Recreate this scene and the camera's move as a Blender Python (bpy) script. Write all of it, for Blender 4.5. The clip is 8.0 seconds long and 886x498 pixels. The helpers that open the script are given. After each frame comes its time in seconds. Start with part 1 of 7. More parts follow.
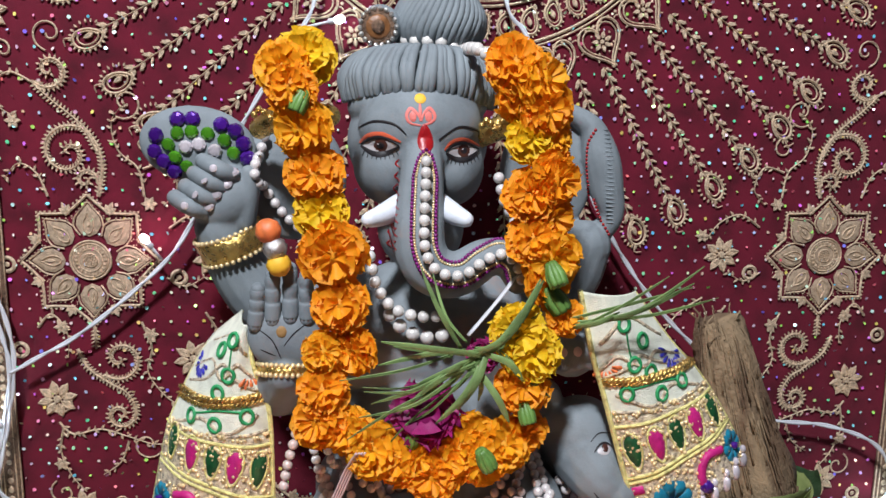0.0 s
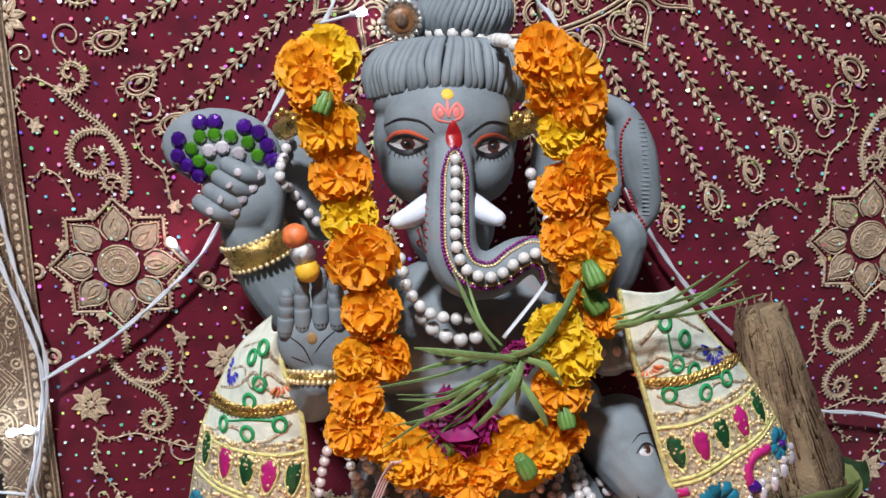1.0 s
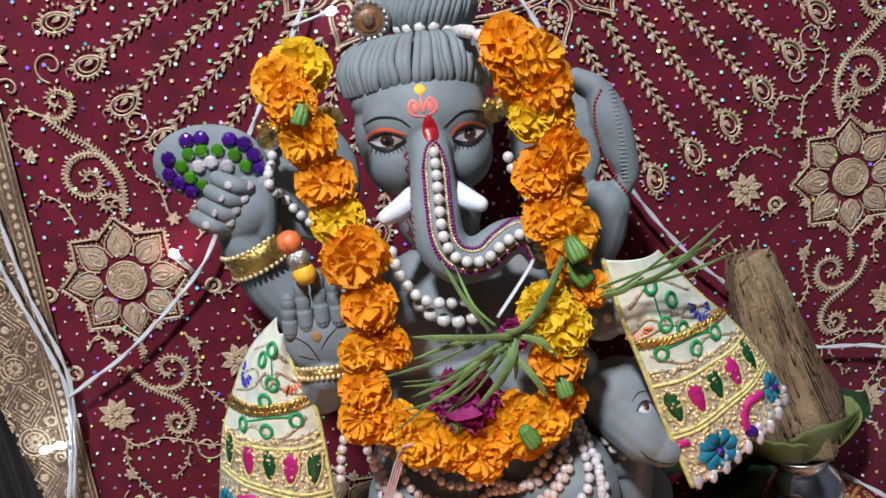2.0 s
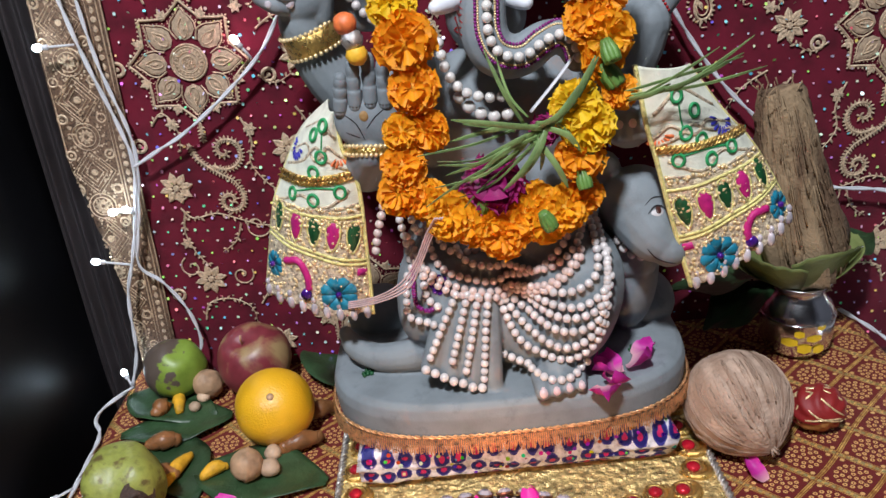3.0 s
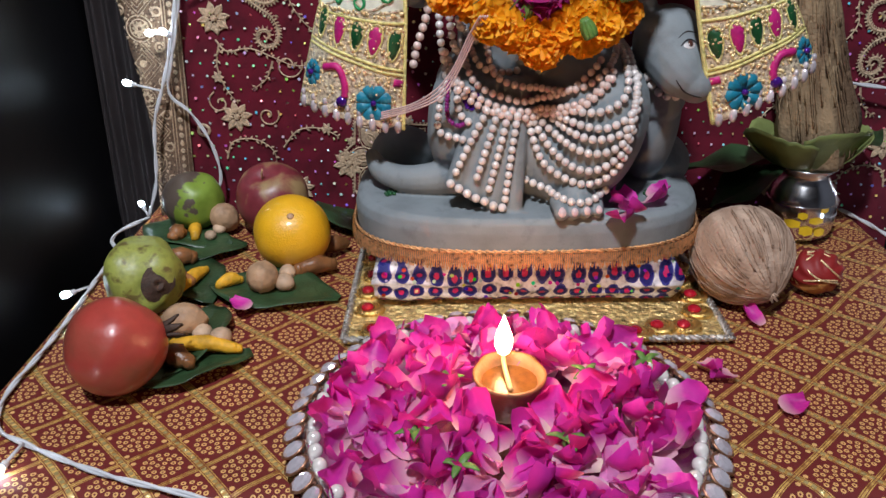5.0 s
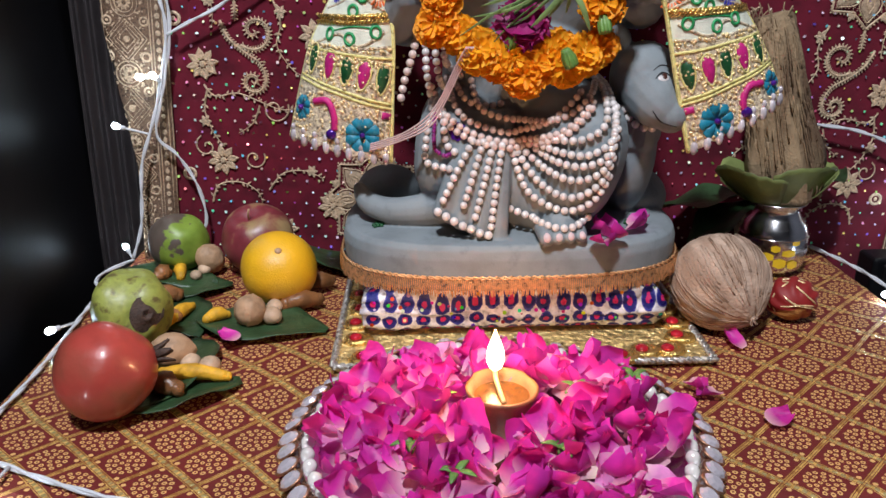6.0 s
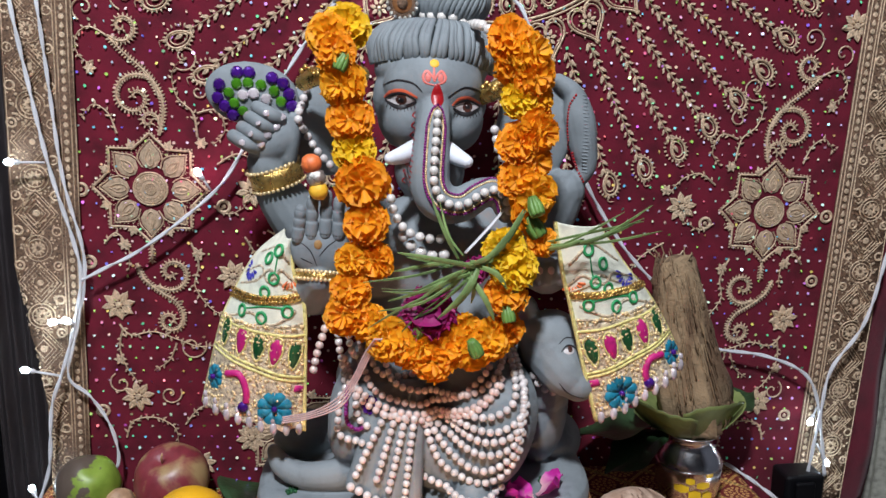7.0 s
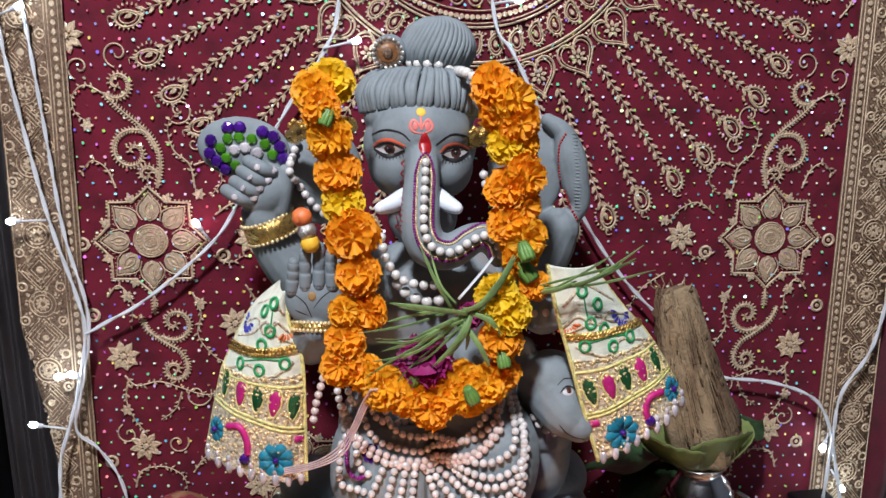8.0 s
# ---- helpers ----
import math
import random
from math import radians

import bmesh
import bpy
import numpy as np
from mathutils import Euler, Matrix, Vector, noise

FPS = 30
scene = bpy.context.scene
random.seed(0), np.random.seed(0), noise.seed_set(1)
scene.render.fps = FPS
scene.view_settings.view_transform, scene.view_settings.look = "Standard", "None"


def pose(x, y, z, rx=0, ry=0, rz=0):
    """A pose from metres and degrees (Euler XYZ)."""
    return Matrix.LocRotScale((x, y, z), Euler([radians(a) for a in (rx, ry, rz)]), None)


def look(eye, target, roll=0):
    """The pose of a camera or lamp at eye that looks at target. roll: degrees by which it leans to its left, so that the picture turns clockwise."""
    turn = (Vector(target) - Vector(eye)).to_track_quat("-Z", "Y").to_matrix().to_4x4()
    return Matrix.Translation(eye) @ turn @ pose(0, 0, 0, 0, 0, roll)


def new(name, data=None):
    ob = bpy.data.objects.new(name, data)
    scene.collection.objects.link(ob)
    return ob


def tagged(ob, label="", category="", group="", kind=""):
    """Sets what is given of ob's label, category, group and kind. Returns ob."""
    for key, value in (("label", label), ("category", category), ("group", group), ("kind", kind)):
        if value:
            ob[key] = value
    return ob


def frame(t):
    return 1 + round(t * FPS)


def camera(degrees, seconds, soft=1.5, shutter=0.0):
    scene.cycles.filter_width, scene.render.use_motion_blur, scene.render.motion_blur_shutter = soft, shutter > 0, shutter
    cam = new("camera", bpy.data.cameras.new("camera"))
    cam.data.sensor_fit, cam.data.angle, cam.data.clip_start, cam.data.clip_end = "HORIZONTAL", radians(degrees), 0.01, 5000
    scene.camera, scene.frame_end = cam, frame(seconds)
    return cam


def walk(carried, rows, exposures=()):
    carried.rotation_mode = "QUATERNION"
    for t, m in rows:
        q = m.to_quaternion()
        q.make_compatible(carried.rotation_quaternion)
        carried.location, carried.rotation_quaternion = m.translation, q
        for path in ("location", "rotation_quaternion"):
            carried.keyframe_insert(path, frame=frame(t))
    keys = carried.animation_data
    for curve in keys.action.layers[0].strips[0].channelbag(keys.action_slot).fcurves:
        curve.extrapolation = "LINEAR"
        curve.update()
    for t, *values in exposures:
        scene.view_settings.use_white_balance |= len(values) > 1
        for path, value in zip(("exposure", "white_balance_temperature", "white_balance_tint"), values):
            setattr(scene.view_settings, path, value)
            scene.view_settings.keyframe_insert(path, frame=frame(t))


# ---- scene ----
cam = camera(57.9, 8.0)
PATH = [
    (0, (0.081, 0.022, 0.583), (0.279, 1.979, 0.224), -2.4),
    (0.5, (0.067, 0.047, 0.578), (0.244, 2.004, 0.204), -2.4),
    (1, (0.08, 0.044, 0.594), (0.208, 1.999, 0.195), -4.3),
    (1.2, (0.082, 0.035, 0.602), (0.208, 1.991, 0.206), -5.5),
    (2.5, (0.102, -0.002, 0.619), (0.168, 1.894, -0.015), -12.0),
    (3, (0.09, -0.056, 0.588), (0.035, 1.767, -0.233), -6.9),
    (3.5, (0.08, -0.075, 0.552), (-0.001, 1.698, -0.369), -4.0),
    (4, (0.072, -0.105, 0.518), (-0.004, 1.663, -0.414), -2.1),
    (4.5, (0.058, -0.124, 0.491), (0.008, 1.652, -0.428), -1.0),
    (4.7, (0.05, -0.134, 0.474), (0.011, 1.652, -0.425), -0.8),
    (5.8, (0.019, -0.194, 0.395), (0.058, 1.675, -0.317), -0.8),
    (6, (0.019, -0.189, 0.404), (0.075, 1.691, -0.276), -0.5),
    (6.5, (0.024, -0.168, 0.479), (0.183, 1.757, -0.04), 0.2),
    (7, (0.056, -0.15, 0.583), (0.258, 1.79, 0.141), -0.1),
    (7.5, (0.078, -0.141, 0.596), (0.279, 1.802, 0.168), -1.3),
    (8, (0.083, -0.149, 0.612), (0.242, 1.805, 0.214), -2.6),
]
walk(cam, [(t, look(eye, target, roll)) for t, eye, target, roll in PATH],
     exposures=[(0.0, -0.05), (1.2, -0.05), (2.5, -0.12), (3.0, -0.1), (3.5, -0.28), (4.7, -0.38), (5.8, -0.12), (6.1, -0.12), (6.5, -0.28), (7.0, -0.08), (8.0, -0.05)])

# ---- light ----
world = bpy.data.worlds.new("room_dark")
scene.world = world
world.use_nodes = True
world.node_tree.nodes["Background"].inputs[0].default_value = (0.6, 0.7, 1.0, 1)
world.node_tree.nodes["Background"].inputs[1].default_value = 0.02


def lamp(name, kind, at, target, energy, colour, size):
    data = bpy.data.lights.new(name, kind)
    data.energy, data.color = energy, colour
    if kind == "AREA":
        data.shape, data.size = "DISK", size
    else:
        data.shadow_soft_size = size
    ob = new(name, data)
    ob.matrix_world = look(at, target)
    return ob


lamp("ceiling_lamp_light", "AREA", (-0.22, -0.6, 2.15), (0.14, 0.75, 0.3), 74, (0.92, 0.96, 1.05), 0.2)
lamp("diya_flame_light", "POINT", (0.083, 0.436, 0.109), (0, 0, 0), 0.85, (1.0, 0.52, 0.24), 0.008)

# ---- materials ----


def mat(name, colour, rough=0.6, metal=0.0, vary=0.25, scale=60.0, bump=0.15, bscale=400.0, dirt=None, per_object=0.0,
        per_island=0.0, coat=0.0, sheen=0.0, subsurface=0.0, spec=0.5, emit=0.0):
    """Principled surface with two scales of colour variation and fine relief."""
    m = bpy.data.materials.new(name)
    m.use_nodes = True
    nt = m.node_tree
    b = nt.nodes["Principled BSDF"]
    tex = nt.nodes.new("ShaderNodeTexCoord")
    n1 = nt.nodes.new("ShaderNodeTexNoise")
    n1.inputs["Scale"].default_value, n1.inputs["Detail"].default_value = scale, 6
    n2 = nt.nodes.new("ShaderNodeTexNoise")
    n2.inputs["Scale"].default_value, n2.inputs["Detail"].default_value = bscale, 3
    for n in (n1, n2):
        nt.links.new(tex.outputs["Object"], n.inputs["Vector"])
    ramp = nt.nodes.new("ShaderNodeValToRGB")
    dark = dirt or tuple(c * (1 - vary) for c in colour)
    light = tuple(min(1, c * (1 + vary * 0.6)) for c in colour)
    ramp.color_ramp.elements[0].position, ramp.color_ramp.elements[1].position = 0.32, 0.68
    ramp.color_ramp.elements[0].color, ramp.color_ramp.elements[1].color = (*dark, 1), (*light, 1)
    mid = ramp.color_ramp.elements.new(0.5)
    mid.color = (*colour, 1)
    nt.links.new(n1.outputs["Fac"], ramp.inputs["Fac"])
    out = ramp.outputs["Color"]
    if per_object or per_island:
        hsv = nt.nodes.new("ShaderNodeHueSaturation")
        mr = nt.nodes.new("ShaderNodeMapRange")
        amount = per_object or per_island
        mr.inputs["To Min"].default_value, mr.inputs["To Max"].default_value = 1 - amount, 1 + amount * 0.7
        if per_object:
            src = nt.nodes.new("ShaderNodeObjectInfo").outputs["Random"]
        else:
            src = nt.nodes.new("ShaderNodeNewGeometry").outputs["Random Per Island"]
        nt.links.new(src, mr.inputs["Value"])
        nt.links.new(mr.outputs["Result"], hsv.inputs["Value"])
        nt.links.new(out, hsv.inputs["Color"])
        out = hsv.outputs["Color"]
    nt.links.new(out, b.inputs["Base Color"])
    rr = nt.nodes.new("ShaderNodeMapRange")
    rr.inputs["To Min"].default_value, rr.inputs["To Max"].default_value = max(0.02, rough - 0.1), min(1, rough + 0.1)
    nt.links.new(n1.outputs["Fac"], rr.inputs["Value"])
    nt.links.new(rr.outputs["Result"], b.inputs["Roughness"])
    b.inputs["Metallic"].default_value = metal
    b.inputs["Coat Weight"].default_value = coat
    b.inputs["Sheen Weight"].default_value = sheen
    b.inputs["Specular IOR Level"].default_value = spec
    if subsurface:
        b.inputs["Subsurface Weight"].default_value = subsurface
        b.inputs["Subsurface Radius"].default_value = (0.01, 0.006, 0.003)
        b.inputs["Subsurface Scale"].default_value = 0.5
    if emit:
        b.inputs["Emission Color"].default_value = (*colour, 1)
        b.inputs["Emission Strength"].default_value = emit
    if bump:
        bp = nt.nodes.new("ShaderNodeBump")
        bp.inputs["Strength"].default_value, bp.inputs["Distance"].default_value = bump, 0.002
        nt.links.new(n2.outputs["Fac"], bp.inputs["Height"])
        nt.links.new(bp.outputs["Normal"], b.inputs["Normal"])
    return m


M = {}
M["clay"] = mat("grey_clay_paint", (0.205, 0.235, 0.25), 0.72, vary=0.16, scale=35, bump=0.12, bscale=500)
M["tusk"] = mat("white_paint", (0.72, 0.75, 0.8), 0.5, vary=0.08)
M["black"] = mat("black_paint", (0.015, 0.013, 0.015), 0.5, vary=0.2)
M["eyewhite"] = mat("eye_white", (0.5, 0.47, 0.47), 0.4, vary=0.05)
M["iris"] = mat("brown_iris", (0.07, 0.025, 0.018), 0.3, vary=0.2)
M["orange_paint"] = mat("orange_paint", (0.72, 0.13, 0.06), 0.5, vary=0.15)
M["red_paint"] = mat("red_paint", (0.34, 0.008, 0.012), 0.35, vary=0.2)
M["salmon"] = mat("salmon_paint", (0.72, 0.17, 0.14), 0.55, vary=0.15)
M["yellow_paint"] = mat("yellow_paste", (0.8, 0.45, 0.03), 0.6, vary=0.2)
M["ochre"] = mat("ochre_paste", (0.3, 0.17, 0.06), 0.6, vary=0.3)
M["nail"] = mat("pink_nail", (0.6, 0.45, 0.45), 0.3, vary=0.1)
M["velvet"] = mat("maroon_cloth", (0.125, 0.0055, 0.0185), 0.8, vary=0.4, sheen=0.15, scale=26, bump=0.25, bscale=900, spec=0.2)
M["gold_thread"] = mat("gold_thread", (0.66, 0.5, 0.34), 0.42, metal=0.25, vary=0.4, scale=300, bump=0.6, bscale=1500)
M["gold_dull"] = mat("gold_band_weave", (0.2, 0.12, 0.075), 0.5, metal=0.3, vary=0.7, scale=330, bump=0.8, bscale=1300)
M["gold_pad"] = mat("gold_satin_stitch", (0.5, 0.37, 0.25), 0.5, metal=0.15, vary=0.3, scale=200, bump=0.7, bscale=1400)
M["dark_brown"] = mat("dark_brown_hem", (0.016, 0.011, 0.012), 0.7, vary=0.3)
M["lacquer"] = mat("black_lacquer", (0.003, 0.003, 0.004), 0.44, vary=0.3, scale=5, bump=0.05, bscale=60, spec=0.22)
M["wall"] = mat("painted_wall", (0.16, 0.17, 0.2), 0.8, vary=0.15, scale=4, bscale=120)
M["floor"] = mat("stone_floor", (0.14, 0.12, 0.11), 0.5, vary=0.25, scale=6)
M["ceiling"] = mat("ceiling_paint", (0.4, 0.4, 0.4), 0.85, vary=0.06, scale=4)
M["wood"] = mat("dark_wood", (0.05, 0.028, 0.018), 0.45, vary=0.4, scale=12)
M["silver_cloth"] = mat("silver_curtain", (0.42, 0.42, 0.36), 0.45, metal=0.3, vary=0.35, scale=90, bump=0.5, bscale=700)

# ---- building helpers ----


def shade(me, angle=True):
    me.polygons.foreach_set("use_smooth", [angle] * len(me.polygons))


def mesh_of(name, bm, material, smooth=True):
    bmesh.ops.recalc_face_normals(bm, faces=bm.faces)
    me = bpy.data.meshes.new(name)
    bm.to_mesh(me)
    bm.free()
    for m in material if isinstance(material, (list, tuple)) else [material]:
        me.materials.append(m)
    shade(me, smooth)
    return me


def part(name, bm, material, parent=None, label="", smooth=True):
    me = bm if isinstance(bm, bpy.types.Mesh) else mesh_of(name, bm, material, smooth)
    ob = new(name, me)
    if parent is not None:
        ob.parent = parent
    if label:
        ob["label"] = label
    return ob


def thing(name, at, label, category, group="", kind=""):
    ob = new(name)
    ob.location = at
    ob.empty_display_size = 0.02
    return tagged(ob, label, category, group, kind)


def local(ob, v):
    return Vector(v) - ob.location


def pydata(name, verts, faces, material, smooth=True):
    me = bpy.data.meshes.new(name)
    me.from_pydata([tuple(v) for v in verts], [], faces)
    me.validate()
    for m in material if isinstance(material, (list, tuple)) else [material]:
        me.materials.append(m)
    shade(me, smooth)
    return me


def smooth_path(pts, n=8, closed=False):
    """Catmull-Rom curve through pts."""
    p = [Vector(q) for q in pts]
    out = []
    k = len(p)
    for i in range(k if closed else k - 1):
        g = lambda j: p[j % k] if closed else p[max(0, min(k - 1, j))]
        a, b, c, d = g(i - 1), g(i), g(i + 1), g(i + 2)
        for s in range(n):
            t = s / n
            out.append(0.5 * ((2 * b) + (c - a) * t + (2 * a - 5 * b + 4 * c - d) * t * t + (3 * b - a - 3 * c + d) * t ** 3))
    if not closed:
        out.append(p[-1])
    return out


def spaced(path, step):
    """Points at an even step along a polyline."""
    out, left = [path[0].copy()], step
    for a, b in zip(path, path[1:]):
        seg = (b - a).length
        pos = 0.0
        while seg - pos >= left and seg > 0:
            pos += left
            out.append(a.lerp(b, pos / seg))
            left = step
        left -= seg - pos
    return out


def tube(bm, pts, radii, seg=8, closed=False, flat=1.0):
    pts = [Vector(p) for p in pts]
    if not isinstance(radii, (list, tuple)):
        radii = [radii] * len(pts)
    rings, up = [], Vector((0, 0, 1))
    for i, p in enumerate(pts):
        d = (pts[min(i + 1, len(pts) - 1)] - pts[max(i - 1, 0)])
        d = d.normalized() if d.length > 1e-9 else Vector((0, 0, 1))
        side = d.cross(up)
        if side.length < 0.05:
            side = d.cross(Vector((0, 1, 0)))
        side.normalize()
        nrm = side.cross(d).normalized()
        up = nrm
        rings.append([bm.verts.new(p + radii[i] * (math.cos(a) * side + flat * math.sin(a) * nrm)) for a in [2 * math.pi * j / seg for j in range(seg)]])
    for r, q in zip(rings, rings[1:] + ([rings[0]] if closed else [])):
        for j in range(seg):
            bm.faces.new((r[j], r[(j + 1) % seg], q[(j + 1) % seg], q[j]))
    if not closed:
        bm.faces.new(rings[0][::-1])
        bm.faces.new(rings[-1])
    return bm


def limb(bm, pts, radii, seg=14, n=6):
    """A tapered limb through pts with rounded ends."""
    path = smooth_path(pts, n)
    rr = smooth_path([(r, 0, 0) for r in radii], n)
    rr = [r.x for r in rr]
    tube(bm, path, rr, seg)
    if seg > 8:
        ball(bm, path[0], (rr[0],) * 3, seg)
        ball(bm, path[-1], (rr[-1],) * 3, seg)


def ball(bm, c, r, seg=16, rot=None):
    seg = seg * 2 if seg >= 18 else seg
    m = Matrix.Translation(c) @ (rot or Matrix.Identity(4)) @ Matrix.Diagonal((*r, 1))
    bmesh.ops.create_uvsphere(bm, u_segments=seg, v_segments=max(6, seg // 2 + 2), radius=1, matrix=m)


def box(bm, lo, hi, bevel=0.0):
    lo, hi = Vector(lo), Vector(hi)
    r = bmesh.ops.create_cube(bm, size=1, matrix=Matrix.Translation((lo + hi) / 2) @ Matrix.Diagonal((*(hi - lo), 1)))
    if bevel:
        edges = list({e for v in r["verts"] for e in v.link_edges})
        bmesh.ops.bevel(bm, geom=edges, offset=bevel, segments=3, affect="EDGES", profile=0.5)


def lathe(bm, profile, seg=32, centre=(0, 0, 0), close=True):
    c = Vector(centre)
    rings = []
    for r, z in profile:
        rings.append([bm.verts.new(c + Vector((r * math.cos(a), r * math.sin(a), z))) for a in [2 * math.pi * j / seg for j in range(seg)]])
    for a, b in zip(rings, rings[1:]):
        for j in range(seg):
            bm.faces.new((a[j], a[(j + 1) % seg], b[(j + 1) % seg], b[j]))
    if close:
        bm.faces.new(rings[0][::-1])
        bm.faces.new(rings[-1])
    return bm


# ---- room ----
def slab(name, lo, hi, material, label, category):
    bm = bmesh.new()
    box(bm, lo, hi)
    return tagged(part(name, bm, material, smooth=False), label, category, kind="structure")


slab("floor", (-2.2, -2.6, -0.56), (2.4, 1.5, -0.5), M["floor"], "dark stone floor of the room", "floor")
slab("ceiling", (-2.2, -2.6, 2.3), (2.4, 1.5, 2.4), M["ceiling"], "plain painted ceiling", "ceiling")
slab("wall_north", (-2.2, 1.3, -0.5), (2.4, 1.5, 2.3), M["wall"], "dark painted wall behind the altar", "wall")
slab("wall_south", (-2.2, -2.8, -0.5), (2.4, -2.6, 2.3), M["wall"], "painted wall facing the altar", "wall")
slab("wall_west", (-2.4, -2.8, -0.56), (-2.2, 1.5, 2.4), M["wall"], "painted side wall", "wall")
slab("wall_east", (2.4, -2.8, -0.56), (2.6, 1.5, 2.4), M["wall"], "painted side wall", "wall")

cabinet = thing("black_cupboard", (-0.7, 0.6, -0.5), "tall glossy black lacquered cupboard standing close beside the altar", "cupboard")
bm = bmesh.new()
box(bm, local(cabinet, (-0.95, 0.22, -0.5)), local(cabinet, (-0.463, 1.25, 1.9)), 0.006)
part("carcass", bm, M["lacquer"], cabinet, smooth=False)
bm = bmesh.new()
box(bm, local(cabinet, (-0.94, 0.2, -0.42)), local(cabinet, (-0.475, 0.219, 1.85)), 0.004)
part("door", bm, M["lacquer"], cabinet, smooth=False)

# ---- table ----
table = thing("altar_table", (0.1, 0.62, -0.5), "low dark wooden altar table under the printed cloth", "table")
bm = bmesh.new()
box(bm, local(table, (-0.395, 0.345, -0.045)), local(table, (0.6, 0.965, -0.012)), 0.006)
part("tabletop", bm, M["wood"], table, smooth=False)
for lx, ly in ((-0.36, 0.39), (0.56, 0.39), (-0.36, 0.92), (0.56, 0.92)):
    bm = bmesh.new()
    box(bm, local(table, (lx - 0.022, ly - 0.022, -0.5)), local(table, (lx + 0.022, ly + 0.022, -0.045)), 0.004)
    part("leg", bm, M["wood"], table, smooth=False)

# ---- printed tablecloth ----
def cloth_print():
    """Red cloth printed with dotted rosettes in a lattice of gold bands."""
    m = bpy.data.materials.new("red_gold_bandhani_print")
    m.use_nodes = True
    nt = m.node_tree
    b = nt.nodes["Principled BSDF"]

    def node(kind, **kw):
        n = nt.nodes.new(kind)
        for k, v in kw.items():
            n.inputs[k].default_value = v
        return n

    def mth(op, a, c=None, d=None):
        n = nt.nodes.new("ShaderNodeMath")
        n.operation = op
        for i, v in enumerate((a, c, d)):
            if v is None:
                continue
            if isinstance(v, (int, float)):
                n.inputs[i].default_value = v
            else:
                nt.links.new(v, n.inputs[i])
        return n.outputs[0]

    tex = node("ShaderNodeTexCoord")
    wob = node("ShaderNodeTexNoise", Scale=4.0, Detail=1.0)
    nt.links.new(tex.outputs["Object"], wob.inputs["Vector"])
    add = nt.nodes.new("ShaderNodeVectorMath")
    add.operation = "MULTIPLY_ADD"
    nt.links.new(wob.outputs["Color"], add.inputs[0])
    add.inputs[1].default_value = (0.03, 0.03, 0)
    nt.links.new(tex.outputs["Object"], add.inputs[2])
    mp = node("ShaderNodeMapping")
    mp.inputs["Rotation"].default_value = (0, 0, radians(-43))
    mp.inputs["Scale"].default_value = (20.5, 20.5, 20.5)
    nt.links.new(add.outputs[0], mp.inputs["Vector"])
    sep = node("ShaderNodeSeparateXYZ")
    nt.links.new(mp.outputs[0], sep.inputs[0])
    u = mth("SUBTRACT", mth("FRACT", sep.outputs[0]), 0.5)
    v = mth("SUBTRACT", mth("FRACT", sep.outputs[1]), 0.5)
    au, av = mth("ABSOLUTE", u), mth("ABSOLUTE", v)
    edge = mth("MAXIMUM", au, av)
    bu = mth("GREATER_THAN", au, 0.418)
    bv = mth("GREATER_THAN", av, 0.45)
    band = mth("MAXIMUM", bu, bv)
    # thin red lines run along each band, and square sequins sit in the broad ones
    lines = mth("MAXIMUM", mth("MULTIPLY", bu, mth("COMPARE", au, 0.445, 0.008)), mth("MULTIPLY", bv, mth("COMPARE", av, 0.475, 0.007)))
    sq = mth("ABSOLUTE", mth("SUBTRACT", mth("FRACT", mth("MULTIPLY", sep.outputs[1], 7.0)), 0.5))
    glint = mth("MULTIPLY", mth("GREATER_THAN", au, 0.462), mth("LESS_THAN", sq, 0.3))
    r = mth("SQRT", mth("ADD", mth("MULTIPLY", u, u), mth("MULTIPLY", v, v)))
    ang = mth("ARCTAN2", v, u)

    def ring(radius, count, size):
        step = 2 * math.pi / count
        da = mth("MULTIPLY", mth("SUBTRACT", mth("FRACT", mth("DIVIDE", mth("ADD", ang, 7.0), step)), 0.5), step)
        tx = mth("MULTIPLY", da, radius)
        ty = mth("SUBTRACT", r, radius)
        dist = mth("SQRT", mth("ADD", mth("MULTIPLY", tx, tx), mth("MULTIPLY", ty, ty)))
        outer = mth("LESS_THAN", dist, size)
        inner = mth("GREATER_THAN", dist, size * 0.4)
        return mth("MULTIPLY", outer, inner)

    dots = mth("MAXIMUM", ring(0.315, 14, 0.047), mth("MAXIMUM", ring(0.195, 8, 0.047), ring(0.07, 3, 0.042)))
    cu = mth("SUBTRACT", au, 0.36)
    cv = mth("SUBTRACT", av, 0.36)
    corner = mth("LESS_THAN", mth("ADD", mth("MULTIPLY", cu, cu), mth("MULTIPLY", cv, cv)), 0.0022)
    dots = mth("MAXIMUM", dots, corner)
    cell = node("ShaderNodeTexVoronoi", Scale=8.0)
    nt.links.new(mp.outputs[0], cell.inputs["Vector"])
    weave = node("ShaderNodeTexNoise", Scale=1400.0, Detail=2.0)
    nt.links.new(tex.outputs["Object"], weave.inputs["Vector"])
    stain = node("ShaderNodeTexNoise", Scale=30.0, Detail=5.0)
    nt.links.new(tex.outputs["Object"], stain.inputs["Vector"])
    red = node("ShaderNodeMix")
    red.data_type = "RGBA"
    red.inputs["A"].default_value, red.inputs["B"].default_value = (0.1, 0.006, 0.005, 1), (0.17, 0.011, 0.008, 1)
    nt.links.new(stain.outputs["Fac"], red.inputs["Factor"])
    gold = node("ShaderNodeMix")
    gold.data_type = "RGBA"
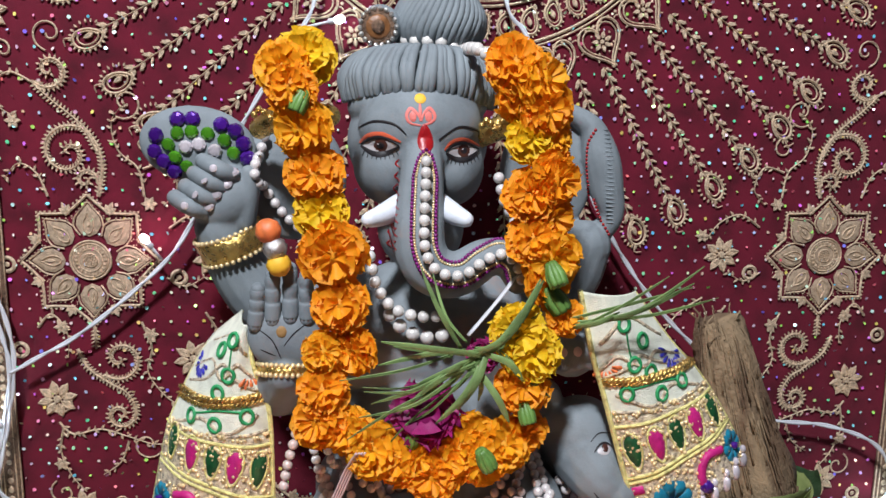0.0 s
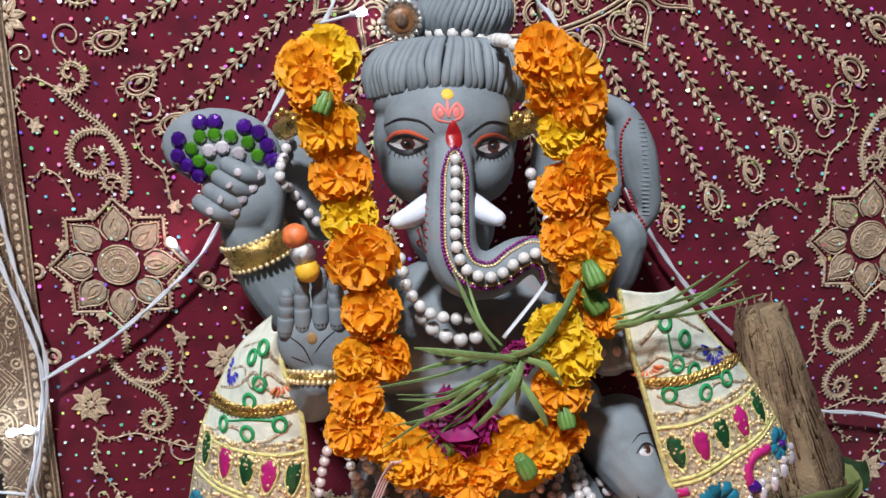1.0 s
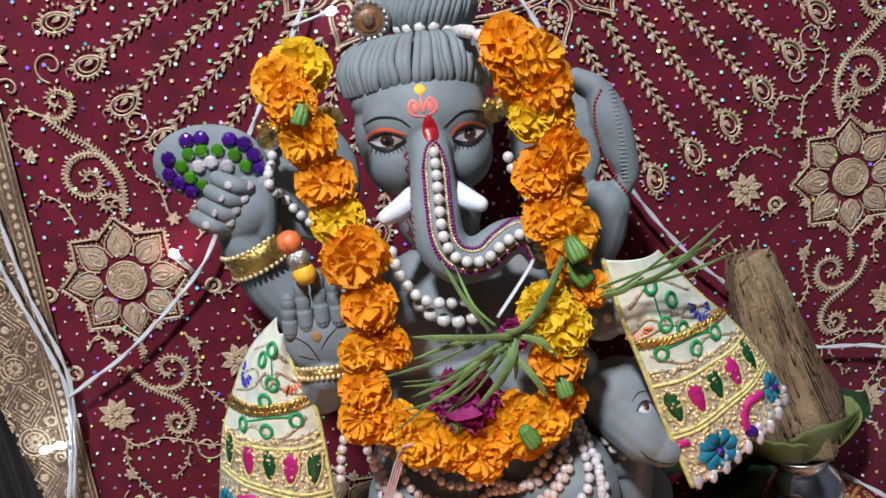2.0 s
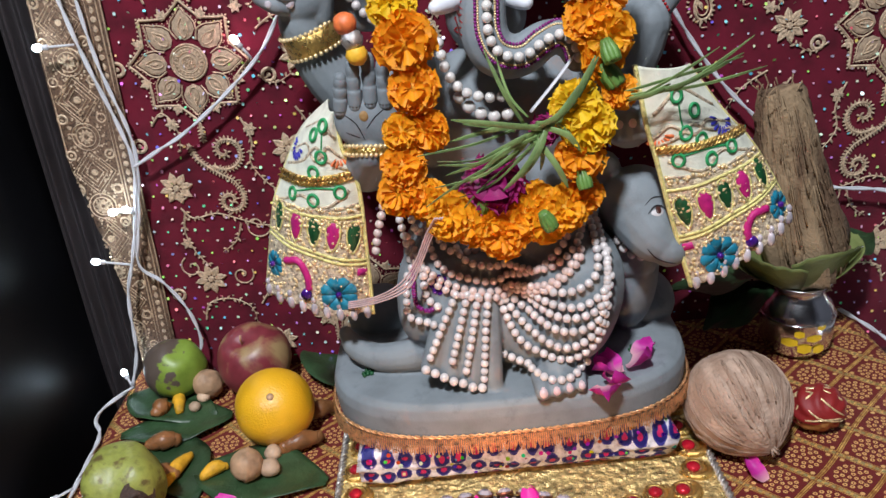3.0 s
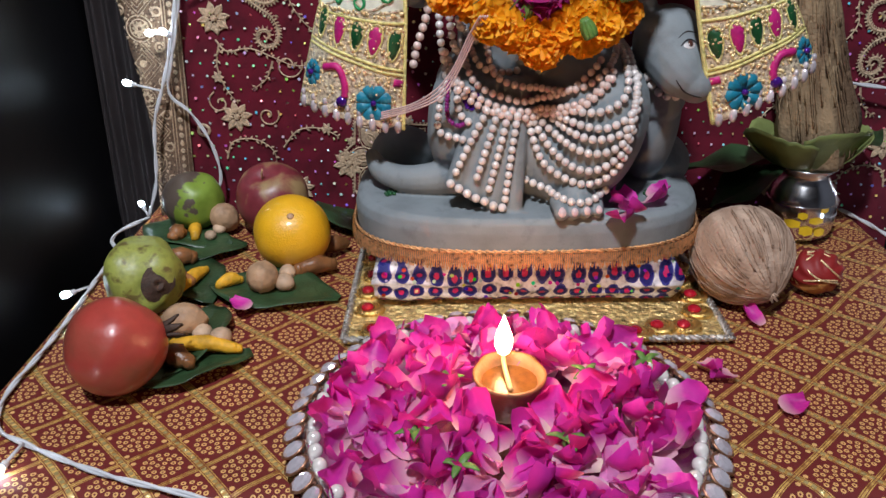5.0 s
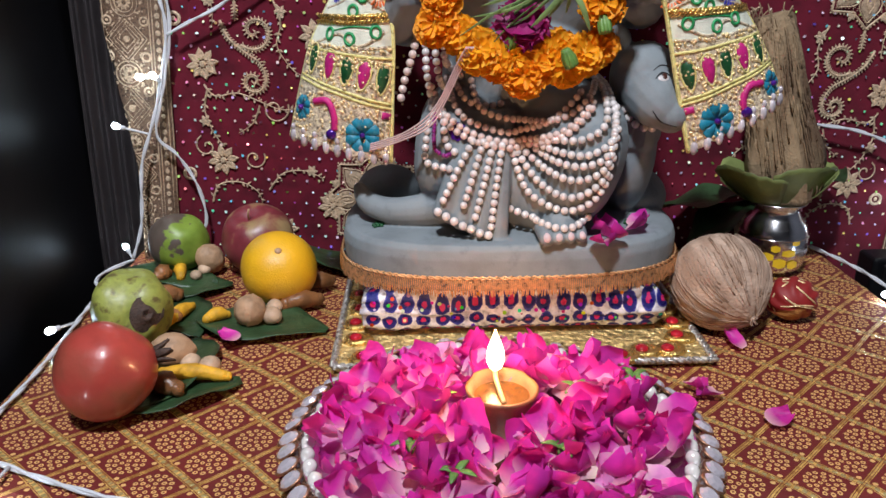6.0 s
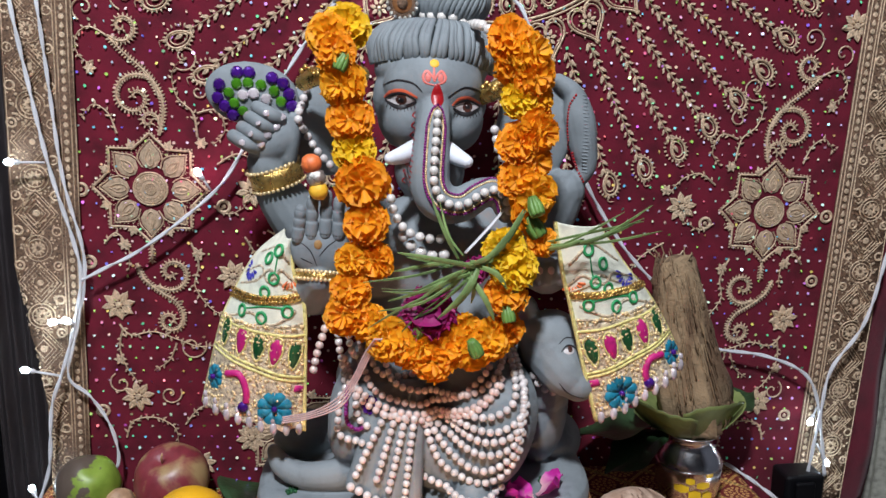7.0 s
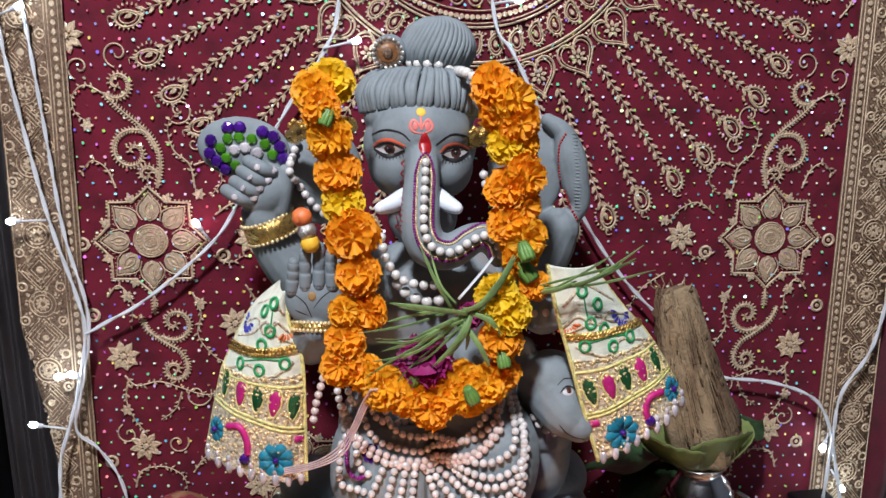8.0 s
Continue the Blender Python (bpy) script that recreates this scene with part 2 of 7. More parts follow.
    gold.inputs["A"].default_value, gold.inputs["B"].default_value = (0.27, 0.11, 0.02, 1), (0.78, 0.5, 0.14, 1)
    nt.links.new(cell.outputs["Color"], gold.inputs["Factor"])
    one = node("ShaderNodeMix")
    one.data_type = "RGBA"
    one.inputs["B"].default_value = (0.66, 0.38, 0.13, 1)
    nt.links.new(red.outputs["Result"], one.inputs["A"])
    nt.links.new(dots, one.inputs["Factor"])
    two = node("ShaderNodeMix")
    two.data_type = "RGBA"
    nt.links.new(one.outputs["Result"], two.inputs["A"])
    nt.links.new(gold.outputs["Result"], two.inputs["B"])
    nt.links.new(band, two.inputs["Factor"])
    three = node("ShaderNodeMix")
    three.data_type = "RGBA"
    three.inputs["B"].default_value = (0.16, 0.02, 0.008, 1)
    nt.links.new(two.outputs["Result"], three.inputs["A"])
    nt.links.new(lines, three.inputs["Factor"])
    four = node("ShaderNodeMix")
    four.data_type = "RGBA"
    four.inputs["B"].default_value = (0.8, 0.66, 0.3, 1)
    nt.links.new(three.outputs["Result"], four.inputs["A"])
    nt.links.new(mth("MULTIPLY", glint, 0.8), four.inputs["Factor"])
    nt.links.new(four.outputs["Result"], b.inputs["Base Color"])
    nt.links.new(mth("ADD", mth("MULTIPLY", band, 0.15), mth("MULTIPLY", glint, 0.45)), b.inputs["Metallic"])
    nt.links.new(mth("SUBTRACT", mth("SUBTRACT", 0.75, mth("MULTIPLY", band, 0.3)), mth("MULTIPLY", glint, 0.2)), b.inputs["Roughness"])
    bp = node("ShaderNodeBump", Strength=0.5, Distance=0.002)
    h = mth("ADD", mth("MULTIPLY", weave.outputs["Fac"], 0.5), mth("MULTIPLY", band, mth("MULTIPLY", cell.outputs["Distance"], 1.5)))
    nt.links.new(h, bp.inputs["Height"])
    nt.links.new(bp.outputs["Normal"], b.inputs["Normal"])
    return m


M["print"] = cloth_print()


def tablecloth():
    """A sheet over the table: soft edges that fall over the front and the sides, with slow waves."""
    x0, x1, y0, y1 = -0.408, 0.612, 0.325, 0.972
    drop = 0.22

    def wrap(s, lo, hi):
        """Arc length s along the sheet: flat between lo and hi, over a rounded edge outside."""
        rad = 0.022
        if s < lo + rad:
            a = (lo + rad - s) / rad
            if a < math.pi / 2:
                return lo + rad - rad * math.sin(a), rad * math.cos(a) - rad
            return lo, -rad - (a - math.pi / 2) * rad
        if s > hi - rad:
            a = (s - hi + rad) / rad
            if a < math.pi / 2:
                return hi - rad + rad * math.sin(a), rad * math.cos(a) - rad
            return hi, -rad - (a - math.pi / 2) * rad
        return s, 0.0

    nx, ny = 170, 130
    verts, faces = [], []
    for j in range(ny + 1):
        for i in range(nx + 1):
            s = x0 - drop + (x1 - x0 + 2 * drop) * i / nx
            t = y0 - drop + (y1 - y0 + drop) * j / ny
            x, zx = wrap(s, x0, x1)
            y, zy = wrap(t, y0, 2.0)
            n = noise.noise(Vector((x * 6, y * 6, 1.7))) * 0.0022 + noise.noise(Vector((x * 19, y * 23, 4.0))) * 0.001
            hang = max(0.0, -(zx + zy) - 0.03)
            fold = math.sin(x * 60 + y * 47) * 0.02 * min(1, hang * 6)
            x += fold * (1 if s > x1 else -1 if s < x0 else 0)
            y -= abs(fold) * (1 if t < y0 else 0)
            flat = 1.0 if hang == 0 else 0.0
            verts.append((x, y, zx + zy + n * flat - 0.002))
    for j in range(ny):
        for i in range(nx):
            a = j * (nx + 1) + i
            faces.append((a, a + 1, a + nx + 2, a + nx + 1))
    ob = new("tablecloth", pydata("tablecloth", verts, faces, M["print"]))
    so = ob.modifiers.new("thick", "SOLIDIFY")
    so.thickness, so.offset = 0.0015, -1
    return tagged(ob, "red tablecloth printed with dotted rosettes between gold bands", "tablecloth")


tablecloth()

# ---- statue ----
def statue():
    bm = bmesh.new()
    # plinth
    prof = [(0.0, 0.066), (0.94, 0.066), (0.985, 0.072), (0.995, 0.085), (1.0, 0.104), (0.985, 0.114), (0.95, 0.119), (0.0, 0.12)]
    rings = []
    for k, z in prof:
        ring = []
        for j in range(72):
            a = 2 * math.pi * j / 72
            c, s = math.cos(a), math.sin(a)
            e = 2 / 2.9
            ring.append(bm.verts.new((0.1235 + 0.195 * max(k, 0.01) * math.copysign(abs(c) ** e, c),
                                      0.732 + 0.132 * max(k, 0.01) * math.copysign(abs(s) ** e, s), z)))
        rings.append(ring)
    for a, b in zip(rings, rings[1:]):
        for j in range(72):
            bm.faces.new((a[j], a[(j + 1) % 72], b[(j + 1) % 72], b[j]))
    bm.faces.new(rings[0][::-1])
    bm.faces.new(rings[-1])
    turn = lambda ax, d: Matrix.Rotation(radians(d), 4, ax)
    # trunk of the body, hips and thighs
    ball(bm, (0.135, 0.745, 0.275), (0.088, 0.078, 0.09), 24)
    ball(bm, (0.14, 0.75, 0.37), (0.1, 0.06, 0.075), 24)
    ball(bm, (0.122, 0.745, 0.225), (0.1, 0.08, 0.065), 24)
    ball(bm, (0.135, 0.76, 0.15), (0.1, 0.075, 0.05), 24)
    limb(bm, [(0.10, 0.735, 0.235), (0.06, 0.69, 0.225), (0.045, 0.68, 0.19), (0.045, 0.685, 0.17)], (0.058, 0.042, 0.032, 0.028))
    limb(bm, [(0.06, 0.685, 0.145), (0.02, 0.68, 0.138), (-0.015, 0.685, 0.136), (-0.04, 0.7, 0.142), (-0.05, 0.71, 0.155)], (0.024, 0.018, 0.015, 0.013, 0.008))
    limb(bm, [(0.15, 0.73, 0.22), (0.19, 0.67, 0.232), (0.198, 0.655, 0.21), (0.188, 0.652, 0.17), (0.178, 0.655, 0.15)],
         (0.06, 0.05, 0.046, 0.04, 0.031))
    limb(bm, [(0.176, 0.65, 0.132), (0.17, 0.625, 0.131)], (0.026, 0.02))
    for i, x in enumerate((0.15, 0.163, 0.176, 0.1885)):
        limb(bm, [(x, 0.625, 0.131), (x + 0.001, 0.599 + 0.002 * i, 0.1275)], (0.009, 0.0078 - 0.0006 * i), 10, 3)
    ball(bm, (0.15, 0.7, 0.175), (0.075, 0.06, 0.07), 24)
    ball(bm, (0.165, 0.675, 0.16), (0.052, 0.045, 0.05), 20)
    ball(bm, (0.075, 0.705, 0.19), (0.055, 0.05, 0.06), 20)
    # pleated apron that falls between the knees
    for i in range(7):
        f = i / 6
        limb(bm, [(0.075 + 0.034 * f, 0.665, 0.24), (0.06 + 0.046 * f, 0.648, 0.19), (0.042 + 0.062 * f, 0.637 + 0.005 * (i % 2) - 0.006 * f, 0.148 - 0.03 * f)],
             (0.014, 0.013, 0.01), 10, 4)
    # shoulders and arms
    limb(bm, [(0.07, 0.76, 0.395), (0.02, 0.765, 0.388), (-0.012, 0.762, 0.412), (-0.033, 0.755, 0.445), (-0.043, 0.748, 0.482)],
         (0.044, 0.036, 0.032, 0.027, 0.0245))
    ball(bm, (-0.036, 0.738, 0.508), (0.032, 0.019, 0.025), 20, turn("Y", -35))
    limb(bm, [(-0.022, 0.737, 0.488), (-0.015, 0.732, 0.512), (-0.0135, 0.73, 0.531)], (0.011, 0.009, 0.0065), 12, 4)
    ball(bm, (-0.058, 0.752, 0.555), (0.0505, 0.011, 0.0345), 28, turn("Y", 10))
    limb(bm, [(0.06, 0.755, 0.38), (0.02, 0.735, 0.345), (0.0, 0.7, 0.345), (0.011, 0.668, 0.37)], (0.036, 0.03, 0.025, 0.019))
    ball(bm, (0.007, 0.664, 0.402), (0.024, 0.0125, 0.028), 18)
    ball(bm, (0.022, 0.664, 0.4), (0.0245, 0.0125, 0.0275), 18)
    limb(bm, [(0.22, 0.76, 0.39), (0.262, 0.735, 0.36), (0.258, 0.69, 0.362), (0.25, 0.665, 0.37)], (0.042, 0.032, 0.024, 0.019))
    for i, x in enumerate((0.238, 0.25, 0.262)):
        limb(bm, [(x, 0.665, 0.382), (x + 0.001, 0.648, 0.38), (x + 0.001, 0.645, 0.366)], (0.0075, 0.0085, 0.0075), 10, 4)
    limb(bm, [(0.2, 0.765, 0.4), (0.27, 0.775, 0.405), (0.295, 0.77, 0.44)], (0.04, 0.034, 0.026))
    # head
    ball(bm, (0.136, 0.757, 0.55), (0.0635, 0.076, 0.058), 28)
    ball(bm, (0.107, 0.733, 0.532), (0.0305, 0.045, 0.036), 20)
    ball(bm, (0.1625, 0.733, 0.528), (0.0295, 0.045, 0.036), 20)
    ball(bm, (0.136, 0.718, 0.565), (0.053, 0.041, 0.04), 20)
    ball(bm, (0.138, 0.756, 0.582), (0.0635, 0.069, 0.03), 24)
    ball(bm, (0.135, 0.755, 0.47), (0.04, 0.042, 0.04), 20)
    limb(bm, [(0.1355, 0.7, 0.558), (0.132, 0.678, 0.522), (0.1275, 0.664, 0.488), (0.1275, 0.66, 0.464), (0.138, 0.658, 0.448), (0.158, 0.656, 0.446),
              (0.18, 0.656, 0.457), (0.197, 0.656, 0.455), (0.206, 0.656, 0.436)], (0.0165, 0.0185, 0.0205, 0.0215, 0.021, 0.019, 0.0165, 0.0145, 0.011))
    # ears
    ball(bm, (0.022, 0.775, 0.52), (0.05, 0.014, 0.058), 24, turn("Z", 18))
    ball(bm, (0.262, 0.79, 0.51), (0.045, 0.014, 0.06), 24, turn("Z", -18))
    limb(bm, [(0.286, 0.772, 0.568), (0.303, 0.77, 0.553), (0.311, 0.768, 0.525), (0.316, 0.766, 0.495), (0.32, 0.766, 0.468), (0.304, 0.77, 0.446)],
         (0.0085, 0.0125, 0.018, 0.0165, 0.012, 0.011))
    # hair
    ball(bm, (0.141, 0.77, 0.603), (0.0625, 0.067, 0.028), 28, turn("Y", 5))
    ball(bm, (0.162, 0.775, 0.652), (0.038, 0.037, 0.03), 24)
    ball(bm, (0.164, 0.775, 0.676), (0.028, 0.027, 0.012), 18)
    ball(bm, (0.108, 0.757, 0.652), (0.019, 0.015, 0.019), 16)
    # small animal that stands beside the knee
    ball(bm, (0.262, 0.735, 0.2), (0.036, 0.05, 0.085), 20)
    ball(bm, (0.264, 0.683, 0.283), (0.037, 0.034, 0.038), 20)
    limb(bm, [(0.266, 0.672, 0.272), (0.276, 0.655, 0.257), (0.286, 0.647, 0.248)], (0.032, 0.028, 0.02))
    limb(bm, [(0.262, 0.69, 0.26), (0.262, 0.71, 0.22)], (0.026, 0.034))
    ball(bm, (0.235, 0.69, 0.318), (0.016, 0.008, 0.02), 14)
    # bolsters at the back of the plinth
    ball(bm, (0.285, 0.775, 0.125), (0.042, 0.05, 0.035), 18)
    ball(bm, (-0.02, 0.8, 0.13), (0.04, 0.045, 0.03), 18)
    tmp = new("tmp_form", mesh_of("tmp_form", bm, M["clay"]))
    rm = tmp.modifiers.new("fuse", "REMESH")
    rm.mode, rm.voxel_size, rm.use_smooth_shade = "VOXEL", 0.002, True
    sm = tmp.modifiers.new("soften", "SMOOTH")
    sm.factor, sm.iterations = 0.5, 3
    dg = bpy.context.evaluated_depsgraph_get()
    body = bpy.data.meshes.new_from_object(tmp.evaluated_get(dg))
    bpy.data.objects.remove(tmp)
    return body


from mathutils.bvhtree import BVHTree
BODY = statue()
SKIN = BVHTree.FromPolygons([v.co for v in BODY.vertices], [tuple(p.vertices) for p in BODY.polygons])


def on_skin(x, z, fallback=0.7, y_from=0.3):
    """The statue's front surface at x, z: place and normal."""
    place, normal, _, _ = SKIN.ray_cast(Vector((x, y_from, z)), Vector((0, 1, 0)))
    if place is None:
        return Vector((x, fallback, z)), Vector((0, -1, 0))
    return place, (normal if normal.y < 0 else -normal)


def finish_statue():
    """Joins the painted marks to the clay body: one mesh, with a material each."""
    bm = bmesh.new()
    bm.from_mesh(BODY)
    for f in bm.faces:
        f.smooth = True
    mats = [M[k] for k in ("clay", "tusk", "black", "eyewhite", "iris", "orange_paint", "red_paint", "salmon", "yellow_paint", "nail", "ochre")]

    def patch(pts, index, lift=0.0006):
        """A painted patch: an outline in x, z laid on the skin."""
        c = Vector((sum(p[0] for p in pts) / len(pts), sum(p[1] for p in pts) / len(pts)))
        rings = []
        for k in (0.0, 0.35, 0.7, 1.0):
            ring = []
            for p in pts if k else pts[:1]:
                x, z = c.x + (p[0] - c.x) * k, c.y + (p[1] - c.y) * k
                q, n = on_skin(x, z)
                ring.append(bm.verts.new(q + n * (lift if k < 1 else lift * 0.3)))
            rings.append(ring)
        n = len(pts)
        for j in range(n):
            f = bm.faces.new((rings[0][0], rings[1][j], rings[1][(j + 1) % n]))
            f.material_index, f.smooth = index, True
        for a, b in zip(rings[1:], rings[2:]):
            for j in range(n):
                f = bm.faces.new((a[j], b[j], b[(j + 1) % n], a[(j + 1) % n]))
                f.material_index, f.smooth = index, True

    def stroke(pts, width, index, lift=0.0008):
        path = smooth_path([(x, 0, z) for x, z in pts], 6)
        rows = []
        for i, p in enumerate(path):
            d = (path[min(i + 1, len(path) - 1)] - path[max(i - 1, 0)]).normalized()
            side = Vector((-d.z, 0, d.x))
            w = width * (0.35 + 0.65 * math.sin(math.pi * (i + 0.5) / len(path)))
            row = []
            for s in (-1, 0, 1):
                q, n = on_skin(p.x + side.x * w * s, p.z + side.z * w * s)
                row.append(bm.verts.new(q + n * (lift if s == 0 else lift * 0.5)))
            rows.append(row)
        for a, b in zip(rows, rows[1:]):
            for k in (0, 1):
                f = bm.faces.new((a[k], a[k + 1], b[k + 1], b[k]))
                f.material_index, f.smooth = index, True

    def oval(x, z, rx, rz, n=16, power=1.0):
        return [(x + rx * math.cos(2 * math.pi * i / n), z + rz * math.copysign(abs(math.sin(2 * math.pi * i / n)) ** power, math.sin(2 * math.pi * i / n))) for i in range(n)]

    for ex, ez, flip in ((0.1003, 0.5508, -1), (0.169, 0.543, 1)):
        patch(oval(ex, ez - 0.0008, 0.0145, 0.0054, 18, 1.25), 3, 0.0006)
        patch(oval(ex + 0.0005, ez - 0.0004, 0.0064, 0.0056, 14), 4, 0.0010)
        patch(oval(ex + 0.0005, ez - 0.0003, 0.0036, 0.0035, 10), 2, 0.0014)
        # tiny white dot: a highlight painted on the pupil
        patch(oval(ex - 0.001, ez + 0.0012, 0.0007, 0.0007, 6), 3, 0.0018)
        stroke([(ex - 0.0155, ez - 0.001), (ex - 0.006, ez - 0.007), (ex + 0.004, ez - 0.0072), (ex + 0.0155, ez - 0.0018)], 0.0023, 2, 0.0012)
        stroke([(ex - 0.0155, ez + 0.0005), (ex - 0.007, ez + 0.0056), (ex + 0.003, ez + 0.006), (ex + 0.0155, ez - 0.0005)], 0.0014, 2, 0.0014)
        stroke([(ex - 0.0165, ez + 0.0015), (ex - 0.009, ez + 0.0082), (ex + 0.003, ez + 0.0088), (ex + 0.0165, ez + 0.002)], 0.0018, 5, 0.0009)
        for k in range(9):
            u = -0.013 + 0.0032 * k
            zz = ez - 0.0075 * math.cos(u / 0.0165 * 1.3) - 0.0008
            stroke([(ex + u, zz), (ex + u * 1.08, zz - 0.0022), (ex + u * 1.15, zz - 0.0042)], 0.0004, 2)
        stroke([(ex - 0.019 - 0.002 * flip, ez + 0.0125 - 0.002 * flip), (ex - 0.004, ez + 0.0195), (ex + 0.012, ez + 0.0165), (ex + 0.019 - 0.002 * flip, ez + 0.010 + 0.002 * flip)], 0.0011, 2)
    # forehead marks
    patch([(0.1365 + (0.0062 - 0.0022 * math.sin(a)) * math.cos(a), 0.5555 + 0.0115 * math.sin(a)) for a in [2 * math.pi * i / 18 for i in range(18)]], 6, 0.0018)
    stroke([(0.1335, 0.5655), (0.125, 0.568), (0.1225, 0.574), (0.1262, 0.5795), (0.1315, 0.5745), (0.1335, 0.569)], 0.0014, 7)
    stroke([(0.1342, 0.5655), (0.1425, 0.568), (0.1452, 0.573), (0.1412, 0.579), (0.1362, 0.5745), (0.1342, 0.569)], 0.0014, 7)
    patch(oval(0.1275, 0.573, 0.003, 0.0045, 10), 7, 0.0005)
    patch(oval(0.1402, 0.5725, 0.003, 0.0045, 10), 7, 0.0005)
    stroke([(0.1338, 0.571), (0.1336, 0.577), (0.1338, 0.583)], 0.0013, 7)
    patch(oval(0.1345, 0.587, 0.0048, 0.0042, 12), 8, 0.001)
    patch(oval(0.136, 0.5975, 0.0035, 0.0045, 12), 8, 0.001)
    # mark and creases of the raised palm
    patch(oval(0.012, 0.408, 0.0042, 0.0048, 12), 10, 0.001)
    for pts in ([(-0.008, 0.412), (0.004, 0.402), (0.01, 0.385)], [(0.034, 0.414), (0.022, 0.406), (0.013, 0.396)], [(-0.006, 0.394), (0.006, 0.388)]):
        stroke(pts, 0.0006, 2, 0.0003)
    # scallops along the trunk
    for k in range(8):
        z = 0.535 - 0.0105 * k
        x = 0.1165 - 0.0013 * k
        stroke([(x - 0.001, z + 0.004), (x - 0.0045, z), (x - 0.001, z - 0.003)], 0.0007, 6)
    # eye and smile of the small animal
    patch(oval(0.2745, 0.2865, 0.0062, 0.0028, 14), 3, 0.0008)
    patch(oval(0.2755, 0.2878, 0.0032, 0.003, 10), 4, 0.0014)
    stroke([(0.2655, 0.286), (0.2715, 0.2908), (0.278, 0.2905), (0.283, 0.287)], 0.0008, 2)
    stroke([(0.264, 0.293), (0.2725, 0.2985), (0.283, 0.2965)], 0.0005, 2)
    stroke([(0.262, 0.255), (0.272, 0.243), (0.288, 0.238)], 0.0008, 2)
    # finger and toe nails
    for x, z, r in ((0.239, 0.3775, 0.0035), (0.251, 0.3775, 0.0037), (0.263, 0.3765, 0.0035), (0.151, 0.1305, 0.004), (0.164, 0.13, 0.0036), (0.177, 0.13, 0.0034), (0.1895, 0.13, 0.0032)):
        patch(oval(x, z, r, r * 1.1, 10), 9, 0.0008)
    def join(extra, index):
        me = bpy.data.meshes.new("detail")
        bmesh.ops.recalc_face_normals(extra, faces=extra.faces)
        for f in extra.faces:
            f.material_index, f.smooth = index, True
        extra.to_mesh(me)
        extra.free()
        bm.from_mesh(me)
        bpy.data.meshes.remove(me)

    # combed strands of the hair roll, swept a little to one side
    extra = bmesh.new()
    for i in range(47):
        a = radians(-114 + 228 * i / 46 + 1.2 * math.sin(i * 2.3))
        s, c = math.sin(a), math.cos(a)
        lean = 0.0022 * math.sin(i * 0.9)
        limb(extra, [(0.141 + k * s + d, 0.767 - q * c, z - 0.09 * k * s - drop * s * s) for k, q, z, d, drop in
                  ((0.042, 0.044, 0.6315, 0.006, 0.002), (0.058, 0.063, 0.6265, 0.004 + lean, 0.004), (0.0675, 0.0755, 0.6115, lean, 0.006), (0.068, 0.0775, 0.5985, -0.001, 0.008), (0.066, 0.0755, 0.5915, -0.002, 0.011))],
             (0.0022, 0.0036, 0.0043 + 0.0006 * math.sin(i * 1.9), 0.0041, 0.003), 7, 3)
    for i in range(30):
        a = radians(-125 + 250 * i / 29)
        limb(extra, [(0.162 + k * math.sin(a + w), 0.775 - k * math.cos(a + w), z) for k, w, z in ((0.031, 0.0, 0.631), (0.0395, 0.14, 0.645), (0.0395, 0.34, 0.66), (0.03, 0.58, 0.677), (0.012, 0.8, 0.687))],
             (0.0026, 0.0038 + 0.0005 * math.sin(i * 2.7), 0.0038, 0.0032, 0.0018), 6, 3)
    # fingers of the open palm, each with three swellings
    for x0, z0, x1, z1 in ((-0.0085, 0.414, -0.004, 0.4435), (0.0055, 0.417, 0.0083, 0.454), (0.0197, 0.418, 0.0223, 0.4585), (0.0325, 0.416, 0.0348, 0.452)):
        pts = [(x0 + (x1 - x0) * f, 0.6575 - 0.003 * f, z0 + (z1 - z0) * f) for f in (0, 0.2, 0.36, 0.42, 0.56, 0.68, 0.74, 0.88, 1)]
        limb(extra, pts, (0.0066, 0.0068, 0.0066, 0.0058, 0.0066, 0.0064, 0.0057, 0.0064, 0.0058), 12, 3)
    # curled fingers of the raised fist
    for x, z in ((-0.0664, 0.5065), (-0.0565, 0.5155), (-0.048, 0.5262), (-0.04, 0.5365)):
        limb(extra, [(x - 0.011, 0.731, z + 0.0055), (x - 0.003, 0.7225, z + 0.002), (x + 0.006, 0.7205, z - 0.003), (x + 0.014, 0.727, z - 0.008)], (0.0072, 0.0078, 0.0078, 0.0068), 12, 4)
    # ribs along the ear
    for i in range(23):
        f = i / 22
        q, n = on_skin(0.3115 + 0.006 * f, 0.552 - 0.088 * f, 0.76)
        limb(extra, [q + Vector((-0.005, 0.0012, 0.0005)), q + Vector((0, 0.0002, 0)), q + Vector((0.0045, 0.0014, -0.001))], (0.0007, 0.0011, 0.0007), 6, 2)
    join(extra, 0)
    # beads along the ear's inner edge
    extra = bmesh.new()
    for q in spaced(smooth_path([(0.303, 0, 0.552), (0.2965, 0, 0.54), (0.2955, 0, 0.518), (0.3, 0, 0.492), (0.3085, 0, 0.466), (0.3155, 0, 0.452)], 8), 0.0036):
        p, n = on_skin(q.x, q.z, 0.76)
        ball(extra, p, (0.0016,) * 3, 6)
    join(extra, 6)
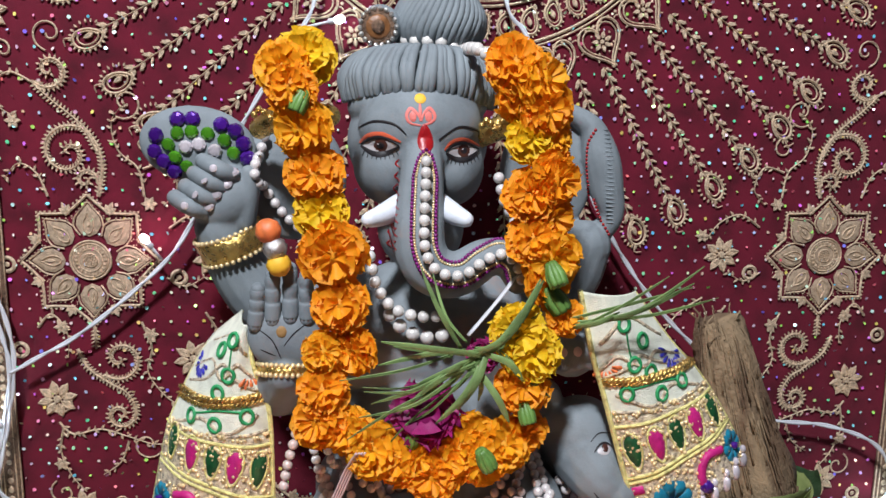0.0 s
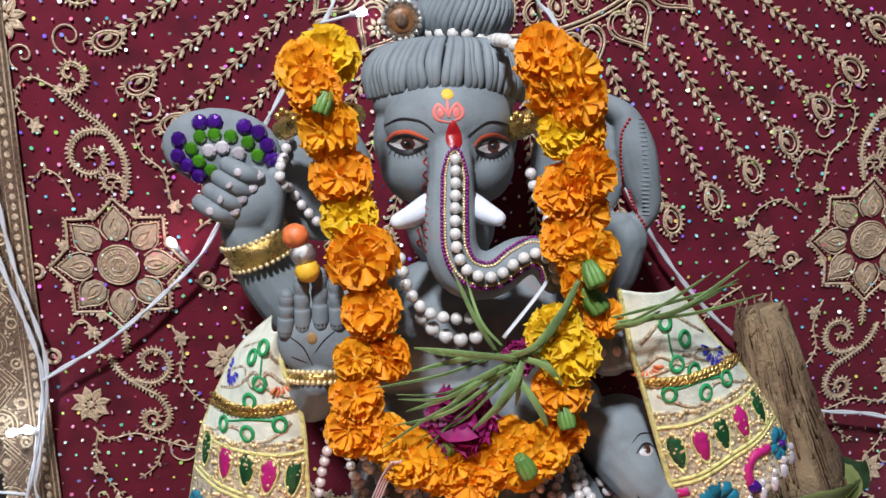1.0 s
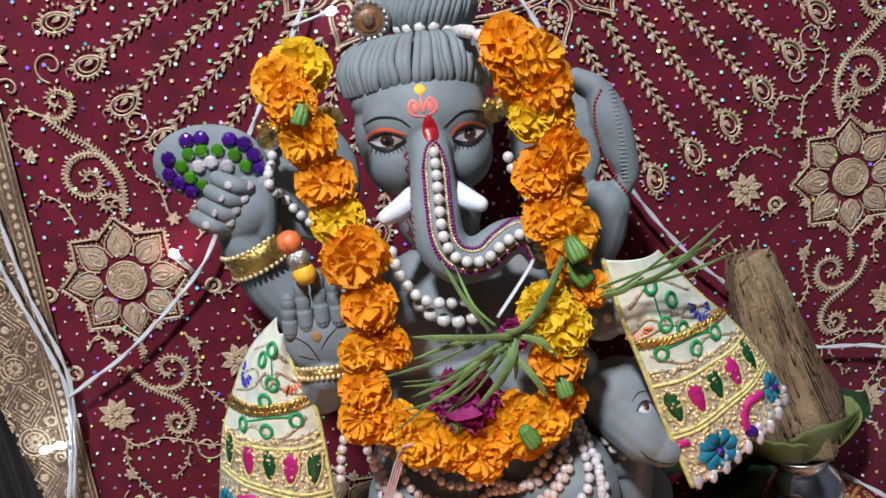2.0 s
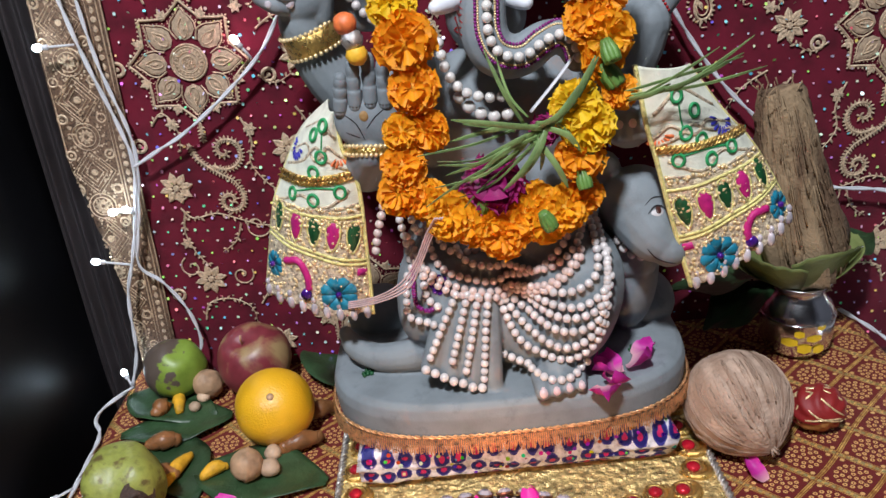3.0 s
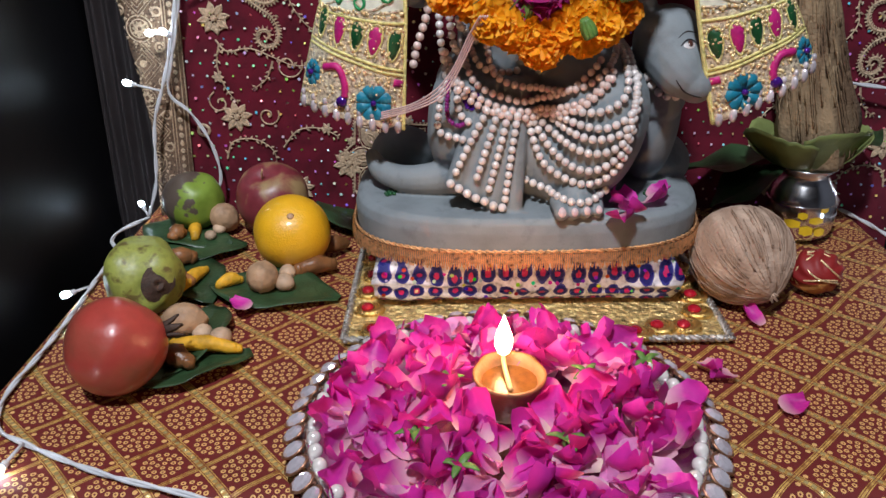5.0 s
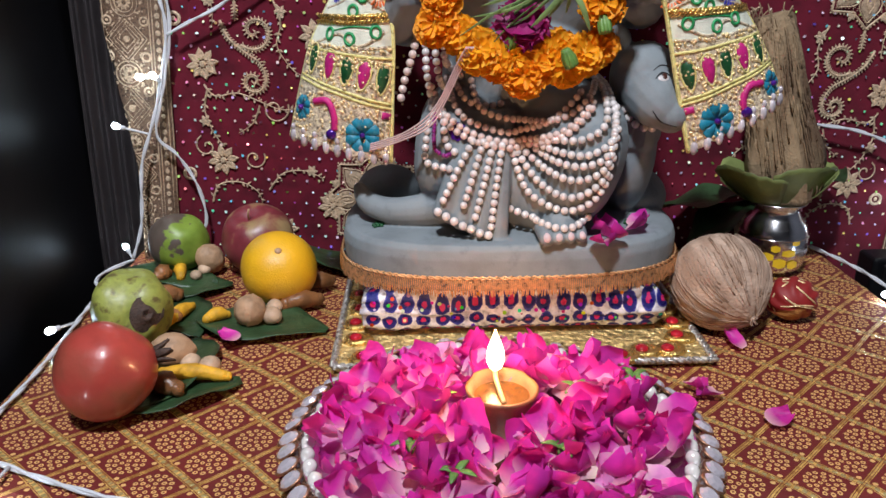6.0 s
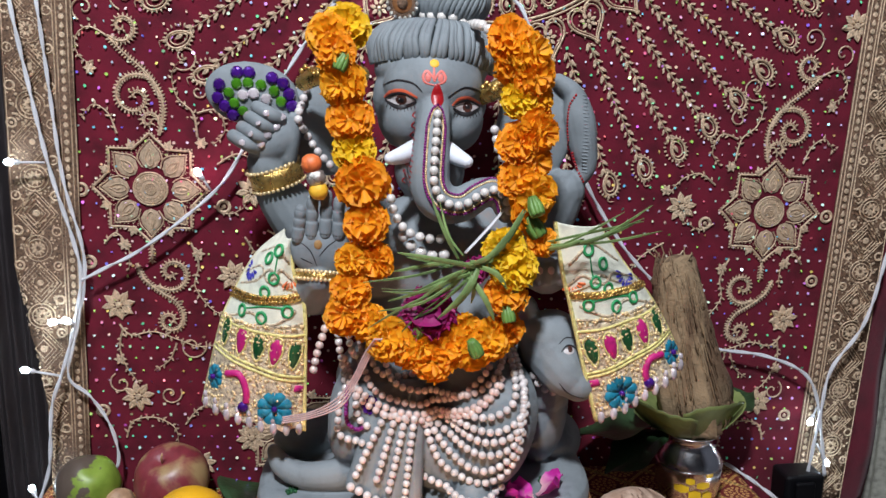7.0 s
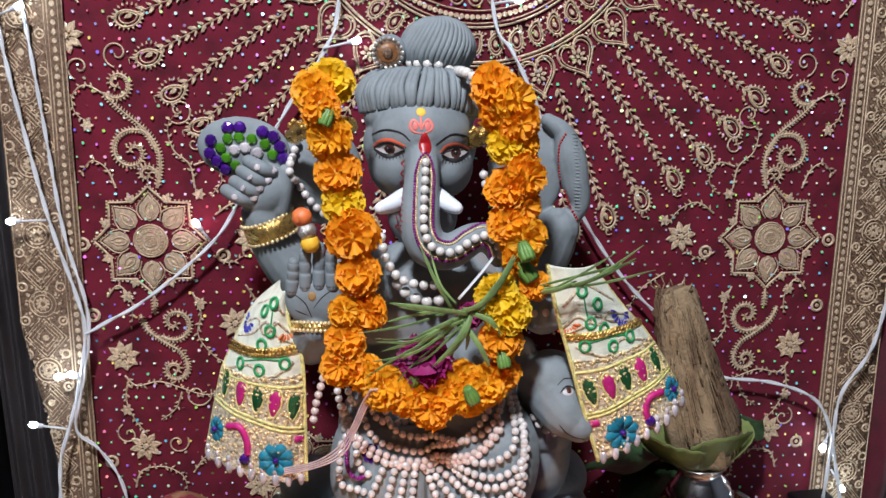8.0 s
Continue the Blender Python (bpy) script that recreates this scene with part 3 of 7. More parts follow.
    # tusks
    for a, b_ in (((0.114, 0.69, 0.4995), (0.0824, 0.652, 0.4935)), ((0.145, 0.69, 0.4995), (0.168, 0.65, 0.4885))):
        before = len(bm.faces)
        a, b_ = Vector(a), Vector(b_)
        m = (a + b_) / 2 + Vector((0, -0.004, -0.001))
        tube(bm, smooth_path([a, m, b_], 6), [0.0105, 0.0105, 0.0103, 0.01, 0.0097, 0.0093, 0.0088, 0.0083, 0.0077, 0.007, 0.0062, 0.005, 0.0024], 14)
        bm.faces.ensure_lookup_table()
        for f in bm.faces[before:]:
            f.material_index, f.smooth = 1, True
    me = bpy.data.meshes.new("statue")
    bm.to_mesh(me)
    bm.free()
    for m in mats:
        me.materials.append(m)
    ob = new("statue", me)
    return tagged(ob, "grey clay elephant-headed deity statue seated on an oval plinth", "statue")


finish_statue()

# ---- embroidered backdrop ----
# Its own plane: u to the right, v up, about the middle between the two large flowers; the cloth hangs a little askew.
BACK = Matrix.Translation((0.209, 0.92, 0.406)) @ Matrix.Rotation(radians(3.2), 4, "Y")
backdrop = new("backdrop_cloth")
backdrop.matrix_world = BACK
tagged(backdrop, "maroon backdrop cloth embroidered in gold with rays, hearts, flowers and sequins", "backdrop cloth")


class Thread:
    """Raised embroidery: ridged ribbons, pads and discs in the plane u, v, gathered into one mesh."""

    def __init__(self):
        self.v, self.f = [], []

    def line(self, pts, w=0.0016, h=0.0014, closed=False, n=5, taper=False):
        path = smooth_path([(p[0], 0, p[1]) for p in pts], n, closed)
        base = len(self.v)
        k = len(path)
        for i, p in enumerate(path):
            if closed:
                d = path[(i + 1) % k] - path[i - 1]
            else:
                d = path[min(i + 1, k - 1)] - path[max(i - 1, 0)]
            d = d.normalized() if d.length else Vector((1, 0, 0))
            s = Vector((-d.z, 0, d.x)) * w * (1 - 0.75 * i / k if taper else 1)
            self.v += [p + s, p + Vector((0, -h, 0)), p - s]
        for i in range(k if closed else k - 1):
            a, b = base + 3 * i, base + 3 * ((i + 1) % k)
            self.f += [(a, a + 1, b + 1, b), (a + 1, a + 2, b + 2, b + 1)]

    def pad(self, pts, h=0.0012):
        base = len(self.v)
        n = len(pts)
        cu, cv = sum(p[0] for p in pts) / n, sum(p[1] for p in pts) / n
        self.v += [Vector((p[0], 0, p[1])) for p in pts]
        self.v += [Vector((cu + (p[0] - cu) * 0.75, -h, cv + (p[1] - cv) * 0.75)) for p in pts]
        self.v.append(Vector((cu, -h, cv)))
        for j in range(n):
            k = (j + 1) % n
            self.f += [(base + j, base + k, base + n + k, base + n + j), (base + n + j, base + n + k, base + 2 * n)]

    def leaf(self, u, v, ang, length, width, h=0.0012):
        c, s = math.cos(ang), math.sin(ang)
        pts = [(0, 0), (0.3, 0.5), (0.65, 0.42), (1, 0), (0.65, -0.42), (0.3, -0.5)]
        self.pad([(u + c * a * length - s * b * width, v + s * a * length + c * b * width) for a, b in pts], h)

    def ring(self, u, v, r, w=0.0012, n=12):
        self.line([(u + r * math.cos(2 * math.pi * i / n), v + r * math.sin(2 * math.pi * i / n)) for i in range(n)], w, closed=True, n=2)

    def disc(self, u, v, r, n=8, h=0.001):
        self.pad([(u + r * math.cos(2 * math.pi * i / n), v + r * math.sin(2 * math.pi * i / n)) for i in range(n)], h)

    def mesh(self, name, material):
        return pydata(name, self.v, self.f, material, False)


def on_back(name, me, u=0.0, v=0.0, ang=0.0, mirror=1, lift=-0.0026, label=""):
    ob = part(name, me, None, backdrop, label)
    ob.location, ob.rotation_euler, ob.scale = (u, lift, v), (0, -ang, 0), (mirror, 1, 1)
    return ob


def cloth_sheet():
    verts, faces, nx, nv = [], [], 90, 90
    for j in range(nv + 1):
        for i in range(nx + 1):
            u, v = -0.612 + 1.27 * i / nx, -0.47 + 1.42 * j / nv
            y = 0.0007 * noise.noise(Vector((u * 5, v * 4, 0))) + 0.0003 * noise.noise(Vector((u * 17, v * 15, 3)))
            edge = max(0, abs(u) - 0.6)
            over = -u - (0.594 - 0.034 * max(0.0, min(1.0, (-0.1 - v) / 0.2)))
            if over > 0:
                u, y = u + over, y + 0.003 + over
            verts.append((u, y + edge * 0.25 * (1 + 0.4 * math.sin(v * 21)), v))
    for j in range(nv):
        for i in range(nx):
            a = j * (nx + 1) + i
            faces.append((a, a + 1, a + nx + 2, a + nx + 1))
    ob = part("cloth", pydata("cloth", verts, faces, M["velvet"]), None, backdrop)
    so = ob.modifiers.new("thick", "SOLIDIFY")
    so.thickness = 0.002


cloth_sheet()
CU, CV = 0.0, 0.463   # the middle of the arch of rays


def ray_mesh():
    """A chain of leaf pairs that ends in a paisley drop, from 0 outwards along +u."""
    t = Thread()
    L = 0.176
    n = 15
    for i in range(n):
        u = L * i / n
        s = 1 if i % 2 else -1
        t.leaf(u, 0.0005 * s, 0.5 * s, 0.013, 0.005)
        t.leaf(u + 0.002, -0.001 * s, -0.75 * s, 0.0085, 0.0036)
        t.leaf(u + 0.006, 0.0028 * s, 1.15 * s, 0.0055, 0.0026)
        t.leaf(u + 0.006, -0.0028 * s, -1.2 * s, 0.0055, 0.0026)
        t.disc(u + 0.005, 0.0045 * s, 0.0013, 6)
    t.line([(0, 0), (L * 0.5, 0.0006), (L, 0)], 0.0009)
    drop = lambda k: [(L + 0.012 + k * (0.0165 * math.cos(a)), k * 0.0125 * math.sin(a) + (0.005 * (1 - math.cos(a)) if a > math.pi else 0) * k)
                      for a in [2 * math.pi * i / 16 for i in range(16)]]
    t.line(drop(1.0), 0.0016, 0.0016, True, 2)
    t.line(drop(0.68), 0.001, 0.0012, True, 2)
    t.leaf(L + 0.005, 0, 0, 0.013, 0.006, 0.0018)
    for i in range(20):
        a = 2 * math.pi * i / 20
        t.leaf(L + 0.012 + 0.0165 * math.cos(a), 0.0125 * math.sin(a), a, 0.005, 0.0026)
    t.line([(L + 0.026, -0.004), (L + 0.035, -0.008), (L + 0.038, -0.001)], 0.0014, taper=True)
    return t.mesh("embroidered_ray", M["gold_thread"])


RAY = ray_mesh()
for k in range(-14, 14):
    a = radians(4.3 + 6.35 * k) if k >= 0 else -radians(4.3 + 6.35 * (-k - 1))
    d = a - math.pi / 2
    r0 = 0.283
    on_back("embroidered_ray", RAY, CU + r0 * math.cos(d), CV + r0 * math.sin(d), d)


def heart_mesh():
    t = Thread()

    def heart(k):
        return [(k * 0.00185 * 16 * math.sin(a) ** 3 * 0.82, k * 0.00185 * (13 * math.cos(a) - 5 * math.cos(2 * a) - 2 * math.cos(3 * a) - math.cos(4 * a)))
                for a in [2 * math.pi * i / 28 for i in range(28)]]

    t.line(heart(1), 0.0015, 0.0016, True, 2)
    t.line(heart(0.82), 0.0009, 0.001, True, 2)
    for p in heart(1.06)[::2]:
        t.leaf(p[0], p[1], math.atan2(p[1], p[0]), 0.004, 0.002)
    for i in range(7):
        a = 2 * math.pi * i / 7
        t.leaf(0.003 * math.cos(a), 0.003 * math.sin(a), a, 0.0095, 0.0052, 0.0018)
        t.disc(0.0135 * math.cos(a + 0.4), 0.0135 * math.sin(a + 0.4), 0.0013, 6)
    t.disc(0, 0, 0.0028, 8, 0.0025)
    return t.mesh("embroidered_heart", M["gold_thread"])


HEART = heart_mesh()
for k in range(-5, 6):
    d = radians(12.8 * k + (6.5 if k >= 0 else -6.5) + (0 if k else 0)) - math.pi / 2
    if k == 0:
        continue
    on_back("embroidered_heart", HEART, CU + 0.258 * math.cos(d), CV + 0.258 * math.sin(d), d + math.pi / 2)


def paisley_mesh():
    t = Thread()
    shape = lambda k: [(k * 0.009 * math.cos(a) + k * 0.005 * max(0, math.sin(a)) ** 2, k * 0.014 * math.sin(a)) for a in [2 * math.pi * i / 16 for i in range(16)]]
    t.line(shape(1), 0.0014, 0.0014, True, 2)
    t.line(shape(0.7), 0.0008, 0.001, True, 2)
    t.leaf(0, -0.006, math.pi / 2, 0.012, 0.006, 0.0018)
    for p in shape(1.08):
        t.leaf(p[0], p[1], math.atan2(p[1], p[0]), 0.0035, 0.0022)
    return t.mesh("embroidered_paisley", M["gold_thread"])


PAISLEY = paisley_mesh()
for k in range(-9, 10):
    d = radians(7.6 * k) - math.pi / 2
    on_back("embroidered_paisley", PAISLEY, CU + 0.206 * math.cos(d), CV + 0.206 * math.sin(d), d + math.pi / 2)
t = Thread()
for r, w in ((0.228, 0.0017), (0.233, 0.0012), (0.184, 0.0015), (0.179, 0.001), (0.163, 0.001)):
    t.line([(CU + r * math.cos(a), CV + r * math.sin(a)) for a in [math.pi + math.pi * i / 40 for i in range(41)]], w, 0.0012, n=2)
for i in range(76):
    a = math.pi + math.pi * (i + 0.5) / 76
    t.disc(CU + 0.171 * math.cos(a), CV + 0.171 * math.sin(a), 0.0036, 8)
    t.disc(CU + 0.2385 * math.cos(a), CV + 0.2385 * math.sin(a), 0.002, 6)
    t.disc(CU + 0.192 * math.cos(a + 0.05), CV + 0.192 * math.sin(a + 0.05), 0.0018, 6)
for i in range(19):
    a = math.pi + math.pi * (i + 0.5) / 19
    t.ring(CU + 0.148 * math.cos(a), CV + 0.148 * math.sin(a), 0.009)
    t.disc(CU + 0.148 * math.cos(a), CV + 0.148 * math.sin(a), 0.0045)
on_back("embroidered_arch", t.mesh("embroidered_arch", M["gold_thread"]))


def big_flower():
    t, fill = Thread(), Thread()
    n = 8
    for i in range(n):
        a = 2 * math.pi * i / n + math.pi / 2
        c, s = math.cos(a), math.sin(a)
        place = lambda p: (c * p[0] - s * p[1], s * p[0] + c * p[1])
        petal = [(0.024, 0.0), (0.028, 0.0095), (0.038, 0.0155), (0.048, 0.0135), (0.057, 0.006), (0.064, 0.0), (0.057, -0.006), (0.048, -0.0135), (0.038, -0.0155), (0.028, -0.0095)]
        fill.pad([place((0.026 + (p[0] - 0.024) * 0.9, p[1] * 0.86)) for p in petal], 0.0008)
        # pointed outline, almond of the middle, and the scalloped outer line
        t.line([place(p) for p in petal[1:-1]], 0.001, 0.0014, n=4)
        t.line([place((0.03 + (p[0] - 0.024) * 0.55, p[1] * 0.34)) for p in petal], 0.0009, 0.0018, True, 4)
        t.leaf(*place((0.036, 0)), a, 0.011, 0.0035, 0.0018)
        outer = [(0.05, 0.0235), (0.059, 0.0135), (0.066, 0.006), (0.0715, 0.0), (0.066, -0.006), (0.059, -0.0135), (0.05, -0.0235)]
        t.line([place(p) for p in outer], 0.0016, 0.0014, n=4)
        for k in range(13):
            q = outer[k // 2] if k % 2 == 0 else tuple((x + y) / 2 for x, y in zip(outer[k // 2], outer[k // 2 + 1]))
            t.disc(*place((q[0] + 0.0032, q[1] * 1.06)), 0.0014, 6, 0.0013)
            t.disc(*place((q[0] - 0.0055, q[1] * 0.9)), 0.0009, 5, 0.0013)
        # three-leaved sprig between the petals
        b = a + math.pi / n
        for da, ln in ((0.0, 0.012), (0.75, 0.009), (-0.75, 0.009)):
            t.leaf(0.0575 * math.cos(b), 0.0575 * math.sin(b), b + da, ln, 0.006)
    for r, w in ((0.0215, 0.0011), (0.0185, 0.0008), (0.0125, 0.0008), (0.0075, 0.0008)):
        t.ring(0, 0, r, w, 24)
    for i in range(22):
        a = 2 * math.pi * i / 22
        t.leaf(0.0132 * math.cos(a), 0.0132 * math.sin(a), a, 0.0045, 0.0022, 0.0014)
    for i in range(20):
        r, a = 0.0016 * math.sqrt(i), i * 2.4
        t.disc(r * math.cos(a), r * math.sin(a), 0.0009, 5, 0.002)
    fill.disc(0, 0, 0.0215, 20, 0.0007)
    return t.mesh("thread_outline", M["gold_thread"]), fill.mesh("padded_fill", M["gold_pad"])


def small_flower():
    t = Thread()
    for i in range(8):
        a = 2 * math.pi * i / 8
        t.leaf(0.004 * math.cos(a), 0.004 * math.sin(a), a, 0.0185, 0.0105, 0.0012)
        t.line([(0.006 * math.cos(a), 0.006 * math.sin(a)), (0.012 * math.cos(a + 0.2), 0.012 * math.sin(a + 0.2)), (0.02 * math.cos(a), 0.02 * math.sin(a)),
                (0.012 * math.cos(a - 0.2), 0.012 * math.sin(a - 0.2))], 0.0008, 0.002, True, 3)
    t.disc(0, 0, 0.0045, 10, 0.0026)
    return t.mesh("embroidered_small_flower", M["gold_thread"])


OUTLINE, FILL = big_flower()
SMALL = small_flower()


def vine(t, pts, w=0.0015, leaf=0.007, step=0.0075):
    """A stem with small leaves to either side."""
    t.line(pts, w, 0.0014, taper=True, n=8)
    path = spaced(smooth_path([(p[0], 0, p[1]) for p in pts], 8), step)
    for i in range(1, len(path)):
        d = path[i] - path[i - 1]
        a = math.atan2(d.z, d.x)
        s = 1 if i % 2 else -1
        t.leaf(path[i].x, path[i].z, a + s * 0.9, leaf * random.uniform(0.7, 1.15), leaf * 0.42)
        if i % 3 == 0:
            t.leaf(path[i].x, path[i].z, a - s * 1.1, leaf * 0.75, leaf * 0.36)


def spiral(u, v, r, start, turns, s=1):
    n = int(14 * turns)
    return [(u + r * (1 - 0.9 * i / n) * math.cos(start + s * 2 * math.pi * turns * i / n), v + r * (1 - 0.9 * i / n) * math.sin(start + s * 2 * math.pi * turns * i / n)) for i in range(n + 1)]


def barbed(t, pts, w=0.0022):
    """A thick scroll with a fringe of short stitches."""
    t.line(pts, w, 0.002, n=4, taper=True)
    path = spaced(smooth_path([(p[0], 0, p[1]) for p in pts], 4), 0.0042)
    for i in range(1, len(path)):
        d = path[i] - path[i - 1]
        a = math.atan2(d.z, d.x)
        for s in (1, -1):
            t.leaf(path[i].x, path[i].z, a + s * 1.2, 0.0058, 0.0024)


def half_scrolls():
    """Scrolls, vines and rings round one large flower, which is at (-0.425, 0)."""
    t = Thread()
    fu = -0.425
    P = lambda *q: [(fu + a, b) for a, b in q]
    barbed(t, P((0.012, 0.07), (0.018, 0.1), (0.014, 0.125), (-0.002, 0.148), (-0.03, 0.172), (-0.048, 0.19)))
    barbed(t, [(fu + 0.014, 0.118)] + spiral(fu - 0.016, 0.117, 0.03, 0.9, 1.35, 1))
    barbed(t, [(fu - 0.042, 0.183)] + spiral(fu - 0.03, 0.203, 0.02, -2.4, 1.3, 1))
    barbed(t, [(fu + 0.012, 0.085)] + spiral(fu + 0.0, 0.088, 0.012, 0.3, 1.2, 1), 0.0015)
    vine(t, P((-0.048, 0.19), (-0.07, 0.2), (-0.086, 0.186), (-0.083, 0.165), (-0.068, 0.155)))
    vine(t, P((-0.04, 0.07), (-0.05, 0.095), (-0.068, 0.105), (-0.083, 0.088)))
    vine(t, P((0.06, 0.07), (0.055, 0.1), (0.035, 0.12), (0.03, 0.15), (0.045, 0.17)))
    vine(t, P((0.06, 0.1), (0.085, 0.105), (0.095, 0.08), (0.08, 0.06)))
    vine(t, P((0.085, 0.035), (0.11, 0.05), (0.135, 0.04), (0.15, 0.02)))
    vine(t, P((0.08, -0.02), (0.1, -0.03), (0.12, -0.02)))
    for c in (spiral(fu - 0.028, 0.24, 0.018, -1.8, 1.2, -1), spiral(fu - 0.075, 0.222, 0.016, -2.0, 1.1, -1), spiral(fu + 0.045, 0.17, 0.018, -2.2, 1.3, 1),
              spiral(fu + 0.062, 0.128, 0.014, 2.2, 1.2, -1), spiral(fu - 0.04, -0.16, 0.02, 2.0, 1.2, 1), spiral(fu + 0.05, -0.215, 0.02, 0.4, 1.3, -1),
              spiral(fu - 0.045, -0.27, 0.016, 2.0, 1.2, 1), spiral(fu + 0.02, -0.285, 0.016, 0.5, 1.3, -1)):
        t.line(c, 0.0011, 0.001, n=2)
    # below the flower
    barbed(t, P((0.0, -0.075), (0.0, -0.1)))
    barbed(t, P((-0.02, -0.1), (-0.01, -0.122), (0.012, -0.14), (0.03, -0.152), (0.04, -0.17)))
    barbed(t, [(fu + 0.005, -0.137)] + spiral(fu + 0.025, -0.112, 0.026, -2.3, 1.3, 1))
    barbed(t, [(fu + 0.038, -0.165)] + spiral(fu + 0.022, -0.178, 0.018, 0.4, 1.4, -1))
    vine(t, P((-0.06, -0.075), (-0.045, -0.06), (-0.03, -0.08), (-0.03, -0.11)))
    vine(t, P((0.05, -0.07), (0.06, -0.1), (0.055, -0.13), (0.075, -0.16), (0.095, -0.17)))
    vine(t, P((-0.045, -0.185), (-0.03, -0.2), (0.0, -0.195), (0.03, -0.205), (0.06, -0.215), (0.09, -0.21)))
    vine(t, P((-0.04, -0.19), (-0.045, -0.22), (-0.035, -0.25), (-0.02, -0.27)))
    vine(t, P((0.03, -0.21), (0.02, -0.235), (0.0, -0.25)))
    vine(t, P((-0.04, -0.35), (-0.03, -0.325), (0.0, -0.32), (0.025, -0.335), (0.03, -0.36)))
    vine(t, P((0.04, -0.33), (0.06, -0.305), (0.09, -0.3), (0.115, -0.31)))
    vine(t, P((0.1, -0.25), (0.125, -0.235), (0.15, -0.25), (0.16, -0.28)))
    vine(t, P((0.12, -0.06), (0.135, -0.09), (0.125, -0.12), (0.14, -0.15)))
    vine(t, P((0.15, -0.05), (0.18, -0.07), (0.2, -0.1)))
    vine(t, P((-0.07, 0.3), (-0.085, 0.325), (-0.07, 0.35)))
    for u, v in ((-0.087, -0.004), (0.093, -0.02), (-0.08, -0.1), (0.11, -0.19), (-0.07, -0.31)):
        t.ring(fu + u, v, 0.0075, 0.0022)
        t.disc(fu + u, v, 0.003)
    for u, v in ((-0.035, -0.075), (0.06, -0.085), (0.13, -0.215), (-0.045, -0.235), (0.1, -0.3), (0.065, 0.062), (0.155, 0.025), (-0.07, 0.15)):
        for i in range(6):
            a = i * math.pi / 3
            t.leaf(fu + u, v, a, 0.009, 0.005)
        t.disc(fu + u, v, 0.0028, 8, 0.002)
    return t.mesh("embroidered_scrollwork", M["gold_thread"])


SCROLL = half_scrolls()
for m in (1, -1):
    on_back("embroidered_scrollwork", SCROLL, mirror=m)
    of = on_back("embroidered_flower", OUTLINE, -0.425 * m, 0.0)
    fl = part("padded_fill", FILL, None, of)
    fl.location = (0, 0.0006, 0)
    for u, v in ((0.13, 0.002), (-0.088, 0.26), (-0.045, -0.158), (-0.023, -0.289), (0.105, -0.114), (0.13, -0.35), (0.06, -0.39)):
        on_back("embroidered_small_flower", SMALL, (-0.425 + u) * m, v, 0.2)
half = on_back("embroidered_flower", OUTLINE, -0.235, -0.34)
fl = part("padded_fill", FILL, None, half)
fl.location = (0, 0.0006, 0)


def sequins():
    """Hundreds of small tilted sequins in rows over the cloth."""
    verts, faces = [], []
    step = 0.0178
    rows = int(1.2 / step)
    for j in range(rows):
        for i in range(62):
            u = -0.52 + step * i + (step / 2 if j % 2 else 0) + random.uniform(-0.0012, 0.0012)
            v = -0.43 + step * j * 0.92 + random.uniform(-0.0012, 0.0012)
            if abs(u) > 0.515:
                continue
            r = random.choice((0.0015, 0.0019, 0.0023))
            tilt = Euler((random.gauss(0, 0.35), 0, random.gauss(0, 0.35))).to_matrix()
            base = len(verts)
            for k in range(6):
                a = k * math.pi / 3
                verts.append(Vector((u, -0.0028, v)) + tilt @ Vector((r * math.cos(a), 0, r * math.sin(a))))
            faces.append(tuple(range(base, base + 6)))
    m = bpy.data.materials.new("iridescent_sequin")
    m.use_nodes = True
    nt = m.node_tree
    b = nt.nodes["Principled BSDF"]
    # random bright base hues stand in for the sequins' coloured glints
    geo = nt.nodes.new("ShaderNodeNewGeometry")
    hsv = nt.nodes.new("ShaderNodeCombineColor")
    hsv.mode = "HSV"
    nt.links.new(geo.outputs["Random Per Island"], hsv.inputs[0])
    pick = nt.nodes.new("ShaderNodeMath")
    pick.operation = "MULTIPLY"
    pick.inputs[1].default_value = 7.0
    nt.links.new(geo.outputs["Random Per Island"], pick.inputs[0])
    frac = nt.nodes.new("ShaderNodeMath")
    frac.operation = "FRACT"
    nt.links.new(pick.outputs[0], frac.inputs[0])
    tone = nt.nodes.new("ShaderNodeMapRange")
    tone.inputs["From Min"].default_value, tone.inputs["From Max"].default_value = 0.25, 0.75
    tone.inputs["To Min"].default_value, tone.inputs["To Max"].default_value = 0.25, 0.8
    nt.links.new(frac.outputs[0], tone.inputs["Value"])
    nt.links.new(tone.outputs["Result"], hsv.inputs[1])
    hsv.inputs[2].default_value = 1.0
    nt.links.new(hsv.outputs[0], b.inputs["Base Color"])
    b.inputs["Metallic"].default_value, b.inputs["Roughness"].default_value = 0.2, 0.3
    ob = part("sequins", pydata("sequins", verts, faces, m, False), None, backdrop, "iridescent sequins in rows")
    ob["kind"] = "stuff"
    return m


M["sequin"] = sequins()


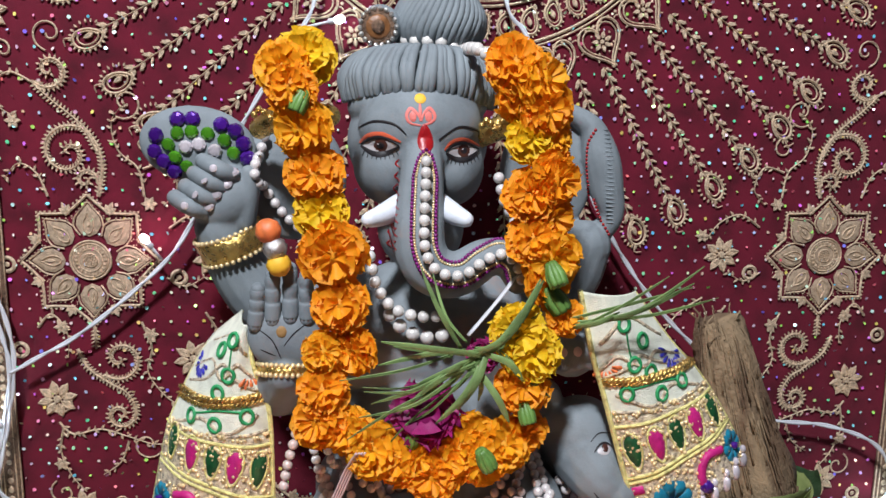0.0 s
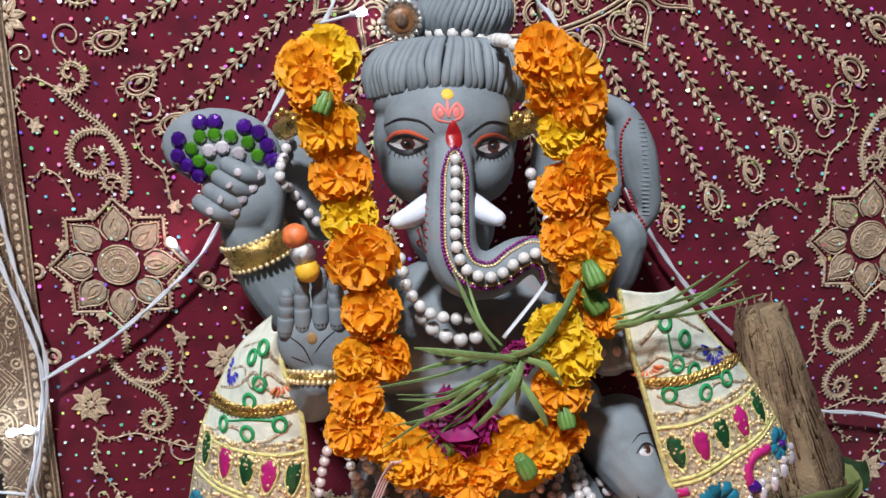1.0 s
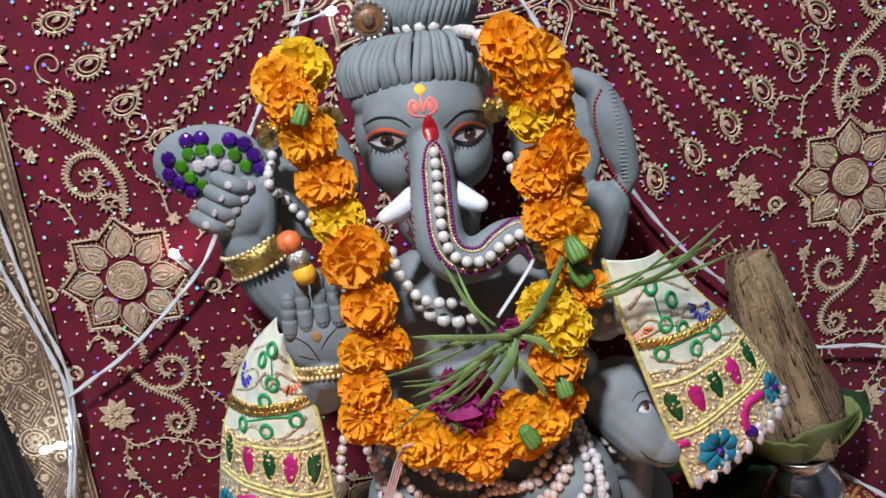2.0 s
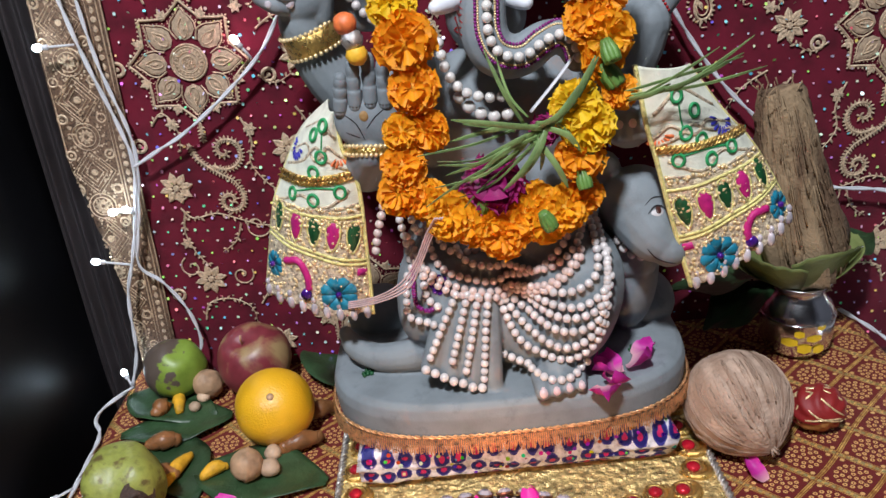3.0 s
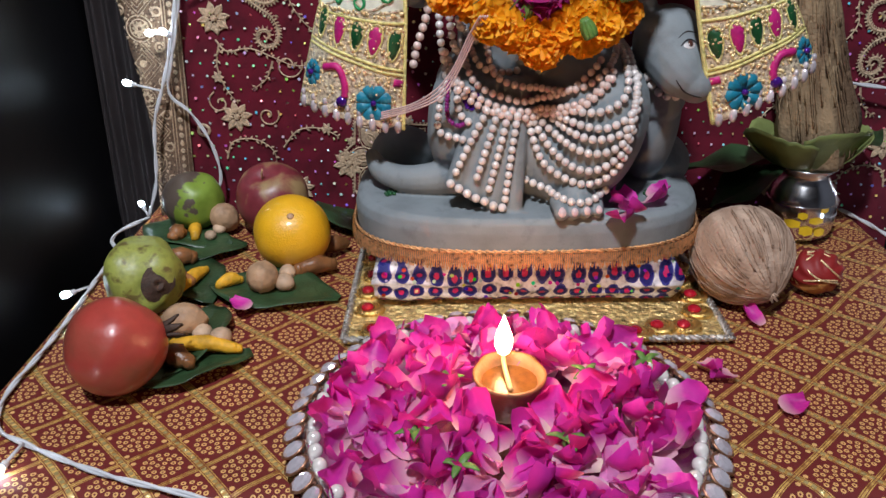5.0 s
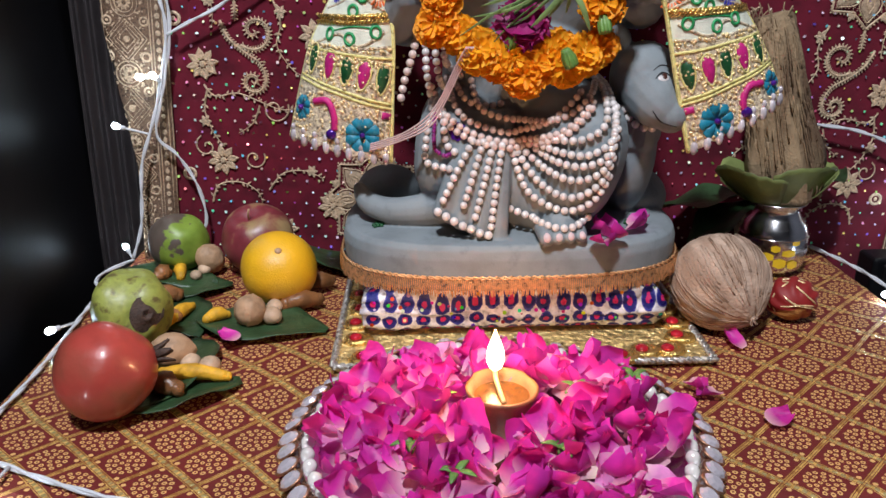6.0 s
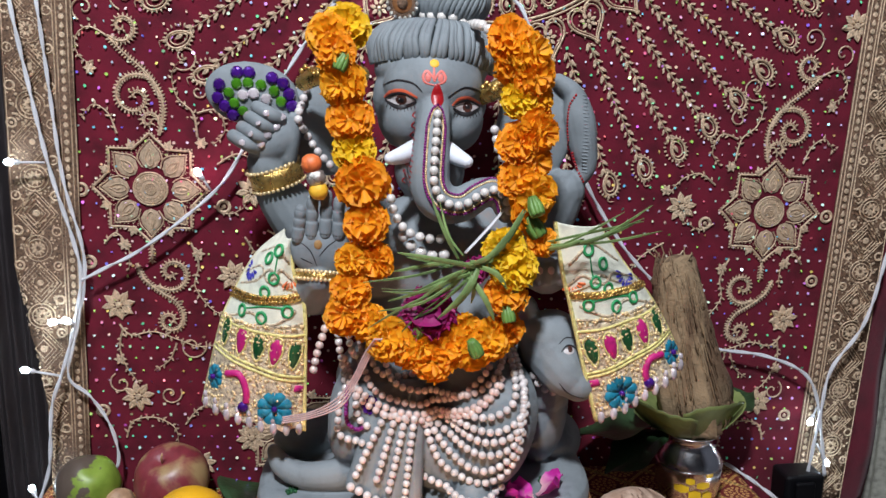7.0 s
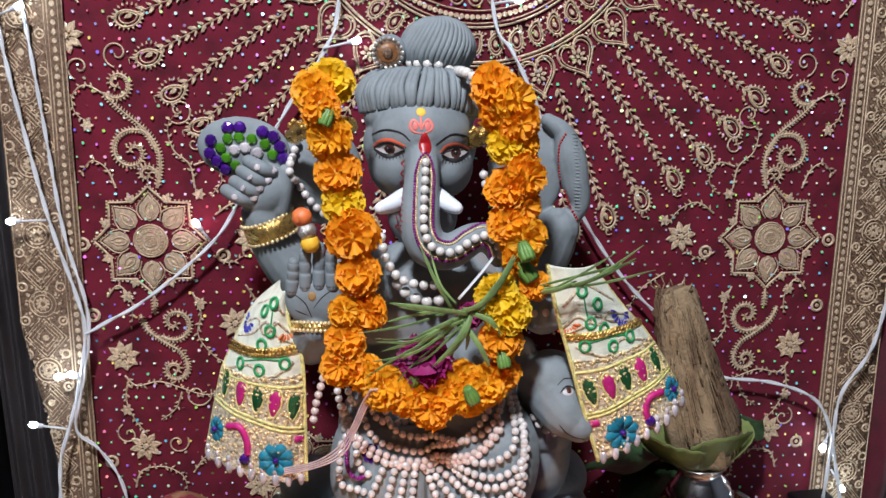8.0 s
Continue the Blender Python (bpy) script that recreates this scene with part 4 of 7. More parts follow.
def border(side):
    """Woven gold edging with diamonds, circles and ruled lines."""
    fill, t = Thread(), Thread()
    lo, hi = (0.513, 0.598) if side < 0 else (0.522, 0.608)

    def hem(co):
        """The lower part of the hanging edge turns back."""
        x, y, z = co
        limit = hi + 0.002 - 0.034 * max(0.0, min(1.0, (-0.1 - z) / 0.2)) if side < 0 else 9.0
        over = abs(x) - limit
        return (side * limit, y + over + 0.001, z) if over > 0 else (x, y, z)

    v0, v1 = -0.45, 0.9
    verts, faces = [], []
    n = 120
    for j in range(n + 1):
        v = v0 + (v1 - v0) * j / n
        for i, u in enumerate((lo, lo + 0.02, hi - 0.04, hi - 0.03, hi - 0.015, hi)):
            verts.append(hem((side * u, 0.0008 * math.sin(v * 40 + i) - 0.0015, v)))
    for j in range(n):
        for i in range(5):
            a = j * 6 + i
            faces.append((a, a + 1, a + 7, a + 6))
    base = on_back("border_band", pydata("border_band", verts, faces, M["gold_dull"]), lift=-0.003)
    so = base.modifiers.new("thick", "SOLIDIFY")
    so.thickness = 0.0012
    for u in (lo + 0.001, lo + 0.006, lo + 0.019, lo + 0.023, hi - 0.002):
        t.line([(side * u, v0), (side * u, v1)], 0.0009, 0.001, n=60)
    for k in range(62):
        v = v0 + 0.022 * k
        t.disc(side * (lo + 0.0125), v, 0.0038, 8)
        t.leaf(side * (lo + 0.0125), v + 0.006, math.pi / 2, 0.01, 0.006)
    cu = (lo + 0.023 + hi) / 2
    for k in range(15):
        v = v0 + 0.045 + 0.092 * k
        d = 0.027
        for s in (1.0, 0.84, 0.62, 0.42):
            t.line([(side * (cu - d * s), v), (side * cu, v + d * s * 1.15), (side * (cu + d * s), v), (side * cu, v - d * s * 1.15)], 0.0008, 0.0012, True, 1)
        t.disc(side * cu, v, 0.005)
        w = v + 0.046
        for r in (0.017, 0.012):
            t.ring(side * cu, w, r, 0.0009, 16)
        for i in range(10):
            a = 2 * math.pi * i / 10
            t.leaf(side * cu + 0.002 * math.cos(a), w + 0.002 * math.sin(a), a, 0.0085, 0.004)
            t.disc(side * cu + 0.021 * math.cos(a), w + 0.021 * math.sin(a), 0.0022, 6)
        for su in (-1, 1):
            t.ring(side * (cu + su * 0.024), v + 0.023, 0.0055, 0.0016, 8)
            t.ring(side * (cu + su * 0.024), v - 0.023, 0.0055, 0.0016, 8)
            t.disc(side * (cu + su * 0.024), v + 0.023, 0.0022, 6)
    rb = random.Random(6)
    for k in range(1500):
        u, v = rb.uniform(lo + 0.026, hi - 0.004), rb.uniform(v0, v1)
        if k % 2:
            t.leaf(side * u, v, rb.choice((0.8, -0.8, 2.4, -2.4)), rb.uniform(0.004, 0.0065), 0.0024, 0.0008)
        else:
            t.disc(side * u, v, rb.uniform(0.0009, 0.0018), 5, 0.0009)
    t.v = [Vector(hem(p)) for p in t.v]
    ob = part("border_embroidery", t.mesh("border_embroidery", M["gold_thread"]), None, base)
    ob.location = (0, -0.0026, 0)


border(-1)
border(1)

# dark hem and the silver curtain past the edges of the backdrop
def curtain(name, x0, x1, y, z0, z1, folds, depth, material, label):
    verts, faces, n, k = [], [], 80, 30
    for j in range(k + 1):
        for i in range(n + 1):
            f, h = i / n, j / k
            x = x0 + (x1 - x0) * f - 0.05 * (1 - h)
            verts.append((x, y + depth * math.sin(f * folds * 6.283 + 0.8 * math.sin(h * 3)), z0 + (z1 - z0) * h))
    for j in range(k):
        for i in range(n):
            a = j * (n + 1) + i
            faces.append((a, a + 1, a + n + 2, a + n + 1))
    ob = new(name, pydata(name, verts, faces, material))
    so = ob.modifiers.new("thick", "SOLIDIFY")
    so.thickness = 0.0015
    return tagged(ob, label, "curtain")


curtain("side_curtain", -0.425, -0.345, 0.962, -0.5, 1.5, 4, 0.006, M["dark_brown"], "dark brown cloth hanging beside the embroidered backdrop")
curtain("silver_curtain", 0.86, 1.12, 0.985, -0.5, 1.5, 7, 0.008, M["silver_cloth"], "pale silver tinsel curtain with narrow folds")
curtain("maroon_curtain", 0.78, 1.5, 1.03, -0.5, 1.6, 6, 0.012, M["velvet"], "plain maroon cloth behind the silver curtain")

# ---- more materials ----
M["marigold_orange"] = mat("marigold_orange", (0.97, 0.395, 0.01), 0.6, vary=0.1, scale=90, bump=0.15, per_island=0.12)
M["marigold_amber"] = mat("marigold_amber", (0.97, 0.46, 0.012), 0.6, vary=0.1, scale=90, bump=0.15, per_island=0.12)
M["marigold_yellow"] = mat("marigold_yellow", (0.93, 0.62, 0.015), 0.6, vary=0.1, scale=90, bump=0.15, per_island=0.12)
M["rose_dark"] = mat("dark_rose", (0.36, 0.012, 0.15), 0.5, vary=0.35, scale=70, per_island=0.35)
M["rose_pink"] = mat("pink_rose_petal", (0.68, 0.035, 0.4), 0.48, vary=0.35, scale=45, bump=0.2, bscale=250, per_object=0.35)
M["rose_light"] = mat("light_rose_petal", (0.82, 0.3, 0.62), 0.48, vary=0.3, scale=45, bump=0.2, bscale=250, per_object=0.25)
M["bud"] = mat("green_bud", (0.12, 0.24, 0.05), 0.5, vary=0.3, scale=80)
M["grass"] = mat("grass_blade", (0.19, 0.29, 0.1), 0.45, vary=0.4, scale=40, bump=0.3, per_object=0.3)
M["leaf"] = mat("dark_leaf", (0.028, 0.065, 0.026), 0.38, vary=0.4, scale=30, bump=0.4, bscale=160, per_object=0.2)
M["pale_leaf"] = mat("pale_leaf", (0.24, 0.29, 0.1), 0.42, vary=0.35, scale=25, bump=0.4, bscale=160, per_object=0.25)
M["pearl"] = mat("pearl", (0.7, 0.65, 0.63), 0.18, metal=0.12, vary=0.12, scale=50, bump=0.0, coat=0.6, per_object=0.12)
# same pearls, with the oil lamp's warm light put into the colour
M["pearl_warm_lit"] = mat("lamp_tinted_pearl", (0.7, 0.55, 0.5), 0.18, metal=0.12, vary=0.12, scale=50, bump=0.0, coat=0.6, per_object=0.12)
M["pearl_white"] = mat("white_pearl", (0.72, 0.69, 0.65), 0.18, metal=0.1, vary=0.1, scale=50, bump=0.0, coat=0.6, per_object=0.1)
M["gold"] = mat("gold_metal", (0.75, 0.5, 0.16), 0.28, metal=0.9, vary=0.3, scale=150, bump=0.5, bscale=700)
M["silver"] = mat("silver_braid", (0.6, 0.58, 0.55), 0.3, metal=0.85, vary=0.35, scale=150, bump=0.6, bscale=900)
M["steel"] = mat("polished_steel", (0.82, 0.82, 0.84), 0.2, metal=1.0, vary=0.1, scale=20, bump=0.05, bscale=200)
M["copper"] = mat("copper_fringe", (0.78, 0.42, 0.2), 0.3, metal=0.6, vary=0.4, scale=200, bump=0.5, bscale=900)
M["purple_bead"] = mat("purple_bead", (0.2, 0.012, 0.16), 0.3, vary=0.3, scale=200)
M["gold_bead"] = mat("gold_bead", (0.84, 0.64, 0.34), 0.28, metal=0.35, vary=0.3, scale=200)


def pale_base(m, colour):
    """Petals pale towards the end that grew from the flower."""
    nt = m.node_tree
    b = nt.nodes["Principled BSDF"]
    src = b.inputs["Base Color"].links[0].from_socket
    tex = nt.nodes.new("ShaderNodeTexCoord")
    sep = nt.nodes.new("ShaderNodeSeparateXYZ")
    nt.links.new(tex.outputs["Object"], sep.inputs[0])
    mr = nt.nodes.new("ShaderNodeMapRange")
    mr.inputs["From Min"].default_value, mr.inputs["From Max"].default_value = 0.016, 0.0
    nt.links.new(sep.outputs[1], mr.inputs["Value"])
    mx = nt.nodes.new("ShaderNodeMix")
    mx.data_type = "RGBA"
    mx.inputs["B"].default_value = (*colour, 1)
    nt.links.new(mr.outputs["Result"], mx.inputs["Factor"])
    nt.links.new(src, mx.inputs["A"])
    nt.links.new(mx.outputs["Result"], b.inputs["Base Color"])


pale_base(M["rose_pink"], (0.85, 0.5, 0.55))
pale_base(M["rose_light"], (0.9, 0.75, 0.6))


def thin(m, share):
    """Petals so thin that light comes through them."""
    nt = m.node_tree
    b = nt.nodes["Principled BSDF"]
    tl = nt.nodes.new("ShaderNodeBsdfTranslucent")
    nt.links.new(b.inputs["Base Color"].links[0].from_socket, tl.inputs["Color"])
    mix = nt.nodes.new("ShaderNodeMixShader")
    mix.inputs[0].default_value = share
    nt.links.new(b.outputs[0], mix.inputs[1])
    nt.links.new(tl.outputs[0], mix.inputs[2])
    nt.links.new(mix.outputs[0], nt.nodes["Material Output"].inputs["Surface"])


for k in ("marigold_orange", "marigold_amber", "marigold_yellow", "rose_pink", "rose_light", "rose_dark"):
    thin(M[k], 0.36)
thin(M["pale_leaf"], 0.2)


def gem(name, colour, rough=0.08):
    m = mat(name, colour, rough, vary=0.25, scale=120, bump=0.0, coat=1.0, per_object=0.25)
    m.node_tree.nodes["Principled BSDF"].inputs["Metallic"].default_value = 0.35
    return m


M["gem_purple"] = gem("purple_stone", (0.07, 0.012, 0.24))
M["gem_green"] = gem("green_stone", (0.09, 0.33, 0.02))
M["gem_clear"] = gem("clear_stone", (0.78, 0.7, 0.74))
M["gem_red"] = gem("red_stone", (0.5, 0.01, 0.03))
M["pink_patch"] = mat("pink_satin", (0.5, 0.014, 0.17), 0.5, vary=0.25, scale=120, bump=0.3)
M["green_patch"] = mat("green_satin", (0.007, 0.075, 0.022), 0.48, vary=0.3, scale=120, bump=0.3)
M["teal_patch"] = mat("teal_satin", (0.012, 0.2, 0.3), 0.45, vary=0.3, scale=120, bump=0.3)
M["blue_patch"] = mat("blue_thread", (0.04, 0.04, 0.4), 0.45, vary=0.3, scale=120)
M["green_thread"] = mat("green_thread", (0.02, 0.28, 0.09), 0.5, vary=0.3, scale=120)
M["orange_thread"] = mat("orange_thread", (0.75, 0.18, 0.05), 0.5, vary=0.3, scale=120)
M["cream"] = mat("cream_brocade", (0.84, 0.85, 0.7), 0.5, vary=0.18, scale=70, bump=0.6, bscale=900)
M["gold_lace"] = mat("gold_lace", (0.78, 0.62, 0.44), 0.32, metal=0.2, vary=0.7, scale=260, bump=1.0, bscale=1200)
M["gold_trim"] = mat("gold_ribbon", (0.88, 0.78, 0.3), 0.3, metal=0.15, vary=0.3, scale=200, bump=0.8, bscale=1000)
M["cable"] = mat("white_cable", (0.62, 0.63, 0.66), 0.45, vary=0.15, scale=30)
M["thread"] = mat("pink_white_thread", (0.62, 0.45, 0.45), 0.6, vary=0.2, scale=90)
M["walnut"] = mat("walnut_shell", (0.5, 0.31, 0.18), 0.6, vary=0.4, scale=45, bump=0.8, bscale=120, per_object=0.2)
M["date"] = mat("dry_date", (0.24, 0.1, 0.035), 0.4, vary=0.45, scale=50, bump=0.6, bscale=160, per_object=0.3)
M["turmeric"] = mat("turmeric_root", (0.68, 0.36, 0.02), 0.65, vary=0.35, scale=60, bump=0.6, bscale=200, per_object=0.12)
M["nut"] = mat("betel_nut", (0.56, 0.39, 0.26), 0.55, vary=0.35, scale=60, bump=0.4, per_object=0.25)
M["clay_lamp"] = mat("fired_clay", (0.27, 0.1, 0.04), 0.55, vary=0.3, scale=60, bump=0.3)
M["ghee"] = mat("melted_ghee", (0.16, 0.06, 0.012), 0.15, vary=0.25, scale=120, bump=0.3, coat=0.5)
M["wick"] = mat("cotton_wick", (0.7, 0.5, 0.25), 0.8, vary=0.3)


def emissive(name, colour, strength):
    m = bpy.data.materials.new(name)
    m.use_nodes = True
    b = m.node_tree.nodes["Principled BSDF"]
    b.inputs["Base Color"].default_value = (*colour, 1)
    b.inputs["Emission Color"].default_value = (*colour, 1)
    b.inputs["Emission Strength"].default_value = strength
    return m


M["flame"] = emissive("flame", (1.0, 0.74, 0.36), 30)
M["led"] = emissive("cool_led", (0.68, 0.86, 1.0), 75)
M["led_pink"] = emissive("pinkish_led", (1.0, 0.62, 0.72), 70)


def two_tone(name, a, b, scale, axis_streak=None, rough=0.5, bump=0.4, lo=0.42, hi=0.58, coat=0.0, bscale=60):
    """Skin of a fruit: two colours in soft blotches, with fine specks."""
    m = mat(name, a, rough, vary=0.2, scale=scale, bump=bump, bscale=bscale, coat=coat)
    nt = m.node_tree
    bs = nt.nodes["Principled BSDF"]
    src = bs.inputs["Base Color"].links[0].from_socket
    tex = nt.nodes.new("ShaderNodeTexCoord")
    mp = nt.nodes.new("ShaderNodeMapping")
    mp.inputs["Scale"].default_value = axis_streak or (1, 1, 1)
    nt.links.new(tex.outputs["Object"], mp.inputs["Vector"])
    n = nt.nodes.new("ShaderNodeTexNoise")
    n.inputs["Scale"].default_value, n.inputs["Detail"].default_value = scale * 0.5, 8
    nt.links.new(mp.outputs[0], n.inputs["Vector"])
    mr = nt.nodes.new("ShaderNodeMapRange")
    mr.inputs["From Min"].default_value, mr.inputs["From Max"].default_value = lo, hi
    nt.links.new(n.outputs["Fac"], mr.inputs["Value"])
    mx = nt.nodes.new("ShaderNodeMix")
    mx.data_type = "RGBA"
    mx.inputs["B"].default_value = (*b, 1)
    nt.links.new(mr.outputs["Result"], mx.inputs["Factor"])
    nt.links.new(src, mx.inputs["A"])
    nt.links.new(mx.outputs["Result"], bs.inputs["Base Color"])
    return m


def worn(m, colour, scale, lo, hi):
    """Paint rubbed through to another colour in patches."""
    nt = m.node_tree
    b = nt.nodes["Principled BSDF"]
    n = nt.nodes.new("ShaderNodeTexNoise")
    n.inputs["Scale"].default_value, n.inputs["Detail"].default_value, n.inputs["Roughness"].default_value = scale, 9, 0.65
    nt.links.new(nt.nodes.new("ShaderNodeTexCoord").outputs["Object"], n.inputs["Vector"])
    mr = nt.nodes.new("ShaderNodeMapRange")
    mr.inputs["From Min"].default_value, mr.inputs["From Max"].default_value, mr.inputs["To Max"].default_value = lo, hi, 0.7
    nt.links.new(n.outputs["Fac"], mr.inputs["Value"])
    mx = nt.nodes.new("ShaderNodeMix")
    mx.data_type = "RGBA"
    mx.inputs["B"].default_value = (*colour, 1)
    nt.links.new(b.inputs["Base Color"].links[0].from_socket, mx.inputs["A"])
    nt.links.new(mr.outputs["Result"], mx.inputs["Factor"])
    nt.links.new(mx.outputs["Result"], b.inputs["Base Color"])


worn(M["clay"], (0.34, 0.24, 0.2), 11, 0.6, 0.72)
worn(M["clay"], (0.13, 0.15, 0.165), 45, 0.56, 0.72)

M["pomegranate"] = two_tone("pomegranate_rind", (0.44, 0.06, 0.045), (0.22, 0.06, 0.035), 34, rough=0.36, bump=0.5, lo=0.46, hi=0.66, coat=0.35)
M["guava"] = two_tone("guava_skin", (0.3, 0.33, 0.07), (0.13, 0.1, 0.03), 130, rough=0.45, bump=0.6, lo=0.54, hi=0.64)
M["guava_scar"] = mat("guava_blossom_scar", (0.06, 0.035, 0.025), 0.7, vary=0.4, scale=60, bump=0.8)
M["orange"] = two_tone("citrus_peel", (0.82, 0.44, 0.015), (0.42, 0.27, 0.06), 14, rough=0.4, bump=0.35, lo=0.52, hi=0.8, coat=0.2, bscale=420)
M["apple"] = two_tone("apple_skin", (0.2, 0.03, 0.04), (0.36, 0.24, 0.11), 60, (1, 1, 0.12), rough=0.4, bump=0.12, lo=0.5, hi=0.66)
M["mango"] = two_tone("green_fruit_skin", (0.2, 0.3, 0.04), (0.1, 0.075, 0.06), 60, (1, 1, 1), rough=0.4, bump=0.15, lo=0.49, hi=0.52)
nt = M["mango"].node_tree   # one cheek of the fruit is dark
edge = next(n for n in nt.nodes if n.type == "MAP_RANGE" and n.inputs["From Min"].default_value > 0.4)
half = nt.nodes.new("ShaderNodeMath")
half.operation, half.inputs[1].default_value = "MULTIPLY_ADD", -7.0
axis = nt.nodes.new("ShaderNodeSeparateXYZ")
nt.links.new(nt.nodes.new("ShaderNodeTexCoord").outputs["Object"], axis.inputs[0])
nt.links.new(edge.inputs["Value"].links[0].from_socket, half.inputs[2])
nt.links.new(axis.outputs[0], half.inputs[0])
nt.links.new(half.outputs[0], edge.inputs["Value"])
M["husk"] = two_tone("coconut_husk", (0.3, 0.21, 0.12), (0.15, 0.09, 0.05), 60, (1, 1, 0.08), rough=0.85, bump=1.0, bscale=260)
M["coconut"] = two_tone("coconut_shell_fibre", (0.5, 0.36, 0.27), (0.36, 0.24, 0.17), 120, (1, 1, 0.06), rough=0.8, bump=0.9, bscale=300)
M["thread_ball"] = two_tone("red_gold_knotted_cloth", (0.26, 0.012, 0.012), (0.5, 0.22, 0.06), 30, (1, 0.2, 1), rough=0.6, bump=0.5, lo=0.56, hi=0.6)


def cushion_print():
    """Silver brocade with rows of blue roundels."""
    m = mat("silver_blue_brocade", (0.78, 0.77, 0.82), 0.3, metal=0.2, vary=0.4, scale=160, bump=0.5, bscale=900)
    nt = m.node_tree
    b = nt.nodes["Principled BSDF"]
    src = b.inputs["Base Color"].links[0].from_socket
    tex = nt.nodes.new("ShaderNodeTexCoord")
    vo = nt.nodes.new("ShaderNodeTexVoronoi")
    vo.voronoi_dimensions = "2D"
    vo.inputs["Scale"].default_value, vo.inputs["Randomness"].default_value = 52, 0.22
    sp = nt.nodes.new("ShaderNodeSeparateXYZ")
    nt.links.new(tex.outputs["Object"], sp.inputs[0])
    dz = nt.nodes.new("ShaderNodeMath")
    dz.operation = "SUBTRACT"
    nt.links.new(sp.outputs[2], dz.inputs[0])
    nt.links.new(sp.outputs[1], dz.inputs[1])
    cb = nt.nodes.new("ShaderNodeCombineXYZ")
    nt.links.new(sp.outputs[0], cb.inputs[0])
    nt.links.new(dz.outputs[0], cb.inputs[1])
    nt.links.new(cb.outputs[0], vo.inputs["Vector"])
    ramp = nt.nodes.new("ShaderNodeValToRGB")
    ramp.color_ramp.interpolation = "CONSTANT"
    els = ramp.color_ramp.elements
    els[0].position, els[0].color = 0.0, (0.6, 0.02, 0.14, 1)
    els[1].position, els[1].color = 0.17, (0.012, 0.014, 0.16, 1)
    for p, c in ((0.36, (0.05, 0.05, 0.3, 1)), (0.42, (0.02, 0.015, 0.14, 1))):
        els.new(p).color = c
    nt.links.new(vo.outputs["Distance"], ramp.inputs["Fac"])
    lt = nt.nodes.new("ShaderNodeMath")
    lt.operation = "LESS_THAN"
    lt.inputs[1].default_value = 0.43
    nt.links.new(vo.outputs["Distance"], lt.inputs[0])
    mx = nt.nodes.new("ShaderNodeMix")
    mx.data_type = "RGBA"
    nt.links.new(lt.outputs[0], mx.inputs["Factor"])
    nt.links.new(src, mx.inputs["A"])
    nt.links.new(ramp.outputs["Color"], mx.inputs["B"])
    v2 = nt.nodes.new("ShaderNodeTexVoronoi")
    v2.inputs["Scale"].default_value = 95
    nt.links.new(tex.outputs["Object"], v2.inputs["Vector"])
    l2 = nt.nodes.new("ShaderNodeMath")
    l2.operation = "LESS_THAN"
    l2.inputs[1].default_value = 0.22
    nt.links.new(v2.outputs["Distance"], l2.inputs[0])
    hs = nt.nodes.new("ShaderNodeHueSaturation")
    hs.inputs["Saturation"].default_value, hs.inputs["Value"].default_value = 1.5, 0.8
    nt.links.new(v2.outputs["Color"], hs.inputs["Color"])
    m2 = nt.nodes.new("ShaderNodeMix")
    m2.data_type = "RGBA"
    nt.links.new(l2.outputs[0], m2.inputs["Factor"])
    nt.links.new(mx.outputs["Result"], m2.inputs["A"])
    nt.links.new(hs.outputs["Color"], m2.inputs["B"])
    nt.links.new(m2.outputs["Result"], b.inputs["Base Color"])
    return m


M["brocade"] = cushion_print()

# ---- board, cushion and fringe under the statue ----
board = thing("pedestal_board", (0.126, 0.7, 0.0), "gilt embossed board edged with silver braid and red stones", "board")
bm = bmesh.new()
box(bm, local(board, (-0.072, 0.557, -0.001)), local(board, (0.324, 0.86, 0.006)), 0.002)
M["gilt"] = mat("embossed_gilt", (0.85, 0.62, 0.26), 0.3, metal=0.55, vary=0.45, scale=70, bump=1.0, bscale=130)
for nd in M["gilt"].node_tree.nodes:
    if nd.type == "BUMP":
        nd.inputs["Distance"].default_value = 0.012
part("panel", bm, M["gilt"], board)
corners = [(-0.074, 0.555), (0.326, 0.552), (0.326, 0.862), (-0.074, 0.862)]
for i in range(4):
    a, b = Vector((*corners[i], 0.007)), Vector((*corners[(i + 1) % 4], 0.007))
    n = int((b - a).length / 0.0075)
    bm = bmesh.new()
    for s in (0, math.pi):
        pts = []
        for k in range(n * 4 + 1):
            f, ph = k / (n * 4), k * math.pi / 4 + s
            d = (b - a).normalized()
            pts.append(local(board, a.lerp(b, f) + Vector((-d.y, d.x, 0)) * 0.0024 * math.cos(ph) + Vector((0, 0, 0.0018 * math.sin(ph)))))
        tube(bm, pts, 0.0024, 5)
    part("braid_edging", bm, M["silver"], board, "twisted silver braid")
bm = bmesh.new()
ball(bm, (0, 0, 0), (0.0075, 0.0075, 0.0045), 12)
STUD = mesh_of("stone", bm, M["gem_red"])
bm = bmesh.new()
tube(bm, [(0.0105 * math.cos(a), 0.0105 * math.sin(a), 0) for a in [2 * math.pi * i / 18 for i in range(18)]], 0.0026, 6, True)
COLLAR = mesh_of("collar", bm, M["gold"])
bm = bmesh.new()
tube(bm, smooth_path([(0.016 * math.cos(a), 0.013 * math.sin(a), 0) for a in [-2.6 + 0.45 * i for i in range(10)]], 3), [0.001 + 0.0035 * math.sin(math.pi * i / 27) for i in range(28)], 6)
SCALLOP = mesh_of("scallop", bm, M["gold"])
